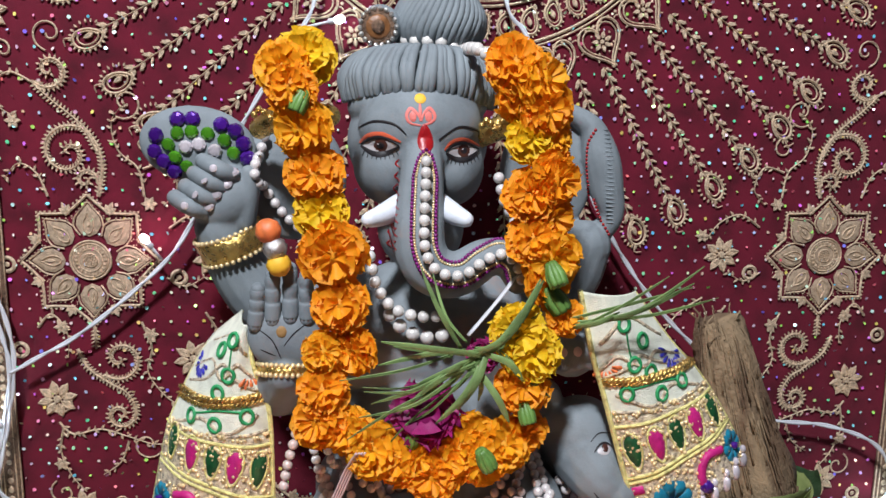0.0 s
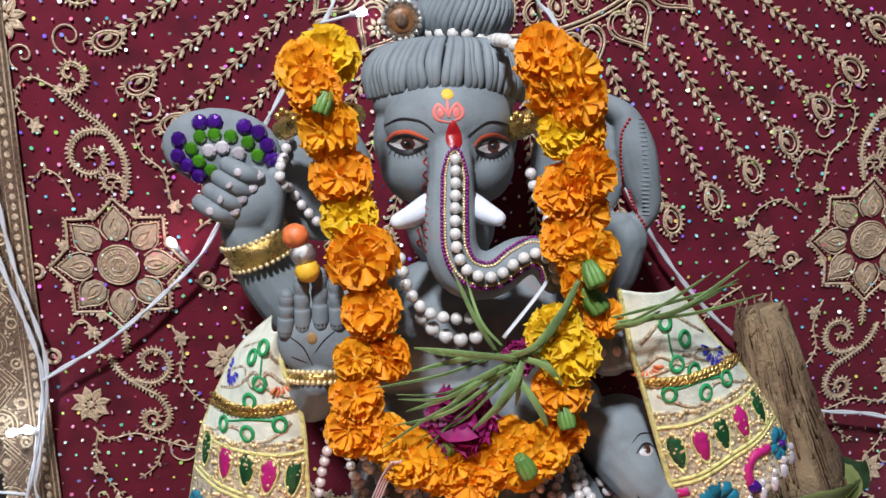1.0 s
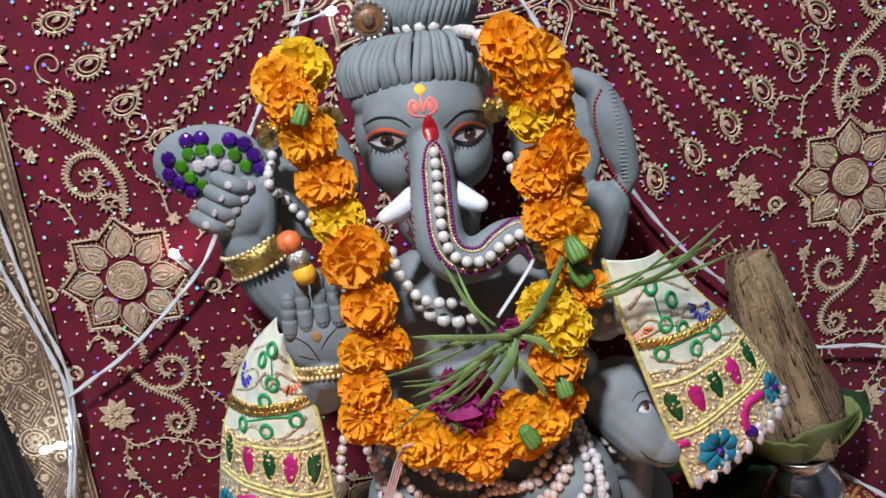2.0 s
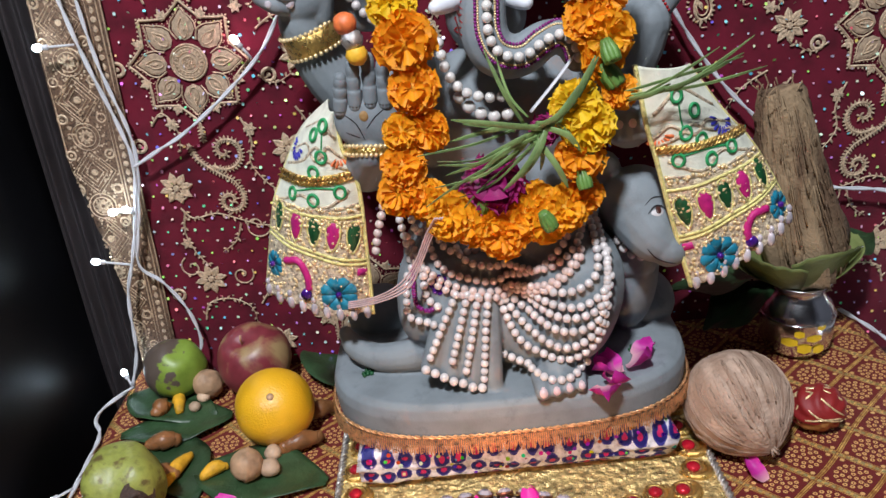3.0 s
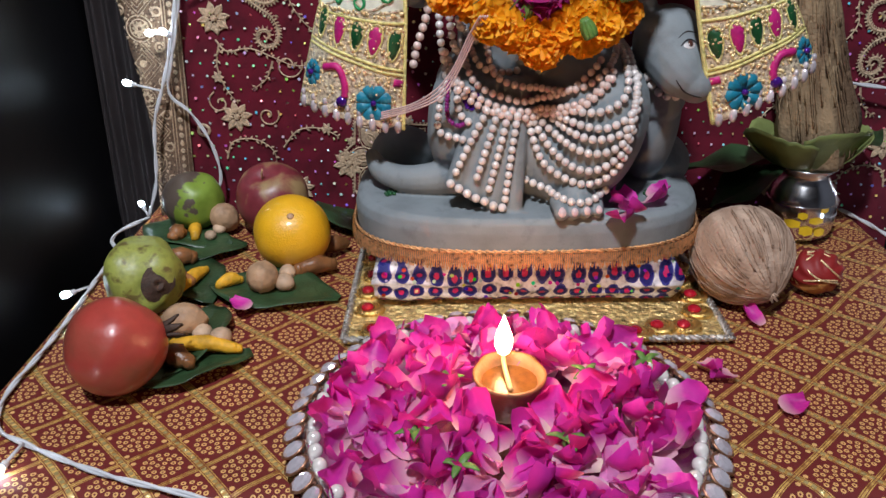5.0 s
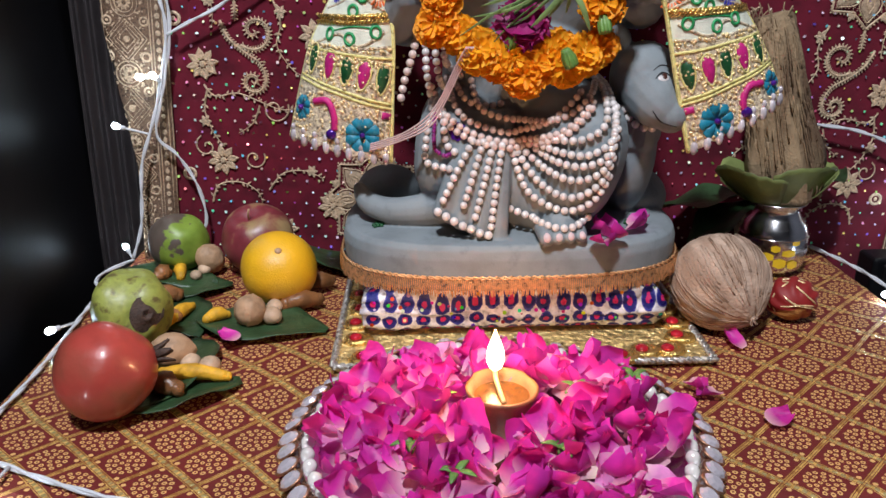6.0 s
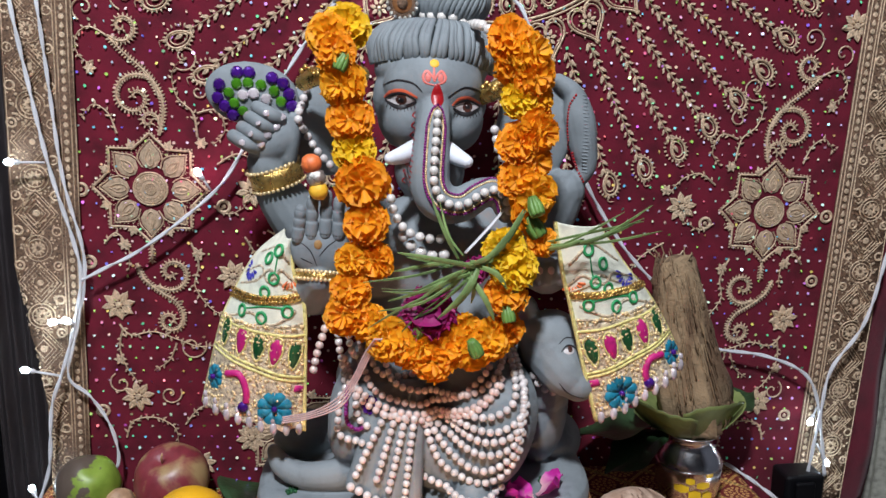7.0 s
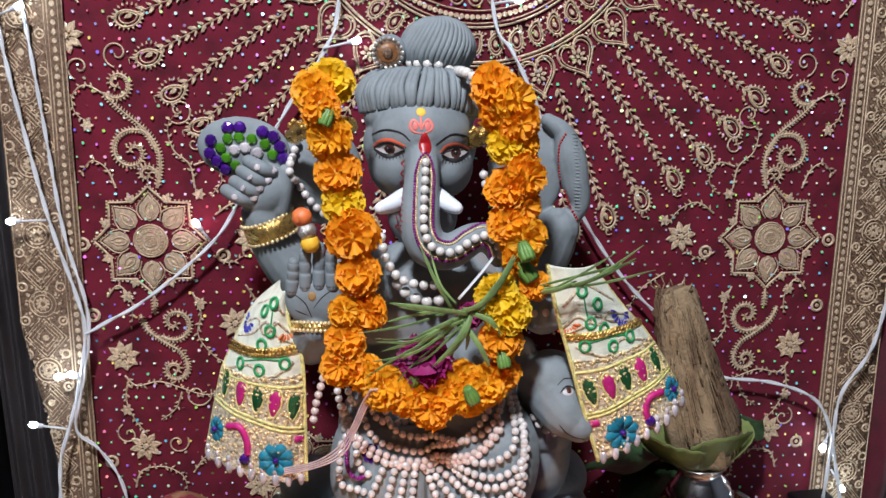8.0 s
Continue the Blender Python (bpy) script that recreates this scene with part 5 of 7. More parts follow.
for x, y in ((-0.045, 0.575), (-0.055, 0.62), (0.005, 0.578), (0.255, 0.578), (0.283, 0.578), (0.303, 0.61), (0.306, 0.68), (-0.055, 0.7), (0.306, 0.76), (-0.02, 0.567), (0.03, 0.567), (0.23, 0.567), (-0.058, 0.66), (0.308, 0.645), (-0.058, 0.745), (0.308, 0.72)):
    ob = part("scallop", SCALLOP, None, board)
    ob.location, ob.rotation_euler = local(board, (x, y - 0.002, 0.0075)), (0, 0, random.uniform(-0.5, 0.5))
    ob = part("collar", COLLAR, None, board)
    ob.location = local(board, (x, y, 0.007))
    s = part("stone", STUD, None, board, "dark red stone")
    s.location = local(board, (x, y, 0.009))

bm = bmesh.new()
bmesh.ops.create_cube(bm, size=1)
bmesh.ops.subdivide_edges(bm, edges=bm.edges, cuts=22, use_grid_fill=True)
for v in bm.verts:
    x, y, z = v.co * 2
    bulge = (1 - abs(x) ** 5) * (1 - abs(y) ** 5)
    pin = 0.72 + 0.28 * (1 - max(abs(x), abs(y)) ** 6)
    k = 1 - 0.06 * z * z
    wr = 0.004 * noise.noise(Vector((x * 3, y * 3, z * 2))) + 0.0025 * noise.noise(Vector((x * 9, y * 8, z * 6)))
    v.co = Vector((0.121 + 0.17 * x * k + wr, 0.738 + 0.118 * y * k + wr, 0.0365 + 0.031 * z * pin + wr * 0.4 * (1 if z < 0.9 else 0) * (1 if z > -0.9 else 0)))
    v.co.z = max(0.0066, v.co.z)
tagged(part("cushion", bm, M["brocade"]), "flat silver brocade cushion printed with blue roundels, under the plinth", "cushion")


def plinth_edge(a, k=1.0):
    c, s = math.cos(a), math.sin(a)
    e = 2 / 2.9
    return Vector((0.1235 + 0.195 * k * math.copysign(abs(c) ** e, c), 0.732 + 0.132 * k * math.copysign(abs(s) ** e, s), 0))


fringe = thing("fringe_trim", (0.128, 0.732, 0.07), "coppery gold fringe with a braided heading round the plinth", "trim")
edge = spaced([plinth_edge(2 * math.pi * i / 400, 1.008) for i in range(401)], 0.0021)
verts, faces = [], []
for p in edge:
    out = (p - Vector((0.1235, 0.732, 0))).normalized()
    side = Vector((-out.y, out.x, 0))
    base = len(verts)
    sway = random.uniform(-0.0015, 0.0015)
    low = random.uniform(0.064, 0.068)
    for z, o, w in ((0.083, 0.002, 0.0008), (0.074, 0.0032, 0.0009), (low, 0.003, 0.0007)):
        c = local(fringe, p + out * o + Vector((0, 0, z)) + side * (sway if z < 0.07 else 0))
        verts += [c - side * w, c + out * 0.001, c + side * w]
    for r in (0, 3):
        for q in (0, 1):
            faces.append((base + r + q, base + r + q + 1, base + r + q + 4, base + r + q + 3))
ob = part("strands", pydata("strands", verts, faces, M["copper"]), None, fringe)
ob["kind"] = "stuff"
bm = bmesh.new()
ring = spaced([plinth_edge(2 * math.pi * i / 400, 1.01) for i in range(401)], 0.004)
for s in (0, math.pi):
    tube(bm, [local(fringe, p + Vector((0, 0, 0.0845 + 0.0018 * math.sin(i * 1.6 + s)))) * 1.0 + Vector((0, 0.001 * math.cos(i * 1.6 + s), 0)) for i, p in enumerate(ring[:-1])], 0.0013, 5, True)
part("braid", bm, M["copper"], fringe)

# ---- offerings tray ----
TC = Vector((0.083, 0.412, 0.0))
tray = thing("offering_tray", TC, "round steel tray rimmed with clear stones and pearls", "tray")
bm = bmesh.new()
lathe(bm, [(0.0, 0.001), (0.15, 0.001), (0.158, 0.004), (0.168, 0.013), (0.174, 0.014), (0.175, 0.011), (0.17, 0.01), (0.162, 0.007)][:5] + [(0.175, 0.0165), (0.168, 0.0165), (0.158, 0.008), (0.15, 0.0045), (0.001, 0.0045)], 64)
part("plate", bm, M["steel"], tray, "polished steel plate")


def brilliant(r):
    bm = bmesh.new()
    lathe(bm, [(0.25 * r, -0.35 * r), (r, 0.0), (r, 0.1 * r), (0.8 * r, 0.38 * r), (0.5 * r, 0.52 * r)], 9)
    return mesh_of("stone", bm, M["gem_clear"], False)


M["rim_glass"] = mat("rim_crystal", (0.74, 0.68, 0.74), 0.05, metal=0.4, vary=0.1, scale=90, bump=0.0, coat=1.0, per_object=0.15)
STONE = brilliant(0.0088)
STONE.materials[0] = M["rim_glass"]
bm = bmesh.new()
tube(bm, [(0.0095 * math.cos(a), 0.0095 * math.sin(a), 0) for a in [2 * math.pi * i / 12 for i in range(12)]], 0.0014, 5, True)
M["bezel"] = mat("tarnished_copper_setting", (0.4, 0.2, 0.12), 0.35, metal=0.8, vary=0.4, scale=200)
BEZEL = mesh_of("setting", bm, M["bezel"])
bm = bmesh.new()
ball(bm, (0, 0, 0), (0.0062,) * 3, 12)
RIM_PEARL = mesh_of("pearl", bm, M["pearl_white"])
n = 56
for i in range(n):
    a = 2 * math.pi * i / n
    s = part("stone", STONE, None, tray)
    tilt = Euler((random.uniform(-0.1, 0.1) + 0.55, random.uniform(-0.15, 0.15), a + math.pi / 2)).to_matrix().to_4x4()
    s.matrix_local = Matrix.Translation((0.181 * math.cos(a), 0.181 * math.sin(a), 0.0145 + random.uniform(-0.001, 0.001))) @ tilt @ Matrix.Diagonal((0.85, 1.1, 1, 1))
    z = part("setting", BEZEL, None, s)
    p = part("pearl", RIM_PEARL, None, tray)
    p.location = (0.1635 * math.cos(a + 0.05), 0.1635 * math.sin(a + 0.05), 0.0165 + random.uniform(-0.001, 0.001))


def petal_mesh(name, length, width, cup, curl, material, seed):
    rnd = random.Random(seed)
    verts, faces, nu, nv = [], [], 6, 6
    for j in range(nv + 1):
        v = j / nv
        for i in range(nu + 1):
            u = 2 * i / nu - 1
            w = width * math.sin(math.pi * (0.12 + 0.8 * v)) ** 0.7 * (1 + 0.12 * math.sin(5 * v + seed))
            x = u * w
            y = length * (v - 0.12 * u * u * v) + 0.002 * rnd.uniform(-1, 1) * v
            z = cup * u * u * (0.4 + v) + curl * v * v - 0.15 * length * v * (1 - v) + 0.0022 * rnd.uniform(-1, 1) * v + 0.0022 * math.sin(u * 5 + seed) * v * v
            verts.append((x, y, z))
    for j in range(nv):
        for i in range(nu):
            a = j * (nu + 1) + i
            faces.append((a, a + 1, a + nu + 2, a + nu + 1))
    return pydata(name, verts, faces, material)


PETALS = [petal_mesh("petal", 0.031 + 0.004 * (i % 3), 0.0145 + 0.0025 * (i % 2), 0.005 + 0.002 * (i % 3), 0.006 * (i % 4 - 1.2), M["rose_pink"] if i % 4 else M["rose_light"], i) for i in range(8)]
heap = thing("rose_petal_heap", TC + Vector((0, 0, 0.005)), "heap of magenta rose petals on the tray round the lamp", "petals")
rp = random.Random(5)
for i in range(320):
    r = 0.146 * math.sqrt(rp.uniform(0.015, 1))
    a = rp.uniform(0, 2 * math.pi)
    x, y = r * math.cos(a), r * math.sin(a)
    if math.hypot(x - 0.004, y - 0.0) < 0.047:
        continue
    top = 0.004 + 0.022 * (1 - (r / 0.17) ** 3) * rp.uniform(0.2, 1)
    ob = part("petal", PETALS[rp.randrange(8)], None, heap)
    up = rp.uniform(0.05, 0.95)
    ob.matrix_local = Matrix.Translation((x, y, top)) @ Euler((0, 0, rp.uniform(0, 6.3))).to_matrix().to_4x4() @ Euler((up, rp.uniform(-0.6, 0.6), 0)).to_matrix().to_4x4() @ Matrix.Scale(rp.uniform(0.8, 1.2), 4)
for x, y, a in ((-0.05, 0.02, 0.4), (-0.075, -0.05, 2.0), (0.075, 0.03, 1.0), (0.13, 0.05, 4.0), (-0.04, -0.09, 3), (0.045, -0.06, 5)):
    bm = bmesh.new()
    for k in range(4):
        b = a + k * 1.4
        tube(bm, smooth_path([(0, 0, 0), (0.008 * math.cos(b), 0.008 * math.sin(b), 0.004), (0.017 * math.cos(b), 0.017 * math.sin(b), 0.002)], 3), [0.003, 0.0035, 0.0038, 0.0036, 0.003, 0.002, 0.0008], 6, flat=0.3)
    ball(bm, (0, 0, -0.003), (0.004, 0.004, 0.005), 8)
    part("sepal", bm, M["bud"], heap).location = (x, y, 0.034)
for x, y, z, r in ((0.367, 0.583, 0.003, 0.4), (0.308, 0.494, 0.003, 2.0), (0.285, 0.515, 0.003, 3.5), (0.335, 0.437, 0.003, 5.0), (-0.186, 0.612, 0.012, 1.0)):
    ob = tagged(new("rose_petal", PETALS[int(r * 3) % 3 + 1]), "single magenta rose petal lying loose on the cloth", "petal", "loose petals")
    ob.matrix_world = Matrix.Translation((x, y, z)) @ Euler((0.15, 0.1, r)).to_matrix().to_4x4() @ Matrix.Scale(0.75, 4)
for x, y, r in ((0.225, 0.625, 0.3), (0.237, 0.63, 1.6), (0.246, 0.645, 4.0), (0.23, 0.615, 2.6), (0.252, 0.655, 5.0), (0.212, 0.607, 3.1)):
    ob = tagged(new("rose_petal", PETALS[int(r * 2) % 3 + 5]), "magenta rose petal lying on the grey plinth", "petal", "petals on the plinth")
    ob.matrix_world = Matrix.Translation((x, y, 0.1225)) @ Euler((0.25, 0.15, r)).to_matrix().to_4x4() @ Matrix.Scale(0.85, 4)

diya = thing("clay_oil_lamp", TC + Vector((0.004, 0.006, 0.014)), "small fired clay oil lamp with a burning wick", "oil lamp")
bm = bmesh.new()
lathe(bm, [(0.014, 0.0), (0.016, 0.012), (0.024, 0.024), (0.0315, 0.04), (0.0318, 0.0425), (0.029, 0.0425), (0.0255, 0.036), (0.018, 0.026), (0.002, 0.022)], 32)
for v in bm.verts:
    if v.co.z > 0.03 and v.co.y > 0.02:
        v.co.y += 0.005
part("bowl", bm, M["clay_lamp"], diya, "brown fired clay bowl")
bm = bmesh.new()
lathe(bm, [(0.001, 0.036), (0.024, 0.0355)], 24, close=False)
part("ghee", bm, M["ghee"], diya)
bm = bmesh.new()
tube(bm, smooth_path([(0.0, -0.016, 0.037), (-0.002, 0.0, 0.039), (-0.004, 0.016, 0.043), (-0.004, 0.022, 0.05)], 5), 0.0022, 6)
part("wick", bm, M["wick"], diya)
bm = bmesh.new()
lathe(bm, [(0.0008, 0.047), (0.0052, 0.0505), (0.0078, 0.057), (0.008, 0.0635), (0.0062, 0.071), (0.0036, 0.078), (0.0014, 0.0835), (0.0003, 0.087)], 14, (-0.004, 0.022, 0))
part("flame", bm, M["flame"], diya)

# ---- fruit, nuts and leaves ----


def fruit(name, at, radii, material, label, category, rot=(0, 0, 0), dent=0.0, point=0.0, lump=0.03, seed=0.0):
    bm = bmesh.new()
    bmesh.ops.create_uvsphere(bm, u_segments=40, v_segments=26, radius=1)
    for v in bm.verts:
        d = v.co.copy()
        k = 1 + lump * noise.noise(d * 1.4 + Vector((seed, 0, 0)))
        r = math.hypot(d.x, d.y)
        if d.z > 0:
            k *= 1 - dent * math.exp(-(r / 0.3) ** 2)
            k *= 1 + point * max(0, d.z) ** 6
        else:
            k *= 1 - 0.6 * dent * math.exp(-(r / 0.25) ** 2)
        v.co = Vector((d.x * radii[0], d.y * radii[1], d.z * radii[2])) * k
    root = thing(name, at, label, category)
    root.rotation_euler = [radians(a) for a in rot]
    part("skin", bm, material, root)
    return root


f = fruit("pomegranate", (-0.277, 0.484, 0.0455), (0.0465, 0.0465, 0.044), M["pomegranate"], "glossy red pomegranate lying on its side on the cloth", "pomegranate", (0, 80, 20), point=0.08, lump=0.06)
bm = bmesh.new()
for k in range(6):
    a = k * math.pi / 3
    tube(bm, [(0.006 * math.cos(a), 0.006 * math.sin(a), 0.046), (0.0085 * math.cos(a), 0.0085 * math.sin(a), 0.055), (0.012 * math.cos(a), 0.012 * math.sin(a), 0.062)], [0.0045, 0.0035, 0.0012], 6, flat=0.5)
part("calyx", bm, M["guava_scar"], f, "dark dried calyx")
f = fruit("guava", (-0.3, 0.628, 0.045), (0.045, 0.045, 0.05), M["guava"], "green speckled guava with a brown blossom end", "guava", (78, 0, 38), dent=0.06, lump=0.2, seed=3)
bm = bmesh.new()
lathe(bm, [(0.001, 0.049), (0.004, 0.0505), (0.006, 0.052), (0.0075, 0.0505), (0.012, 0.0487), (0.0185, 0.0462)], 16, close=False)
for v in bm.verts:
    v.co.x *= 1 + 0.25 * noise.noise(v.co * 80)
    v.co.y *= 1 + 0.25 * noise.noise(v.co * 80 + Vector((5, 0, 0)))
part("blossom_end", bm, M["guava_scar"], f, "dark brown dried scar")
f = fruit("sweet_lime", (-0.157, 0.745, 0.045), (0.047, 0.047, 0.045), M["orange"], "bright yellow-orange sweet lime on a leaf", "citrus fruit", (40, 10, 0), dent=0.04, lump=0.03, seed=7)
bm = bmesh.new()
lathe(bm, [(0.0035, 0.0425), (0.0045, 0.0435), (0.003, 0.0455), (0.0005, 0.046)], 12)
part("stem_end", bm, M["walnut"], f, "small dry stem scar")
f = fruit("apple", (-0.205, 0.862, 0.046), (0.05, 0.05, 0.046), M["apple"], "dull red apple with pale streaks", "apple", (25, -12, 0), dent=0.25, lump=0.06, seed=9)
bm = bmesh.new()
tube(bm, [(0, 0, 0.034), (0.002, 0, 0.044), (0.006, 0, 0.052)], 0.0015, 6)
part("stalk", bm, M["walnut"], f)
f = fruit("raw_mango", (-0.315, 0.868, 0.04), (0.042, 0.04, 0.04), M["mango"], "half green half dark raw fruit beside the apple", "fruit", (20, 20, 0), dent=0.1, lump=0.08, seed=12)


def walnut(at, rot):
    bm = bmesh.new()
    bmesh.ops.create_icosphere(bm, subdivisions=4, radius=1)
    for v in bm.verts:
        d = v.co.copy()
        seam = math.exp(-(d.y / 0.07) ** 2) * 0.07
        k = 1 + seam - 0.06 * abs(noise.noise(Vector((d.x * 2.5, d.y * 5, d.z * 2.5)) + Vector(rot))) * 1.6 + 0.1 * max(0, d.x) ** 8
        v.co = Vector((d.x * 0.0225, d.y * 0.019, d.z * 0.019)) * k
    ob = tagged(part("walnut", bm, M["walnut"]), "whole brown walnut in its shell on a leaf", "walnut", "walnuts with the fruit")
    ob.location, ob.rotation_euler = at, rot


walnut((-0.181, 0.672, 0.021), (0.3, 0.5, 1.9))
walnut((-0.27, 0.85, 0.021), (0.2, 0.9, 1.0))
walnut((-0.243, 0.572, 0.022), (0.2, 0.1, 0.2))


def lump_thing(name, pts, radii, material, label, category, group, rough=0.25):
    bm = bmesh.new()
    limb(bm, pts, radii, 10, 5)
    for v in bm.verts:
        v.co += Vector((1, 1, 0.5)) * noise.noise(v.co * 160) * radii[0] * rough
    tagged(part(name, bm, material), label, category, group)


for i, (x, y, a, L) in enumerate(((-0.306, 0.828, 1.9, 0.018), (-0.268, 0.69, 1.25, 0.024), (-0.222, 0.68, 0.6, 0.012), (-0.212, 0.538, -0.1, 0.034))):
    c, s = math.cos(a) * L, math.sin(a) * L
    lump_thing("turmeric_root", [(x - c, y - s, 0.011), (x, y + 0.003, 0.013), (x + c, y + s, 0.01)], (0.006, 0.0085, 0.005), M["turmeric"], "dried yellow turmeric root on a leaf", "turmeric", "turmeric roots")
for i, (x, y, a, L) in enumerate(((-0.325, 0.815, 1.2, 0.008), (-0.3, 0.742, 0.2, 0.014), (-0.127, 0.715, 0.4, 0.02), (-0.235, 0.515, -0.5, 0.016), (-0.112, 0.775, 0.6, 0.014), (-0.282, 0.68, 0.2, 0.012))):
    c, s = math.cos(a) * L, math.sin(a) * L
    lump_thing("dried_date", [(x - c, y - s, 0.013), (x, y, 0.015), (x + c, y + s, 0.012)], (0.008, 0.0115, 0.008), M["date"], "wrinkled brown dried date on a leaf", "date", "dried dates", 0.35)
for i, (x, y, r) in enumerate(((-0.275, 0.835, 0.009), (-0.281, 0.815, 0.008), (-0.158, 0.70, 0.0105), (-0.156, 0.672, 0.012), (-0.222, 0.563, 0.0105), (-0.2, 0.552, 0.0115))):
    bm = bmesh.new()
    ball(bm, (0, 0, 0), (r, r * 0.95, r * 0.85), 14)
    for v in bm.verts:
        v.co *= 1 + 0.12 * noise.noise(v.co * 90 + Vector((i, 0, 0)))
    ob = tagged(part("betel_nut", bm, M["nut"]), "small round pale betel nut on a leaf", "betel nut", "betel nuts")
    ob.location = (x, y, r * 0.85 + 0.004)


def leaf_mesh(length, width, material, fold=0.25, wave=0.004, seed=0):
    verts, faces, nu, nv = [], [], 8, 14
    for j in range(nv + 1):
        v = j / nv
        w = width * math.sin(math.pi * min(1, v * 0.94 + 0.03)) ** 0.75 * (1 - 0.35 * v)
        for i in range(nu + 1):
            u = 2 * i / nu - 1
            z = abs(u) * w * fold + wave * math.sin(v * 9 + u * 2 + seed) * abs(u) + 0.0006 * math.cos(v * 60) * abs(u)
            verts.append((u * w, v * length, z))
    for j in range(nv):
        for i in range(nu):
            a = j * (nu + 1) + i
            faces.append((a, a + 1, a + nu + 2, a + nu + 1))
    return pydata("leaf", verts, faces, material)


def add_leaf(x, y, z, yaw, length, width, material, label, group, pitch=0.0, roll=0.0, fold=0.12, seed=0, wave=0.003):
    ob = new("leaf", leaf_mesh(length, width, material, fold, wave, seed))
    so = ob.modifiers.new("thick", "SOLIDIFY")
    so.thickness = 0.0006
    ob.matrix_world = Matrix.Translation((x, y, z)) @ Euler((0, 0, radians(yaw))).to_matrix().to_4x4() @ Euler((radians(pitch), radians(roll), 0)).to_matrix().to_4x4()
    return tagged(ob, label, "leaf", group)


LB = "dark green betel leaf under nuts and roots"
add_leaf(-0.385, 0.87, 0.003, -118, 0.15, 0.05, M["leaf"], LB, "betel leaves", seed=1)
add_leaf(-0.23, 0.8, 0.003, 100, 0.14, 0.05, M["leaf"], LB, "betel leaves", seed=2)
add_leaf(-0.135, 0.95, 0.006, -155, 0.15, 0.055, M["leaf"], LB, "betel leaves", seed=3, roll=-14)
add_leaf(-0.31, 0.765, 0.003, -150, 0.14, 0.05, M["leaf"], LB, "betel leaves", seed=4)
add_leaf(-0.245, 0.69, 0.004, -104, 0.16, 0.06, M["leaf"], LB, "betel leaves", seed=5)
add_leaf(-0.225, 0.635, 0.003, 172, 0.15, 0.045, M["leaf"], LB, "betel leaves", seed=6, roll=10)
add_leaf(-0.265, 0.48, 0.004, -60, 0.115, 0.042, M["leaf"], LB, "betel leaves", seed=7, roll=-12)

# ---- coconut, knotted ball and water pot ----


def coconut():
    bm = bmesh.new()
    bmesh.ops.create_uvsphere(bm, u_segments=96, v_segments=40, radius=1)
    for v in bm.verts:
        d = v.co.copy()
        a = math.atan2(d.y, d.x)
        k = 1 + 0.012 * math.sin(a * 3) + 0.014 * noise.noise(Vector((math.cos(a) * 9, math.sin(a) * 9, d.z * 1.2))) + 0.008 * noise.noise(Vector((math.cos(a) * 26, math.sin(a) * 26, d.z * 2)))
        k *= 1 + 0.13 * max(0, d.z) ** 10
        v.co = d * 0.055 * k
    root = thing("coconut", (0.361, 0.652, 0.0545), "whole brown husked coconut lying on the cloth", "coconut")
    root.rotation_euler = (radians(112), radians(0), radians(20))
    part("shell", bm, M["coconut"], root)
    bm = bmesh.new()
    rc = random.Random(3)
    for i in range(230):
        a = rc.uniform(0, 6.283)
        pts = []
        z0 = rc.uniform(-0.5, 0.6)
        for k in range(6):
            f = min(0.995, z0 + k * 0.1)
            r = math.sqrt(max(0.0, 1 - f * f)) * 0.0562
            pts.append((r * math.cos(a + 0.02 * k), r * math.sin(a + 0.02 * k), f * 0.0565 * (1 + 0.12 * max(0, f) ** 10)))
        tube(bm, pts, rc.uniform(0.0003, 0.0008), 4)
    for i in range(10):
        a = rc.uniform(0, 6.283)
        tube(bm, [(0.002 * math.cos(a), 0.002 * math.sin(a), 0.06), (0.006 * math.cos(a), 0.006 * math.sin(a), 0.068)], [0.0012, 0.0003], 4)
    ob = part("fibres", bm, M["coconut"], root, "loose tan fibres")
    ob["kind"] = "stuff"


coconut()
root = thing("knotted_cloth_ball", (0.456, 0.668, 0.024), "small red and gold cloth bundle beside the coconut", "cloth bundle")
bm = bmesh.new()
bmesh.ops.create_uvsphere(bm, u_segments=40, v_segments=24, radius=1)
for v in bm.verts:
    d = v.co.copy()
    a = math.atan2(d.z, d.x)
    v.co = Vector((d.x * 0.03, d.y * 0.027, d.z * 0.025)) * (1 + 0.05 * math.sin(a * 9 + d.y * 5))
part("bundle", bm, M["thread_ball"], root)
for k in range(6):
    bm = bmesh.new()
    tl = Euler((0.3 * k, 0.5 * k, 0.7 * k)).to_matrix()
    tube(bm, [tl @ Vector((0.028 * math.cos(a), 0.028 * math.sin(a), 0.003 * math.sin(3 * a))) for a in [2 * math.pi * i / 24 for i in range(24)]], 0.0012, 5, True)
    for v in bm.verts:
        v.co.z *= 0.86
    part("cord", bm, M["gold_bead"], root)

PX, PY = 0.5, 0.828
pot = thing("water_pot", (PX, PY, 0.0), "polished steel water pot with yellow stickers", "pot")
bm = bmesh.new()
lathe(bm, [(0.02, 0.0), (0.032, 0.001), (0.041, 0.012), (0.044, 0.03), (0.044, 0.052), (0.04, 0.066), (0.032, 0.076), (0.0285, 0.084), (0.03, 0.09), (0.037, 0.096), (0.0375, 0.0975), (0.034, 0.0975), (0.027, 0.088), (0.026, 0.08)], 48)
part("body", bm, M["steel"], pot)
bm = bmesh.new()
tube(bm, [(0.0443 * math.cos(a), 0.0443 * math.sin(a), 0.053) for a in [2 * math.pi * i / 48 for i in range(48)]], 0.0009, 5, True)
part("rib", bm, M["steel"], pot)
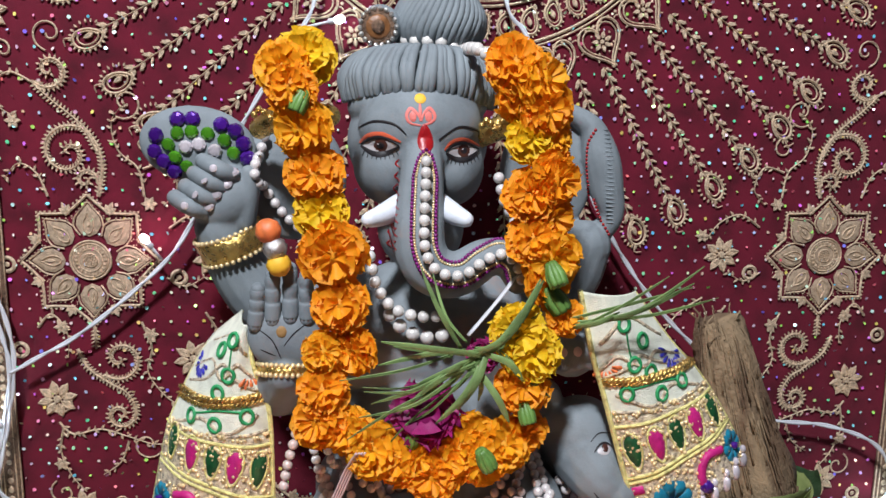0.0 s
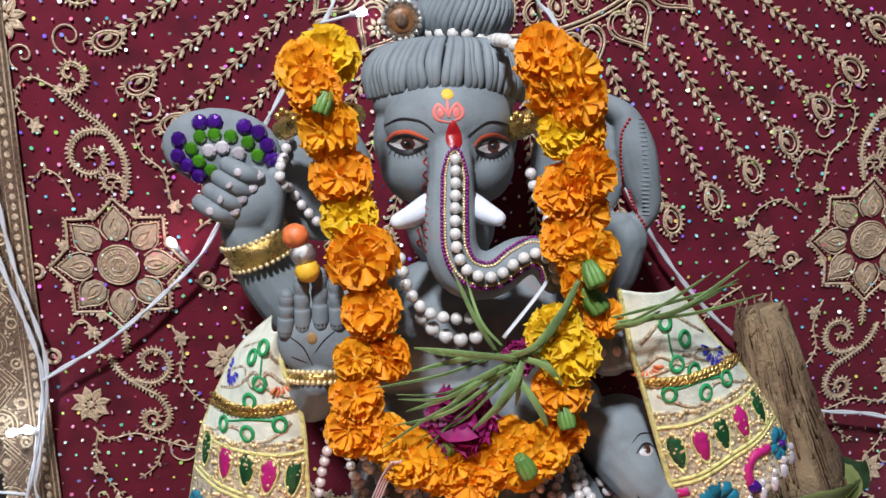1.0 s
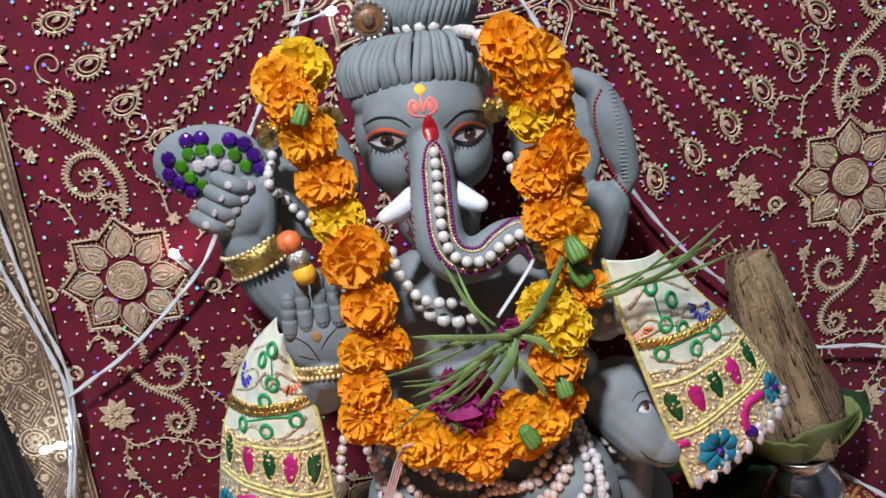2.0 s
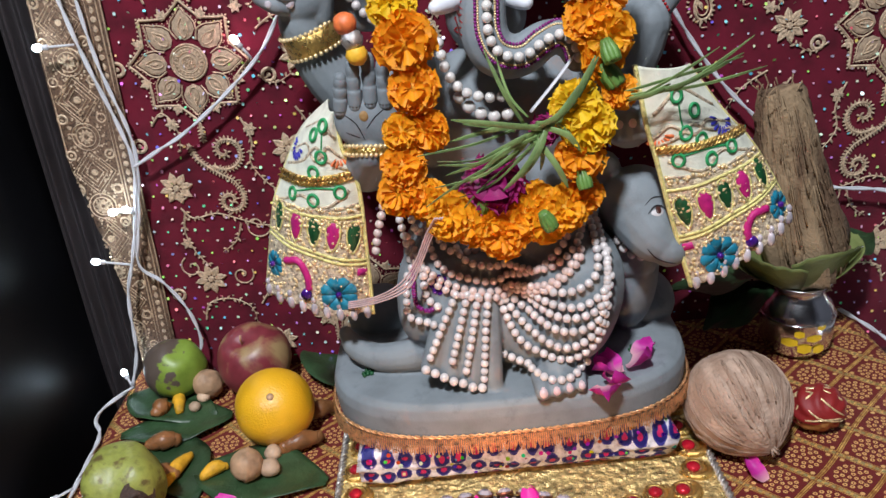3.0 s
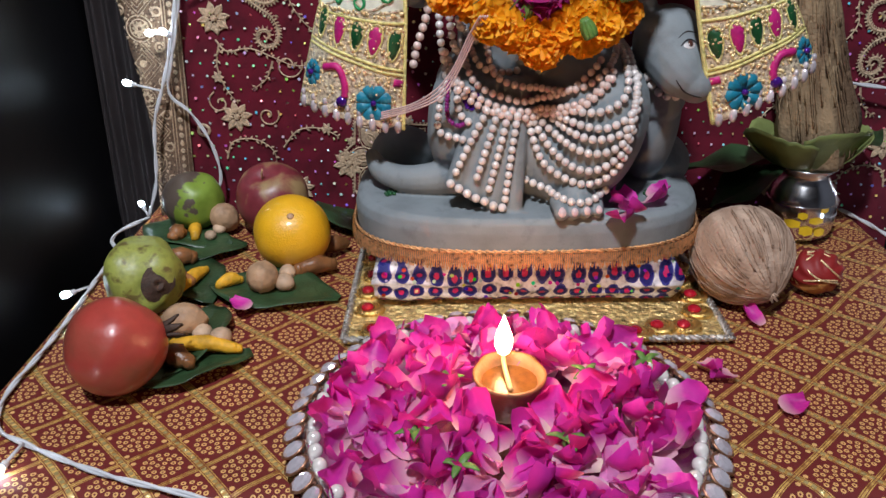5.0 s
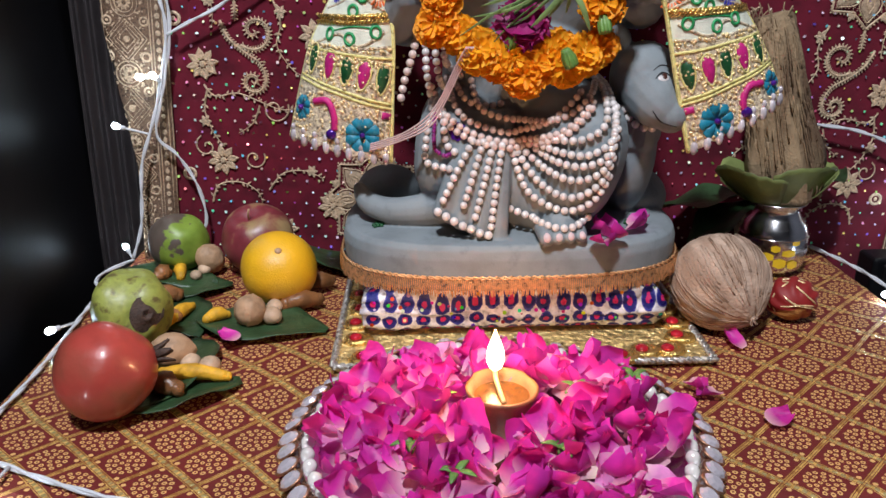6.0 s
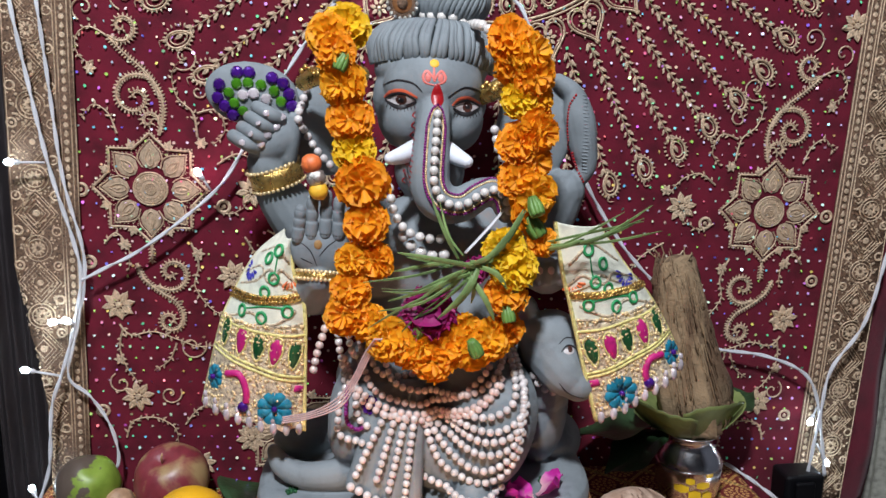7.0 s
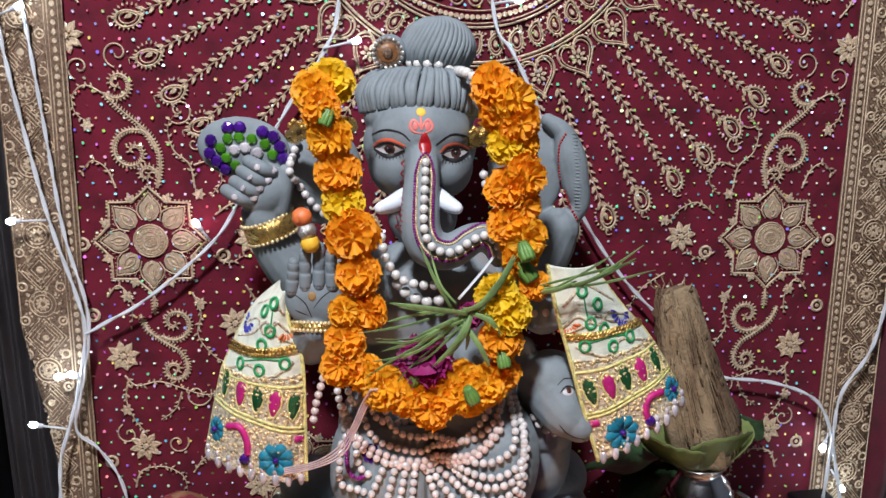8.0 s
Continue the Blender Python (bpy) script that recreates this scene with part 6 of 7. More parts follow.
M["sticker"] = mat("yellow_sticker", (0.78, 0.5, 0.02), 0.4, vary=0.15)
M["sticker_lilac"] = mat("lilac_sticker", (0.5, 0.32, 0.55), 0.4, vary=0.15)
for a0, z0, wa, hz, mk in ((-2.15, 0.03, 0.22, 0.006, "sticker"), (-1.9, 0.042, 0.13, 0.005, "sticker"), (-1.75, 0.022, 0.18, 0.007, "sticker"), (-1.5, 0.036, 0.2, 0.005, "sticker"), (-1.35, 0.02, 0.16, 0.006, "sticker"),
                          (-1.3, 0.05, 0.12, 0.004, "sticker"), (-1.7, 0.071, 0.35, 0.006, "sticker_lilac"), (-1.25, 0.068, 0.14, 0.006, "sticker")):
    bm = bmesh.new()
    rr = 0.0447 if z0 < 0.06 else 0.0385
    g = [[bm.verts.new(((rr - max(0, z0 + hz * s - 0.055) * (0.55 if z0 > 0.06 else 0)) * math.cos(a0 + wa * u), (rr - max(0, z0 + hz * s - 0.055) * (0.55 if z0 > 0.06 else 0)) * math.sin(a0 + wa * u), z0 + hz * s * (1 - 0.4 * abs(u)))) for u in (-1, -0.5, 0, 0.5, 1)] for s in (-1, 0, 1)]
    for j in range(2):
        for i in range(4):
            bm.faces.new((g[j][i], g[j][i + 1], g[j + 1][i + 1], g[j + 1][i]))
    part("sticker", bm, M[mk], pot)

def bowl_leaf(a0, a1, r0, r1, z1, material, seed):
    """One broad leaf wrapped round the pot's mouth: a curved sheet from the neck to a pointed rim."""
    verts, faces, nu, nv = [], [], 14, 8
    for j in range(nv + 1):
        v = j / nv
        for i in range(nu + 1):
            u = i / nu
            a = a0 + (a1 - a0) * u
            top = z1 * (0.72 + 0.28 * math.sin(math.pi * u)) + 0.004 * math.sin(7 * u + seed)
            r = r0 + (r1 - r0) * (v ** 0.7) + 0.0025 * math.sin(3 * u + 2 * v + seed) * v
            verts.append((r * math.cos(a), 0.72 * r * math.sin(a), top * v + 0.0012 * math.cos(u * 40) * v))
    for j in range(nv):
        for i in range(nu):
            q = j * (nu + 1) + i
            faces.append((q, q + 1, q + nu + 2, q + nu + 1))
    ob = part("leaf", pydata("leaf", verts, faces, material), None, cup)
    so = ob.modifiers.new("thick", "SOLIDIFY")
    so.thickness = 0.0008


cup = thing("leaf_cup", (PX - 0.004, PY, 0.094), "bowl of broad pale green leaves folded round the pot's mouth", "leaf cup")
for k, (a0, a1, r0, r1, z1) in enumerate(((2.9, 4.55, 0.03, 0.082, 0.056), (4.3, 5.9, 0.029, 0.074, 0.062), (5.5, 7.0, 0.031, 0.078, 0.05), (0.3, 1.9, 0.03, 0.07, 0.055), (1.6, 3.1, 0.031, 0.076, 0.05))):
    bowl_leaf(a0, a1, r0, r1, z1, M["pale_leaf"], k)
for k, (x, y, z, yaw, pt, ln) in enumerate(((-0.032, 0.0, 0.0, 98, -30, 0.1), (-0.03, 0.02, 0.006, 78, -12, 0.12), (0.03, 0.02, 0.01, -70, 14, 0.09))):
    ob = part("leaf", leaf_mesh(ln, 0.05, M["leaf"], 0.2, 0.005, k + 20), None, cup)
    ob.matrix_local = Matrix.Translation((x, y, z)) @ Euler((0, 0, radians(yaw))).to_matrix().to_4x4() @ Euler((radians(pt), 0, 0)).to_matrix().to_4x4()

husk = thing("husked_coconut", (0.505, 0.835, 0.1), "tall fibrous coconut husk standing in the leaf cup", "coconut husk")
bm = bmesh.new()
core = smooth_path([(0.515, 0.838, 0.1), (0.508, 0.838, 0.14), (0.496, 0.84, 0.19), (0.483, 0.842, 0.25), (0.472, 0.845, 0.31), (0.466, 0.847, 0.335)], 6)
rad = [r.x for r in smooth_path([(r, 0, 0) for r in (0.04, 0.046, 0.042, 0.034, 0.028, 0.02)], 6)]
tube(bm, [local(husk, p) for p in core], rad, 40)
for v in bm.verts:
    a = math.atan2(v.co.y, v.co.x + 0.25 * v.co.z)
    k = 0.009 * noise.noise(Vector((math.cos(a) * 5, math.sin(a) * 5, v.co.z * 6))) + 0.005 * noise.noise(Vector((math.cos(a) * 14, math.sin(a) * 14, v.co.z * 10)))
    v.co.x += k * math.cos(a) * 1.5
    v.co.y += k * math.sin(a) * 1.5
part("husk", bm, M["husk"], husk)
bm = bmesh.new()
rc = random.Random(8)
for i in range(300):
    a = rc.uniform(0, 6.283)
    s = rc.randrange(0, len(core) - 9)
    run = rc.randrange(6, 14)
    pts = []
    for k in range(s, min(len(core), s + run)):
        rr = rad[k] * rc.uniform(0.99, 1.07)
        pts.append(local(husk, core[k] + Vector((rr * math.cos(a), rr * math.sin(a), 0))))
    if s + run >= len(core):
        pts.append(pts[-1] + Vector((rc.uniform(-0.008, 0.008), rc.uniform(-0.006, 0.006), rc.uniform(0.004, 0.016))))
    tube(bm, pts, rc.uniform(0.0005, 0.0013), 4)
part("fibres", bm, M["husk"], husk)["kind"] = "stuff"

# ---- marigold garland ----


def marigold_mesh(name, material, seed, fluffy=1.0, count=112, wide=0.28):
    """A double flower that faces +z, of radius about 1: a dome of small ruffled petals."""
    rnd = random.Random(seed)
    verts, faces = [], []
    for k in range(count):
        f = (k + 0.5) / count
        polar = 1.95 * f ** 0.55 + rnd.uniform(-0.08, 0.08)
        a = k * 2.39996 + rnd.uniform(-0.15, 0.15)
        d = Vector((math.sin(polar) * math.cos(a), math.sin(polar) * math.sin(a), math.cos(polar) * 0.8 * fluffy))
        out = Vector((math.cos(a), math.sin(a), 0.0))
        side = Vector((-math.sin(a), math.cos(a), 0.0))
        tang = (out - d * out.dot(d))
        tang = tang.normalized() if tang.length > 0.05 else out
        up = (d * 0.5 + tang * (0.3 + 0.75 * min(1.0, polar))).normalized()
        w = wide * rnd.uniform(0.8, 1.25) * (0.65 + 0.5 * math.sin(min(polar, 1.57)))
        twist = rnd.uniform(-0.5, 0.5)
        side = (side * math.cos(twist) + d.cross(side) * math.sin(twist)).normalized()
        bend = side.cross(up).normalized()
        long = rnd.uniform(0.36, 0.5)
        start = d * rnd.uniform(0.55, 0.64)
        base = len(verts)
        phase = rnd.uniform(0, 6.28)
        for j, v in enumerate((0.0, 0.55, 0.85, 1.0)):
            for i, u in enumerate((-1, -0.5, 0, 0.5, 1)):
                ruff = 0.045 * math.sin(u * 4.5 + phase) * v * v
                p = start + up * (long * v * (1 - 0.1 * u * u) + (0.05 * rnd.uniform(-1, 1) if j == 3 else 0)) + side * (w * u * (0.3 + 0.7 * v)) + bend * (ruff - 0.14 * v * v - 0.06 * u * u)
                verts.append(p)
        for j in range(3):
            for i in range(4):
                q = base + j * 5 + i
                faces.append((q, q + 1, q + 6, q + 5))
    base = len(verts)
    for j in range(7):
        for i in range(12):
            a, b = i * math.pi / 6, j * math.pi / 6
            verts.append(Vector((0.6 * math.sin(b) * math.cos(a), 0.6 * math.sin(b) * math.sin(a), 0.48 * math.cos(b))))
    for j in range(6):
        for i in range(12):
            faces.append((base + j * 12 + i, base + j * 12 + (i + 1) % 12, base + j * 12 + 12 + (i + 1) % 12, base + j * 12 + 12 + i))
    return pydata(name, verts, faces, material)


FLOWER = {k: [marigold_mesh("marigold", M["marigold_" + k], i + 10 * n) for i in range(3)] for n, k in enumerate(("orange", "amber", "yellow"))}
garland = thing("marigold_garland", (0.13, 0.63, 0.45), "garland of orange and yellow marigolds hung on the statue", "garland")
KIND = {"o": "orange", "a": "amber", "y": "yellow"}
rg = random.Random(11)


def blossoms(rows):
    for x, z, y, r, k in rows:
        ob = part("marigold", FLOWER[KIND[k]][rg.randrange(3)], None, garland)
        face = Vector((0.25 * (x - 0.13) / 0.1 + rg.uniform(-0.35, 0.35), -1, rg.uniform(-0.15, 0.35)))
        ob.matrix_local = Matrix.Translation(local(garland, (x, y, z))) @ face.to_track_quat("Z", "Y").to_matrix().to_4x4() @ Matrix.Rotation(rg.uniform(0, 6.28), 4, "Z") @ Matrix.Scale(r * 0.9, 4)


blossoms([(0.046, 0.620, 0.645, 0.025, "y"), (0.030, 0.613, 0.635, 0.023, "a"), (0.036, 0.598, 0.628, 0.022, "o"), (0.042, 0.568, 0.632, 0.025, "a"),
          (0.048, 0.533, 0.632, 0.024, "o"), (0.051, 0.505, 0.632, 0.023, "y"), (0.058, 0.474, 0.625, 0.029, "o"), (0.061, 0.434, 0.622, 0.024, "o"),
          (0.046, 0.399, 0.62, 0.018, "a"), (0.069, 0.397, 0.625, 0.022, "o"), (0.044, 0.368, 0.618, 0.022, "o"), (0.040, 0.344, 0.62, 0.025, "o")])
blossoms([(0.062, 0.334, 0.618, 0.022, "a"), (0.080, 0.319, 0.612, 0.025, "a"), (0.099, 0.308, 0.614, 0.022, "o"), (0.112, 0.312, 0.612, 0.022, "a"),
          (0.124, 0.294, 0.612, 0.024, "o"), (0.136, 0.304, 0.614, 0.023, "o"), (0.148, 0.313, 0.614, 0.022, "a"), (0.166, 0.304, 0.612, 0.024, "a"),
          (0.182, 0.314, 0.612, 0.024, "a"), (0.200, 0.322, 0.618, 0.021, "o"), (0.158, 0.322, 0.618, 0.02, "a")])
blossoms([(0.204, 0.608, 0.635, 0.026, "o"), (0.221, 0.595, 0.63, 0.025, "a"), (0.206, 0.585, 0.64, 0.022, "o"), (0.226, 0.574, 0.628, 0.023, "o"), (0.214, 0.552, 0.632, 0.021, "y"),
          (0.231, 0.552, 0.634, 0.018, "a"), (0.229, 0.521, 0.628, 0.026, "o"), (0.213, 0.509, 0.628, 0.024, "o"), (0.227, 0.492, 0.63, 0.022, "o"), (0.213, 0.475, 0.625, 0.023, "o"),
          (0.226, 0.461, 0.622, 0.025, "a"), (0.222, 0.442, 0.625, 0.023, "o"), (0.235, 0.413, 0.62, 0.017, "o"), (0.197, 0.405, 0.612, 0.025, "y"), (0.205, 0.389, 0.61, 0.026, "y"), (0.198, 0.361, 0.612, 0.024, "o")])
for x, z, y, r in ((0.225, 0.449, 0.602, 0.008), (0.228, 0.427, 0.614, 0.0095), (0.199, 0.342, 0.598, 0.007), (0.165, 0.312, 0.588, 0.0075), (0.041, 0.586, 0.618, 0.007), (0.11, 0.327, 0.605, 0.006)):
    bm = bmesh.new()
    for k in range(8):
        a = k * math.pi / 4
        tube(bm, smooth_path([(0.0015 * math.cos(a), 0.0015 * math.sin(a), r * 1.5), (r * 0.62 * math.cos(a), r * 0.62 * math.sin(a), r * 0.3), (r * 0.55 * math.cos(a), r * 0.55 * math.sin(a), -r * 0.8)], 3), r * 0.4, 6)
    ob = part("bud", bm, M["bud"], garland, "green flower bud")
    ob.location, ob.rotation_euler = local(garland, (x, y, z)), (rg.uniform(-0.5, 0.5), rg.uniform(-0.6, 0.6), 0)
bm = bmesh.new()
string = smooth_path([(0.05, 0.65, 0.625), (0.035, 0.645, 0.59), (0.048, 0.642, 0.53), (0.056, 0.64, 0.48), (0.06, 0.635, 0.42), (0.045, 0.632, 0.35), (0.08, 0.625, 0.317), (0.125, 0.62, 0.293), (0.175, 0.622, 0.308),
                      (0.2, 0.628, 0.36), (0.225, 0.635, 0.42), (0.22, 0.638, 0.48), (0.226, 0.642, 0.55), (0.21, 0.65, 0.61)], 5)
tube(bm, [local(garland, p) for p in string], 0.0016, 6)
part("string", bm, M["thread"], garland)

rose = tagged(new("rose", marigold_mesh("rose", M["rose_dark"], 77, 0.8, 34, 0.6)), "dark magenta rose tucked into the garland", "rose")
rose.matrix_world = Matrix.Translation((0.121, 0.614, 0.344)) @ Vector((0, -1, 0.55)).to_track_quat("Z", "Y").to_matrix().to_4x4() @ Matrix.Scale(0.025, 4)
rose2 = tagged(new("rose", marigold_mesh("rose", M["rose_dark"], 79, 0.8, 26, 0.6)), "small pink rose head half hidden in the garland", "rose")
rose2.matrix_world = Matrix.Translation((0.172, 0.635, 0.382)) @ Vector((0, -1, 0.2)).to_track_quat("Z", "Y").to_matrix().to_4x4() @ Matrix.Scale(0.013, 4)


def blade(pts, width):
    path = smooth_path(pts, 6)
    verts, faces = [], []
    for i, p in enumerate(path):
        d = (path[min(i + 1, len(path) - 1)] - path[max(i - 1, 0)]).normalized()
        side = d.cross(Vector((0, 1, 0.2))).normalized()
        w = width * (0.45 + 0.55 * math.sin(math.pi * min(1, 0.15 + 0.85 * i / len(path)))) * (1 - 0.8 * max(0, i / len(path) - 0.7) / 0.3)
        verts += [p - side * w, p + Vector((0, 0.0012, 0)), p + side * w]
    for i in range(len(path) - 1):
        a = 3 * i
        faces += [(a, a + 1, a + 4, a + 3), (a + 1, a + 2, a + 5, a + 4)]
    ob = part("blade", pydata("blade", verts, faces, M["grass"]), None, tuft)
    so = ob.modifiers.new("thick", "SOLIDIFY")
    so.thickness = 0.0005


tuft = thing("grass_tuft", (0.155, 0.6, 0.39), "tuft of green sacred grass tucked behind the yellow marigold", "grass")
G = lambda x, z, y=0.6: local(tuft, (x, y, z))
for row in (
        ((0.172, 0.392), (0.135, 0.402), (0.09, 0.41), 0.004), ((0.165, 0.39), (0.19, 0.415), (0.212, 0.45), 0.0062), ((0.168, 0.39), (0.15, 0.365), (0.128, 0.342), 0.0048),
        ((0.16, 0.385), (0.175, 0.362), (0.185, 0.338), 0.0042), ((0.165, 0.395), (0.12, 0.375), (0.08, 0.362), 0.0028), ((0.16, 0.39), (0.115, 0.362), (0.07, 0.352), 0.0022),
        ((0.15, 0.4), (0.135, 0.43), (0.122, 0.465), 0.0026), ((0.165, 0.395), (0.185, 0.388), (0.197, 0.37), 0.0044), ((0.155, 0.39), (0.14, 0.386), (0.11, 0.372), 0.0048),
        ((0.162, 0.387), (0.13, 0.378), (0.1, 0.352), 0.003), ((0.15, 0.382), (0.11, 0.372), (0.075, 0.372), 0.0018), ((0.155, 0.395), (0.178, 0.405), (0.2, 0.43), 0.0045),
        ((0.17, 0.395), (0.16, 0.375), (0.145, 0.352), 0.004), ((0.145, 0.375), (0.1, 0.36), (0.06, 0.335), 0.0018)):
    blade([G(*row[0]), G(*row[1], 0.592), G(*row[2], 0.598)], min(row[3] * 0.72, 0.0028))
    q = rg.uniform(-0.012, 0.012)
    blade([G(row[0][0] + q, row[0][1] + 0.004), G(row[1][0] + q, row[1][1] - q, 0.6), G(row[2][0] + 2 * q, row[2][1] - 1.5 * q, 0.606)], row[3] * 0.5)
for dx, z0, z1, z2, w in ((0.0, 0.408, 0.418, 0.437, 0.0022), (0.004, 0.404, 0.42, 0.45, 0.0018), (0.0, 0.412, 0.426, 0.434, 0.0016), (-0.03, 0.406, 0.412, 0.418, 0.0026), (0.01, 0.41, 0.415, 0.424, 0.0015), (-0.01, 0.401, 0.424, 0.444, 0.0014)):
    blade([G(0.235, z0, 0.615), G(0.285 + dx, z1, 0.6), G(0.335 + dx * 2, z2, 0.605)], w)

# ---- shawls ----


def sheet_fn(left, right, yl, ym, yr, yfall=0.0):
    """A hanging cloth between two edges: place(u, v), u across and v down, both from 0 to 1."""
    L = smooth_path([(x, 0, z) for x, z in left], 10)
    R = smooth_path([(x, 0, z) for x, z in right], 10)

    def pick(path, v):
        f = v * (len(path) - 1)
        i = min(int(f), len(path) - 2)
        return path[i].lerp(path[i + 1], f - i)

    def place(u, v, lift=0.0):
        a, b = pick(L, v), pick(R, v)
        p = a.lerp(b, u)
        y = yl * (1 - u) ** 2 + 2 * ym * u * (1 - u) + yr * u * u + yfall * v
        y += 0.0022 * math.sin(u * 11 + v * 3) * v
        return Vector((p.x, y - lift, p.z))
    return place


def normal_frame(place, u, v):
    e = 0.02
    du = (place(min(1, u + e), v) - place(max(0, u - e), v)).normalized()
    dv = (place(u, max(0, v - e)) - place(u, min(1, v + e))).normalized()
    n = du.cross(dv).normalized()
    if n.y > 0:
        n = -n
    dv = n.cross(du).normalized()
    if dv.z < 0:
        dv = -dv
    return place(u, v), du, dv, n


def shawl(label, place, mirror, at):
    root = thing("shawl", at, label, "shawl", "shawls")
    nu, nv = 26, 40
    for name, v0, v1, mk in (("cloth", 0.0, 0.6, "cream"), ("lace_hem", 0.592, 1.0, "gold_lace")):
        verts, faces = [], []
        for j in range(nv + 1):
            for i in range(nu + 1):
                u, v = i / nu, v0 + (v1 - v0) * j / nv
                scal = (0.03 * abs(math.sin(u * math.pi * 5.5)) - 0.03 if v > 0.95 else 0)
                verts.append(local(root, place(u, v + scal, 0.0012 if mk == "gold_lace" else 0)))
        for j in range(nv):
            for i in range(nu):
                a = j * (nu + 1) + i
                faces.append((a, a + 1, a + nu + 2, a + nu + 1))
        ob = part(name, pydata(name, verts, faces, M[mk]), None, root, "cream brocade" if name == "cloth" else "gold lace")
        so = ob.modifiers.new("thick", "SOLIDIFY")
        so.thickness = 0.0016

    def prism(name, u, v, outline, mk, h=0.0022, lift=0.0016):
        p, du, dv, n = normal_frame(place, u, v)
        bm = bmesh.new()
        c = local(root, p + n * lift)
        lo = [bm.verts.new(c + du * a + dv * b) for a, b in outline]
        hi = [bm.verts.new(c + du * a * 0.82 + dv * b * 0.82 + n * h) for a, b in outline]
        k = len(outline)
        for i in range(k):
            bm.faces.new((lo[i], lo[(i + 1) % k], hi[(i + 1) % k], hi[i]))
        bm.faces.new(hi)
        return part(name, bm, M[mk], root)

    def ringlet(u, v, r, w, mk):
        p, du, dv, n = normal_frame(place, u, v)
        c = local(root, p + n * 0.002)
        bm = bmesh.new()
        tube(bm, [c + du * r * math.cos(a) + dv * r * 1.15 * math.sin(a) for a in [2 * math.pi * i / 18 for i in range(18)]], w, 6, True)
        part("embroidered_ring", bm, M[mk], root)

    def run(name, pts, r, mk, lift=0.002, n=6):
        bm = bmesh.new()
        path = smooth_path([(u, v, 0) for u, v in pts], n)
        tube(bm, [local(root, place(min(1, max(0, q.x)), min(1, max(0, q.y)), lift)) for q in path], r, 6)
        return part(name, bm, M[mk], root)

    almond = lambda r, k: [(r * math.sin(a) * (0.75 + 0.25 * math.cos(a)), k * r * math.cos(a)) for a in [2 * math.pi * i / 16 for i in range(16)]]
    petal = lambda ang, r0, r1, w: [(math.sin(ang) * (r0 + (r1 - r0) * t) + math.cos(ang) * w * s, math.cos(ang) * (r0 + (r1 - r0) * t) - math.sin(ang) * w * s)
                                    for t, s in ((0, -0.3), (0.5, -0.9), (0.85, -1), (1, 0), (0.85, 1), (0.5, 0.9), (0, 0.3))]
    M_ = lambda u: 1 - u if mirror else u
    # ribbon along the long free edge, and a thinner one along the other
    for u, r in ((1.0, 0.0042), (0.0, 0.0022)):
        bm = bmesh.new()
        pts = [local(root, place(M_(u), v / 40, 0.0015)) for v in range(41)]
        tube(bm, pts, r, 8, flat=0.55)
        part("ribbon_edge", bm, M["gold_trim"], root, "shiny gold ribbon")
    for v, r in ((0.42, 0.0028), (0.445, 0.0016)):
        bm = bmesh.new()
        for s in (0, math.pi):
            pts = []
            for i in range(61):
                p, du, dv, n = normal_frame(place, i / 60, v)
                pts.append(local(root, p + n * 0.0025 + dv * 0.0016 * math.sin(i * 1.1 + s) + n * 0.001 * math.cos(i * 1.1 + s)))
            tube(bm, pts, r * 0.7, 5)
        part("braid", bm, M["gold"], root, "twisted gold braid")
    for v in (0.62, 0.79, 0.805):
        run("bead_line", [(i / 20, v) for i in range(21)], 0.0016, "gold_trim", 0.003, 2)
    for i in range(5):
        u = 0.12 + 0.19 * i
        mk = ("green_patch", "pink_patch")[i % 2]
        o = prism("stone_patch", M_(u), 0.705, almond(0.0084, 1.75), mk, 0.0016, 0.0026)
        p, du, dv, n = normal_frame(place, M_(u), 0.705)
        bm = bmesh.new()
        c = local(root, p + n * 0.003)
        tube(bm, [c + du * a * 1.12 + dv * b * 1.1 for a, b in almond(0.0088, 1.75)], 0.0009, 5, True)
        part("wire_outline", bm, M["gold_trim"], root)
    for u0, v0, s in ((0.72, 0.9, 1.0), (0.1, 0.88, 0.75)):
        for k in range(8):
            prism("flower_petal", M_(u0), v0, petal(k * math.pi / 4 + 0.2, 0.0035, 0.0195 * s, 0.0058 * s), "teal_patch", 0.0016, 0.0026)
        prism("flower_centre", M_(u0), v0, [(0.0032 * math.cos(a), 0.0032 * math.sin(a)) for a in [2 * math.pi * i / 10 for i in range(10)]], "gem_purple", 0.004, 0.004)
    run("peacock_neck", [(M_(0.2), 0.85), (M_(0.33), 0.835), (M_(0.42), 0.87), (M_(0.44), 0.91)], 0.0042, "pink_patch", 0.003)
    prism("peacock_head", M_(0.43), 0.925, [(0.006 * math.cos(a), 0.006 * math.sin(a)) for a in [2 * math.pi * i / 12 for i in range(12)]], "gem_purple", 0.004, 0.004)
    prism("corner_patch", M_(0.93), 0.83, [(-0.006, -0.004), (0.006, -0.004), (0.006, 0.004), (-0.006, 0.004)], "pink_patch")
    for u, v in ((0.55, 0.13), (0.4, 0.2), (0.62, 0.31), (0.5, 0.39), (0.5, 0.53), (0.25, 0.5), (0.8, 0.5)):
        ringlet(M_(u), v, 0.0052, 0.0017, "green_thread")
    run("stem", [(M_(0.55), 0.16), (M_(0.6), 0.22), (M_(0.62), 0.28)], 0.0008, "green_thread")
    run("stem", [(M_(0.28), 0.48), (M_(0.5), 0.465), (M_(0.78), 0.48)], 0.001, "green_thread")
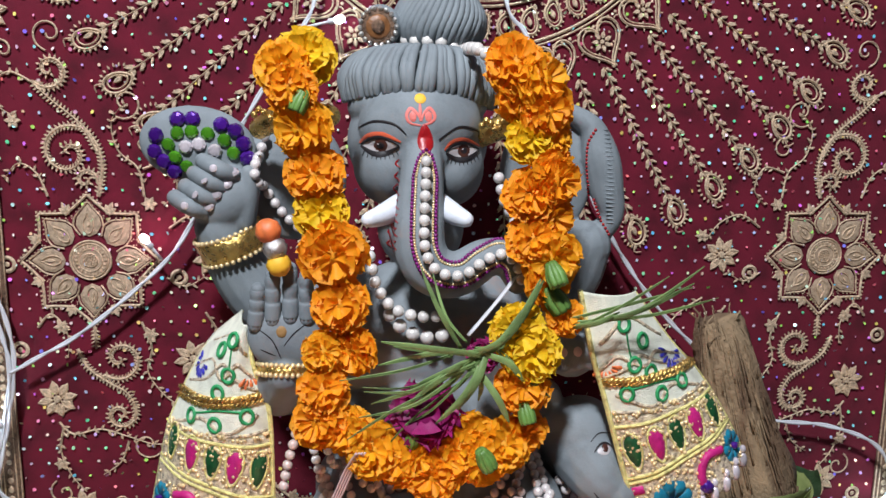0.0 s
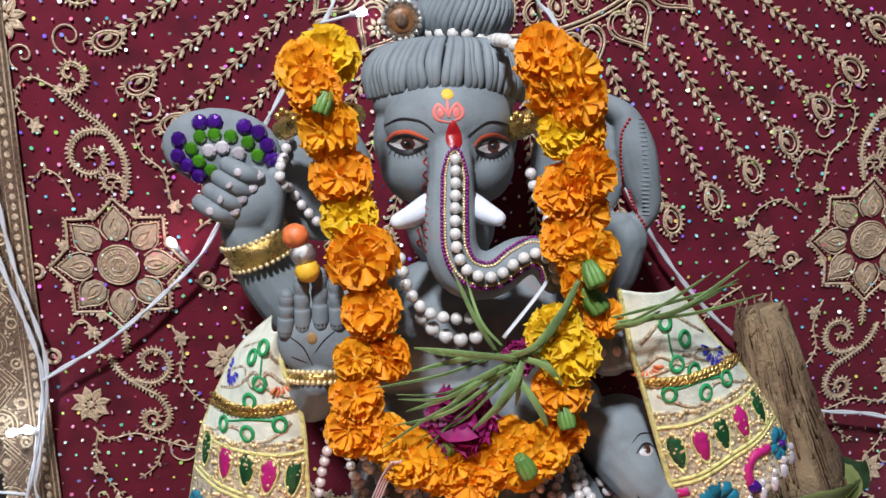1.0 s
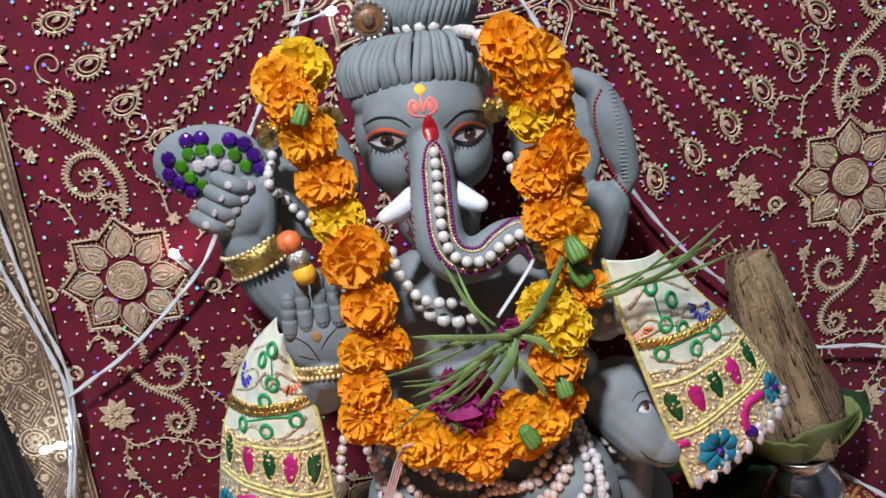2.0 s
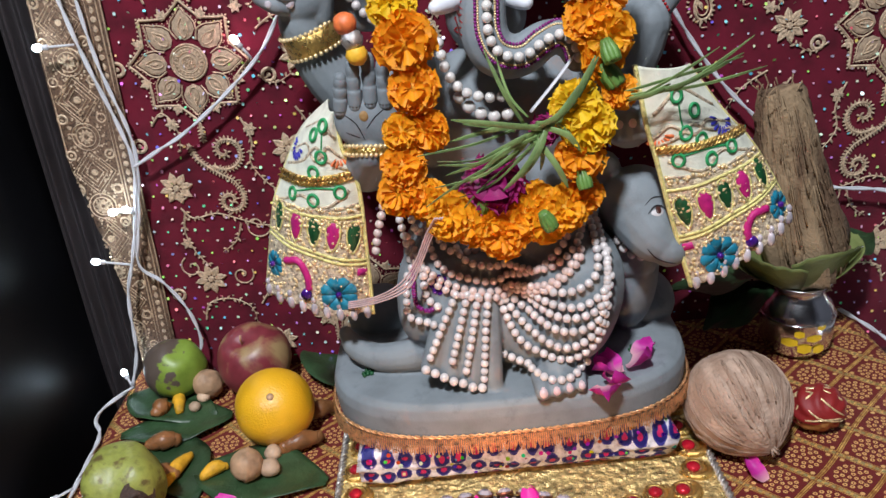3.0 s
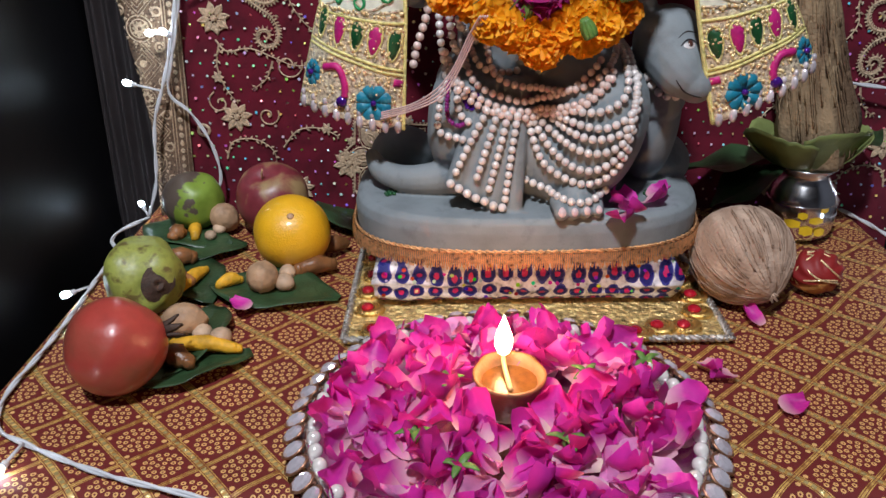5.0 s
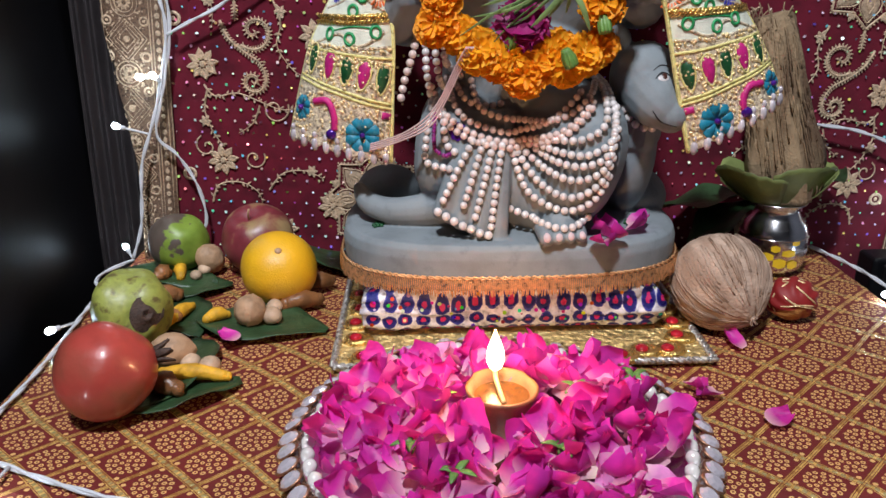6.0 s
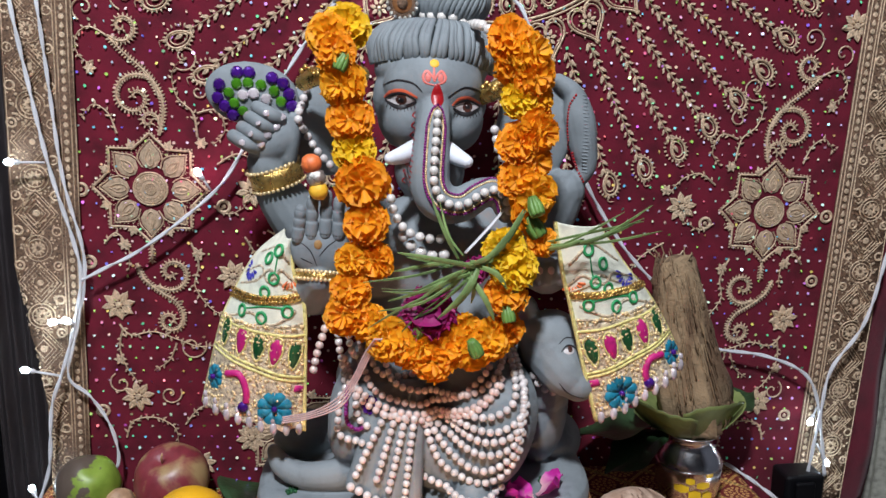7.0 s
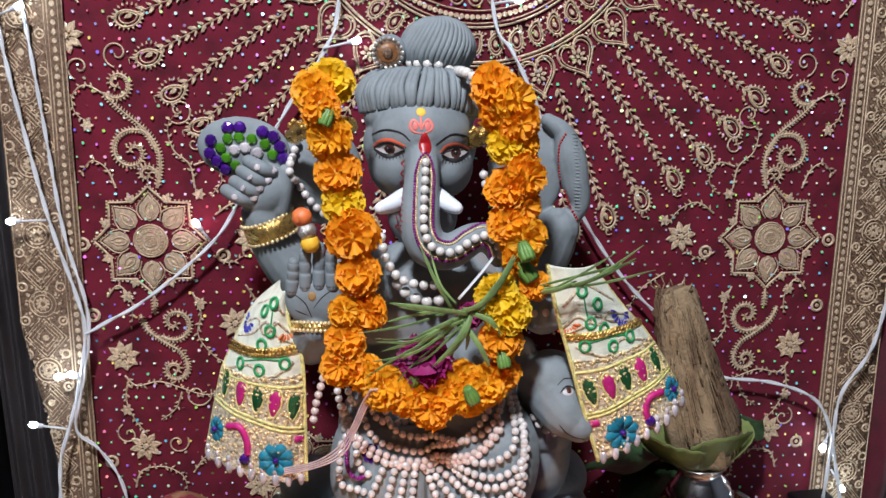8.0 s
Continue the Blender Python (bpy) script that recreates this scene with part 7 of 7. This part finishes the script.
    for u0, v0, mk, c in ((0.16, 0.3, "blue_patch", 9), (0.9, 0.3, "orange_thread", 6), (0.6, 0.02, "blue_patch", 0)):
        for k in range(c):
            a = math.pi * (0.55 + 1.1 * k / 8)
            prism("stitch", M_(u0), v0, petal(a, 0.007, 0.0145, 0.0016), mk, 0.0012)
    for pts in ([(0.05, 0.33), (0.3, 0.26), (0.52, 0.33), (0.75, 0.25), (0.97, 0.34)], [(0.06, 0.38), (0.3, 0.34), (0.5, 0.26), (0.72, 0.33), (0.96, 0.4)], [(0.1, 0.56), (0.35, 0.5), (0.6, 0.57), (0.9, 0.5)],
                [(0.1, 0.2), (0.45, 0.1), (0.9, 0.2)], [(0.03, 0.57), (0.5, 0.585), (0.97, 0.57)]):
        run("gold_vine", [(M_(u), v) for u, v in pts], 0.0017, "gold_lace", 0.0018)
    # glass beads that hang from the hem
    for i in range(9):
        u = (i + 0.5) / 9
        p, du, dv, n = normal_frame(place, u, 0.985)
        bm = bmesh.new()
        c = local(root, p) + n * 0.002
        ball(bm, c, (0.0042, 0.0042, 0.0075), 8)
        ball(bm, c + Vector((0, 0, 0.01)), (0.003, 0.003, 0.004), 8)
        part("tassel_bead", bm, M["gem_clear"], root)
    rs = random.Random(4)
    bm = bmesh.new()
    for i in range(420):
        u, v = rs.uniform(0.03, 0.97), rs.choice((0.645, 0.655, 0.69, 0.74, 0.77, 0.83, 0.86, 0.89, 0.92, 0.95, 0.585)) + rs.uniform(-0.014, 0.014)
        p, du, dv, n = normal_frame(place, u, v)
        ball(bm, local(root, p + n * 0.003), (rs.uniform(0.0011, 0.002),) * 3, 6)
    part("seed_beads", bm, M["gold_bead"], root)["kind"] = "stuff"
    return root


shawl("cream and gold brocade shawl with teal flowers hanging free",
      sheet_fn([(-0.026, 0.412), (-0.06, 0.384), (-0.092, 0.33), (-0.104, 0.299), (-0.126, 0.218)], [(-0.014, 0.412), (-0.016, 0.378), (-0.006, 0.335), (-0.008, 0.27), (-0.012, 0.195)], 0.715, 0.645, 0.675),
      False, (-0.05, 0.68, 0.4))
shawl("cream and gold brocade shawl draped over the lower forearm",
      sheet_fn([(0.252, 0.43), (0.262, 0.375), (0.271, 0.341), (0.287, 0.275), (0.304, 0.21)], [(0.306, 0.42), (0.338, 0.375), (0.362, 0.347), (0.385, 0.31), (0.409, 0.262)], 0.635, 0.615, 0.66),
      True, (0.3, 0.65, 0.42))

# ---- pearls and jewels ----


def bead_mesh(r, material, seg=10):
    bm = bmesh.new()
    ball(bm, (0, 0, 0), (r, r, r), seg)
    return mesh_of("pearl", bm, material)


BEADS = {}


def pearl_string(label, pts, r, mk, step=None, y_cap=None, loose=False):
    """Pearls threaded along a path in x, z that lies on the statue's front; loose takes x, y, z."""
    key = (round(r, 5), mk)
    if key not in BEADS:
        BEADS[key] = bead_mesh(r, M[mk])
    if loose:
        path = smooth_path(pts, 10)
    else:
        path = []
        for q in smooth_path([(x, 0, z) for x, z in pts], 10):
            p, n = on_skin(q.x, q.z, 0.68)
            if y_cap:
                p.y = min(p.y, y_cap)
            path.append(p)
        ys = [p.y for p in path]
        for i, p in enumerate(path):
            p.y = min(ys[max(0, i - 2):i + 3]) * 0.6 + 0.4 * sum(ys[max(0, i - 2):i + 3]) / len(ys[max(0, i - 2):i + 3])
    at = path[0] + Vector((0, -r, 0))
    root = thing("pearl_string", at, label, "pearl string", "pearl strings")
    for p in spaced(path, step or r * 2.08):
        part("pearl", BEADS[key], None, root).location = p + Vector((0, 0 if loose else -r * 0.85, 0)) - at
    return path


TRUNK = [(0.1352, 0.5375), (0.1325, 0.515), (0.13, 0.495), (0.129, 0.473), (0.1345, 0.457), (0.146, 0.4495), (0.16, 0.4495), (0.175, 0.4585), (0.19, 0.463), (0.201, 0.455), (0.206, 0.44)]
pearl_string("white pearls down the middle of the elephant trunk", TRUNK, 0.0047, "pearl_white", 0.0099)
side = smooth_path([(x, 0, z) for x, z in TRUNK], 10)
for off, mk, r in ((0.0074, "gold_bead", 0.0012), (-0.0074, "gold_bead", 0.0012), (0.0098, "purple_bead", 0.0016), (-0.0098, "purple_bead", 0.0016)):
    pts = []
    for i, p in enumerate(side):
        d = (side[min(i + 1, len(side) - 1)] - side[max(i - 1, 0)]).normalized()
        q = p + Vector((-d.z, 0, d.x)) * off * min(1.0, (i / 6) ** 0.5) - d * abs(off) * (1 - min(1.0, i / 6)) * 0.9
        w, n = on_skin(q.x, q.z, 0.655)
        w.y = min(w.y, 0.668)
        pts.append(w + Vector((0, -r * 0.6, 0)))
    root = thing("bead_trim", pts[0], "line of tiny %s beads edging the trunk's pearls" % ("gold" if mk == "gold_bead" else "purple"), "bead trim", "bead trims")
    bm = bmesh.new()
    for p in spaced(pts, r * 1.9):
        ball(bm, p - pts[0], (r,) * 3, 6)
    part("seed_beads", bm, M[mk], root)["kind"] = "stuff"

pearl_string("pearl necklace below the trunk", [(0.086, 0.462), (0.09, 0.438), (0.102, 0.418), (0.122, 0.409), (0.145, 0.408)], 0.0052, "pearl_white", y_cap=0.672)
pearl_string("white stone necklace across the chest", [(0.1, 0.41), (0.112, 0.396), (0.13, 0.388), (0.15, 0.39)], 0.0062, "pearl_white", y_cap=0.68)
pearl_string("pearls hanging inside the ear", [(0.0, 0.56), (-0.008, 0.53), (0.002, 0.505), (0.014, 0.487), (0.026, 0.475)], 0.0048, "pearl", y_cap=0.757)
pearl_string("pearls hanging beside the cheek", [(0.196, 0.52), (0.2, 0.5), (0.208, 0.482), (0.204, 0.465)], 0.0048, "pearl", y_cap=0.72)
pearl_string("pearls round the base of the topknot", [(0.13, 0.6385), (0.142, 0.6365), (0.155, 0.636), (0.168, 0.632), (0.18, 0.626), (0.19, 0.619)], 0.0056, "pearl_white", 0.0122)
# belt swags
BELT = ([(0.034, 0.276), (0.049, 0.249), (0.082, 0.229), (0.125, 0.222), (0.169, 0.238), (0.202, 0.27)], [(0.052, 0.28), (0.063, 0.251), (0.094, 0.236), (0.126, 0.232), (0.159, 0.248), (0.188, 0.275)],
        [(0.077, 0.281), (0.085, 0.256), (0.112, 0.246), (0.141, 0.243), (0.177, 0.255), (0.208, 0.282)])
for row in BELT:
    for dz in (0.0, -0.006) if row is BELT[0] else (0.0,):
        pearl_string("pearl swag across the belly, tinted as if lit by the oil lamp", [(x + dz * 0.3, z + dz) for x, z in row], 0.0041, "pearl_warm_lit")
pearl_string("short pearl swag under the garland, tinted as if lit by the oil lamp", [(0.06, 0.278), (0.072, 0.262), (0.098, 0.256), (0.115, 0.262)], 0.0041, "pearl_warm_lit")
for row in ([(0.028, 0.324), (0.029, 0.293), (0.033, 0.266), (0.036, 0.24)], [(0.038, 0.32), (0.04, 0.298), (0.044, 0.28), (0.056, 0.262)], [(0.047, 0.318), (0.05, 0.3), (0.06, 0.288), (0.072, 0.282)]):
    pearl_string("pearls falling along the torso's edge", row, 0.0043, "pearl")
# swags round the knee
for row in ([(0.119, 0.209), (0.135, 0.17), (0.17, 0.153), (0.202, 0.166), (0.219, 0.197)], [(0.12, 0.217), (0.146, 0.181), (0.178, 0.169), (0.208, 0.186), (0.221, 0.217)],
            [(0.122, 0.221), (0.15, 0.197), (0.182, 0.188), (0.21, 0.2), (0.224, 0.24)], [(0.13, 0.222), (0.158, 0.207), (0.187, 0.203), (0.214, 0.216), (0.224, 0.264)],
            [(0.145, 0.22), (0.18, 0.214), (0.202, 0.218), (0.22, 0.235), (0.22, 0.28)], [(0.162, 0.228), (0.188, 0.231), (0.21, 0.246), (0.214, 0.285)]):
    pearl_string("pearl swag looped round the bent knee", row, 0.0043, "pearl")
pearl_string("row of pearls at the robe's hem above the foot", [(0.118, 0.147), (0.147, 0.14), (0.176, 0.138), (0.2, 0.144)], 0.0044, "pearl")
# strings down the apron
for row in ([(0.076, 0.224), (0.059, 0.194), (0.043, 0.162)], [(0.087, 0.223), (0.076, 0.19), (0.063, 0.151)], [(0.097, 0.22), (0.088, 0.184), (0.077, 0.141)], [(0.107, 0.219), (0.101, 0.183), (0.095, 0.134)]):
    pearl_string("pearls hanging down the pleated apron", row, 0.0042, "pearl", y_cap=0.655)
pearl_string("row of pearls along the apron's hem", [(0.038, 0.152), (0.061, 0.138), (0.082, 0.129), (0.097, 0.1235)], 0.0048, "pearl", 0.0104, y_cap=0.65)
pearl_string("pearls edging the folded knee", [(0.03, 0.24), (0.027, 0.222), (0.026, 0.202), (0.037, 0.196), (0.052, 0.195)], 0.0043, "pearl", y_cap=0.665)
pearl_string("second row of pearls edging the folded knee", [(0.046, 0.25), (0.046, 0.23), (0.05, 0.218), (0.058, 0.212)], 0.0043, "pearl", y_cap=0.665)
pearl_string("pearl collar under the small animal's chin", [(0.242, 0.25), (0.25, 0.238), (0.262, 0.231), (0.276, 0.229)], 0.005, "pearl", y_cap=0.675)
pearl_string("pearls hanging behind the shawl", [(0.022, 0.345), (0.016, 0.315), (0.006, 0.285), (0.0, 0.26)], 0.0046, "pearl_warm_lit", y_cap=0.7)


def jewel(x, z, r, mk, root, tilt=0.0, y_cap=None):
    p, n = on_skin(x, z, 0.745)
    if y_cap:
        p.y = min(p.y, y_cap)
    bm = bmesh.new()
    lathe(bm, [(r, 0.0), (r, 0.0012), (r * 0.7, r * 0.55), (r * 0.35, r * 0.62)], 9)
    ob = part("stone", bm, M[mk], root, smooth=False)
    ob.matrix_local = Matrix.Translation(p + n * 0.0005 - root.location) @ n.to_track_quat("Z", "Y").to_matrix().to_4x4()


stones = thing("stone_setting", (-0.06, 0.74, 0.555), "rings of purple and green stones stuck on the raised disc", "stones")
DISC = lambda cx, cy: (-0.1066 + (cx - 60) * 0.000243, 0.5895 - (cy - 55) * 0.000247)
for mk, r, row in (("gem_purple", 0.0071, ((175, 282), (143, 243), (114, 208), (124, 152), (203, 100), (255, 102), (353, 126), (400, 150), (424, 196), (434, 246))),
                   ("gem_green", 0.006, ((222, 265), (185, 230), (165, 186), (200, 147), (250, 144), (305, 154), (360, 180), (388, 226))),
                   ("gem_clear", 0.0062, ((225, 197), (272, 190), (325, 214)))):
    for cx, cy in row:
        jewel(*DISC(cx, cy), r, mk, stones)
for x, z in ((-0.0664, 0.5065), (-0.0565, 0.515), (-0.048, 0.526), (-0.04, 0.5365)):
    jewel(x, z, 0.0034, "gem_clear", stones, y_cap=0.7145)
for x, z in ((-0.0478, 0.505), (-0.0406, 0.514), (-0.0316, 0.5225), (-0.0255, 0.5315)):
    jewel(x, z, 0.0052, "gem_clear", stones, y_cap=0.7225)


def bangle(c, axis, r, label, width=0.011):
    root = thing("bangle", c, label, "bangle", "bangles")
    q = Vector(axis).to_track_quat("Z", "Y").to_matrix().to_4x4()
    bm = bmesh.new()
    lathe(bm, [(r, -width), (r + 0.003, -width * 0.8), (r + 0.0018, 0), (r + 0.003, width * 0.8), (r, width)], 36, close=False)
    part("band", bm, M["gold"], root).matrix_local = q
    for z in (-width, width):
        bm = bmesh.new()
        for i in range(34):
            a = 2 * math.pi * i / 34
            ball(bm, (r * math.cos(a) + 0.002 * math.cos(a), r * math.sin(a) + 0.002 * math.sin(a), z), (0.0023,) * 3, 6)
        part("bead_rim", bm, M["gold_bead"], root).matrix_local = q
    return root


bangle((-0.0365, 0.75, 0.4675), (-0.28, -0.12, 1), 0.0275, "gold bangle with beaded rims on the raised wrist")
bangle((0.012, 0.674, 0.37), (0.1, 0.25, 1), 0.0225, "braided gold bangle at the wrist of the open palm", 0.004)
brooch = thing("hair_brooch", (0.105, 0.735, 0.649), "round brown and gold brooch on the side of the hair", "brooch")
for k, (r, mk, d) in enumerate(((0.0165, "gold_dull", 0), (0.0115, "date", 0.0015), (0.006, "gold_dull", 0.004))):
    bm = bmesh.new()
    lathe(bm, [(r, 0), (r, 0.002), (r * 0.8, 0.0045), (r * 0.2, 0.005)], 24)
    ob = part(("rim", "dish", "boss")[k], bm, M[mk], brooch)
    ob.matrix_local = Matrix.Translation((0, -d, 0)) @ Matrix.Rotation(radians(90), 4, "X")
for i in range(18):
    a = 2 * math.pi * i / 18
    bm = bmesh.new()
    ball(bm, (0.0155 * math.cos(a), -0.004, 0.0155 * math.sin(a)), (0.0024,) * 3, 6)
    part("stud", bm, M["silver"], brooch)
for c, rx in (((0.03, 0.7, 0.58), 0.03), ((0.212, 0.7, 0.563), 0.026)):
    bm = bmesh.new()
    limb(bm, [(c[0] - rx, c[1] + 0.02, c[2] - 0.012), (c[0], c[1], c[2]), (c[0] + rx, c[1] + 0.012, c[2] - 0.004)], (0.009, 0.011, 0.009), 12, 5)
    for i in range(16):
        x = c[0] - rx + 2 * rx * i / 15
        ball(bm, (x, c[1] - 0.009, c[2] + 0.004 * math.sin(i * 1.4)), (0.0032,) * 3, 6)
    tagged(part("ear_ornament", bm, M["gold"]), "tarnished gold ear ornament behind the garland", "ornament", "ear ornaments")

# small bead figures on the lap, and sprigs stuck on the plinth
root = thing("bead_hook", (0.045, 0.63, 0.2), "purple bead hook stitched beside the apron", "bead ornament")
bm = bmesh.new()
for q in spaced(smooth_path([(0.040, 0, 0.247), (0.037, 0, 0.23), (0.038, 0, 0.216), (0.045, 0, 0.209), (0.056, 0, 0.208)], 8), 0.0032):
    p, n = on_skin(q.x, q.z)
    ball(bm, p + n * 0.005 - root.location, (0.0026,) * 3, 6)
part("seed_beads", bm, M["purple_bead"], root)["kind"] = "stuff"
root = thing("blue_stone_flower", (0.064, 0.64, 0.218), "small blue stone flower on the apron", "brooch")
for k in range(8):
    a = k * math.pi / 4
    jewel(0.061 + 0.007 * math.cos(a), 0.232 + 0.007 * math.sin(a), 0.0032, "gem_purple", root)
jewel(0.061, 0.232, 0.0034, "gem_clear", root)
for x, y in ((-0.029, 0.68), (0.257, 0.672)):
    bm = bmesh.new()
    for k in range(9):
        a = k * 2.4
        ball(bm, (0.0024 * math.sqrt(k) * math.cos(a), 0.0024 * math.sqrt(k) * math.sin(a), 0), (0.0024,) * 3, 6)
    ob = tagged(part("green_bead_sprig", bm, M["green_patch"]), "tiny dark green bead flower stuck on the plinth", "bead flower", "bead flowers")
    ob.location = (x, y, 0.1205)
toy = thing("cotton_tassel", (0.011, 0.645, 0.479), "orange, silver and yellow pompom tassel above the open palm", "tassel")
for (dx, dz, r, mk) in ((-0.002, 0.012, 0.010, "orange_thread"), (0.002, -0.002, 0.0095, "silver"), (0.004, -0.015, 0.0095, "yellow_paint")):
    bm = bmesh.new()
    bmesh.ops.create_icosphere(bm, subdivisions=3, radius=r)
    for v in bm.verts:
        v.co *= 1 + 0.12 * noise.noise(v.co * 900)
    part("pompom", bm, M[mk], toy).location = (dx, 0, dz)
bm = bmesh.new()
for s in range(4):
    o = 0.0022 * (s - 1.5)
    path = smooth_path([(0.07 + o, 0.595, 0.325), (0.06 + o, 0.61, 0.305), (0.045 + o, 0.62, 0.272), (0.028 + o, 0.625, 0.247 - o), (-0.002, 0.64, 0.228 - o), (-0.04, 0.665, 0.212 - o)], 6)
    tube(bm, path, 0.0009, 5)
tagged(part("sacred_thread", bm, M["thread"]), "pale pink cotton threads hanging from the garland to the shawl", "thread")
bm = bmesh.new()
tube(bm, smooth_path([(0.238, 0.66, 0.51), (0.222, 0.655, 0.478), (0.2, 0.645, 0.44), (0.16, 0.632, 0.4)], 6), 0.0028, 6, flat=0.4)
tagged(part("sacred_thread", bm, M["cable"]), "white cotton ribbon crossing the chest under the trunk", "thread")

# ---- fairy lights ----


def cable(pts, r=0.0017, twist=0.0013, label="white twisted cable of the fairy lights", n=10):
    path = spaced(smooth_path(pts, n), 0.006)
    root = thing("fairy_light_cable", path[0], label, "cable", "fairy light cables")
    for s in (0, math.pi):
        bm = bmesh.new()
        tube(bm, [p - path[0] + Vector((twist * math.cos(i * 0.45 + s), twist * 0.5 * math.sin(i * 0.45 + s) - twist * 0.5, twist * math.sin(i * 0.45 + s) * 0.8)) for i, p in enumerate(path)], r, 6)
        part("strand", bm, M["cable"], root)
    return root


W = lambda *q: [(x, y, z) for x, z, y in q]
cable(W((-0.37, 0.95, 0.905), (-0.36, 0.70, 0.902), (-0.345, 0.56, 0.9), (-0.331, 0.457, 0.9), (-0.312, 0.37, 0.898), (-0.306, 0.317, 0.896), (-0.325, 0.24, 0.896), (-0.342, 0.19, 0.895), (-0.36, 0.14, 0.893), (-0.37, 0.06, 0.89), (-0.385, 0.012, 0.88)))
cable(W((-0.34, 0.96, 0.907), (-0.325, 0.6, 0.905), (-0.318, 0.45, 0.903), (-0.3, 0.34, 0.898), (-0.318, 0.25, 0.897), (-0.335, 0.185, 0.896), (-0.31, 0.155, 0.896), (-0.287, 0.11, 0.895), (-0.281, 0.06, 0.894), (-0.3, 0.035, 0.89), (-0.35, 0.01, 0.885)), 0.0014)
cable(W((-0.306, 0.315, 0.896), (-0.27, 0.333, 0.896), (-0.233, 0.351, 0.896), (-0.17, 0.395, 0.896), (-0.116, 0.444, 0.896), (-0.07, 0.52, 0.897), (-0.031, 0.58, 0.898), (0.0, 0.625, 0.9), (0.03, 0.663, 0.9), (0.052, 0.725, 0.902), (0.07, 0.95, 0.905)))
cable(W((0.235, 0.95, 0.905), (0.247, 0.704, 0.902), (0.268, 0.655, 0.9), (0.289, 0.609, 0.9), (0.325, 0.51, 0.898), (0.363, 0.423, 0.896), (0.42, 0.335, 0.896), (0.493, 0.256, 0.896), (0.53, 0.205, 0.897), (0.562, 0.187, 0.897), (0.63, 0.175, 0.896), (0.69, 0.15, 0.894), (0.715, 0.115, 0.89), (0.728, 0.05, 0.885), (0.738, -0.02, 0.88)))
cable(W((0.84, 0.8, 0.9), (0.82, 0.45, 0.897), (0.803, 0.323, 0.894), (0.78, 0.22, 0.892), (0.735, 0.15, 0.89), (0.722, 0.08, 0.884), (0.708, -0.01, 0.878)))
cable([(-0.385, 0.88, 0.01), (-0.41, 0.84, 0.008), (-0.414, 0.815, 0.004), (-0.396, 0.78, 0.004), (-0.39, 0.7, 0.004), (-0.384, 0.62, 0.004), (-0.382, 0.54, 0.004), (-0.382, 0.47, 0.004), (-0.366, 0.42, 0.004), (-0.33, 0.396, 0.004), (-0.25, 0.357, 0.005), (-0.18, 0.335, 0.004), (-0.128, 0.323, 0.0), (-0.05, 0.312, -0.006)])
cable([(0.59, 0.9, 0.004), (0.607, 0.84, 0.004), (0.617, 0.76, 0.004), (0.61, 0.66, 0.003), (0.592, 0.57, 0.003), (0.55, 0.45, 0.003), (0.47, 0.36, 0.003), (0.37, 0.315, -0.002), (0.29, 0.312, -0.008), (0.22, 0.316, -0.01)])


def bulb(at, stem, mk="led"):
    at, stem = Vector(at), Vector(stem)
    root = thing("fairy_light", at, "small lit white fairy light on a short stem", "fairy light", "fairy lights")
    d = (at - stem).normalized()
    bm = bmesh.new()
    tube(bm, [stem - at, -d * 0.006], 0.0016, 6)
    part("stem", bm, M["cable"], root)
    q = d.to_track_quat("Z", "Y").to_matrix().to_4x4()
    bm = bmesh.new()
    lathe(bm, [(0.0025, -0.009), (0.0032, -0.008), (0.0032, -0.003), (0.0027, -0.002)], 10)
    part("socket", bm, M["cable"], root).matrix_local = q
    bm = bmesh.new()
    lathe(bm, [(0.0028, -0.002), (0.004, 0.001), (0.0043, 0.004), (0.0033, 0.007), (0.001, 0.0085)], 14)
    part("led", bm, M[mk], root, "glowing tip").matrix_local = q


for (x, z), (sx, sz), mk in (((-0.372, 0.47), (-0.335, 0.468), "led"), ((-0.147, 0.452), (-0.135, 0.43), "led_pink"), ((-0.342, 0.262), (-0.318, 0.262), "led"), ((-0.326, 0.262), (-0.32, 0.255), "led"), ((-0.383, 0.197), (-0.345, 0.185), "led"),
                             ((0.068, 0.672), (0.028, 0.665), "led"), ((0.712, 0.072), (0.724, 0.09), "led"), ((0.275, 0.714), (0.248, 0.712), "led"), ((-0.33, 0.728), (-0.355, 0.72), "led"), ((0.742, 0.005), (0.73, 0.03), "led")):
    bulb((x, 0.889, z), (sx, 0.896, sz), mk)
for at, stem in (((-0.407, 0.662, 0.006), (-0.389, 0.68, 0.006)), ((-0.398, 0.895, 0.022), (-0.386, 0.88, 0.012)), ((-0.333, 0.36, 0.006), (-0.33, 0.393, 0.006)), ((-0.06, 0.287, -0.012), (-0.05, 0.31, -0.006)),
                 ((0.215, 0.292, -0.01), (0.225, 0.314, -0.01)), ((0.6, 0.71, 0.006), (0.612, 0.69, 0.005))):
    bulb(at, stem)
bm = bmesh.new()
box(bm, (0.668, 0.862, -0.07), (0.728, 0.908, -0.004), 0.006)
box(bm, (0.68, 0.855, -0.04), (0.71, 0.863, -0.012), 0.003)
plug = tagged(part("cable_adapter", bm, M["lacquer"], smooth=False), "black plastic adapter box at the end of the cables", "adapter")
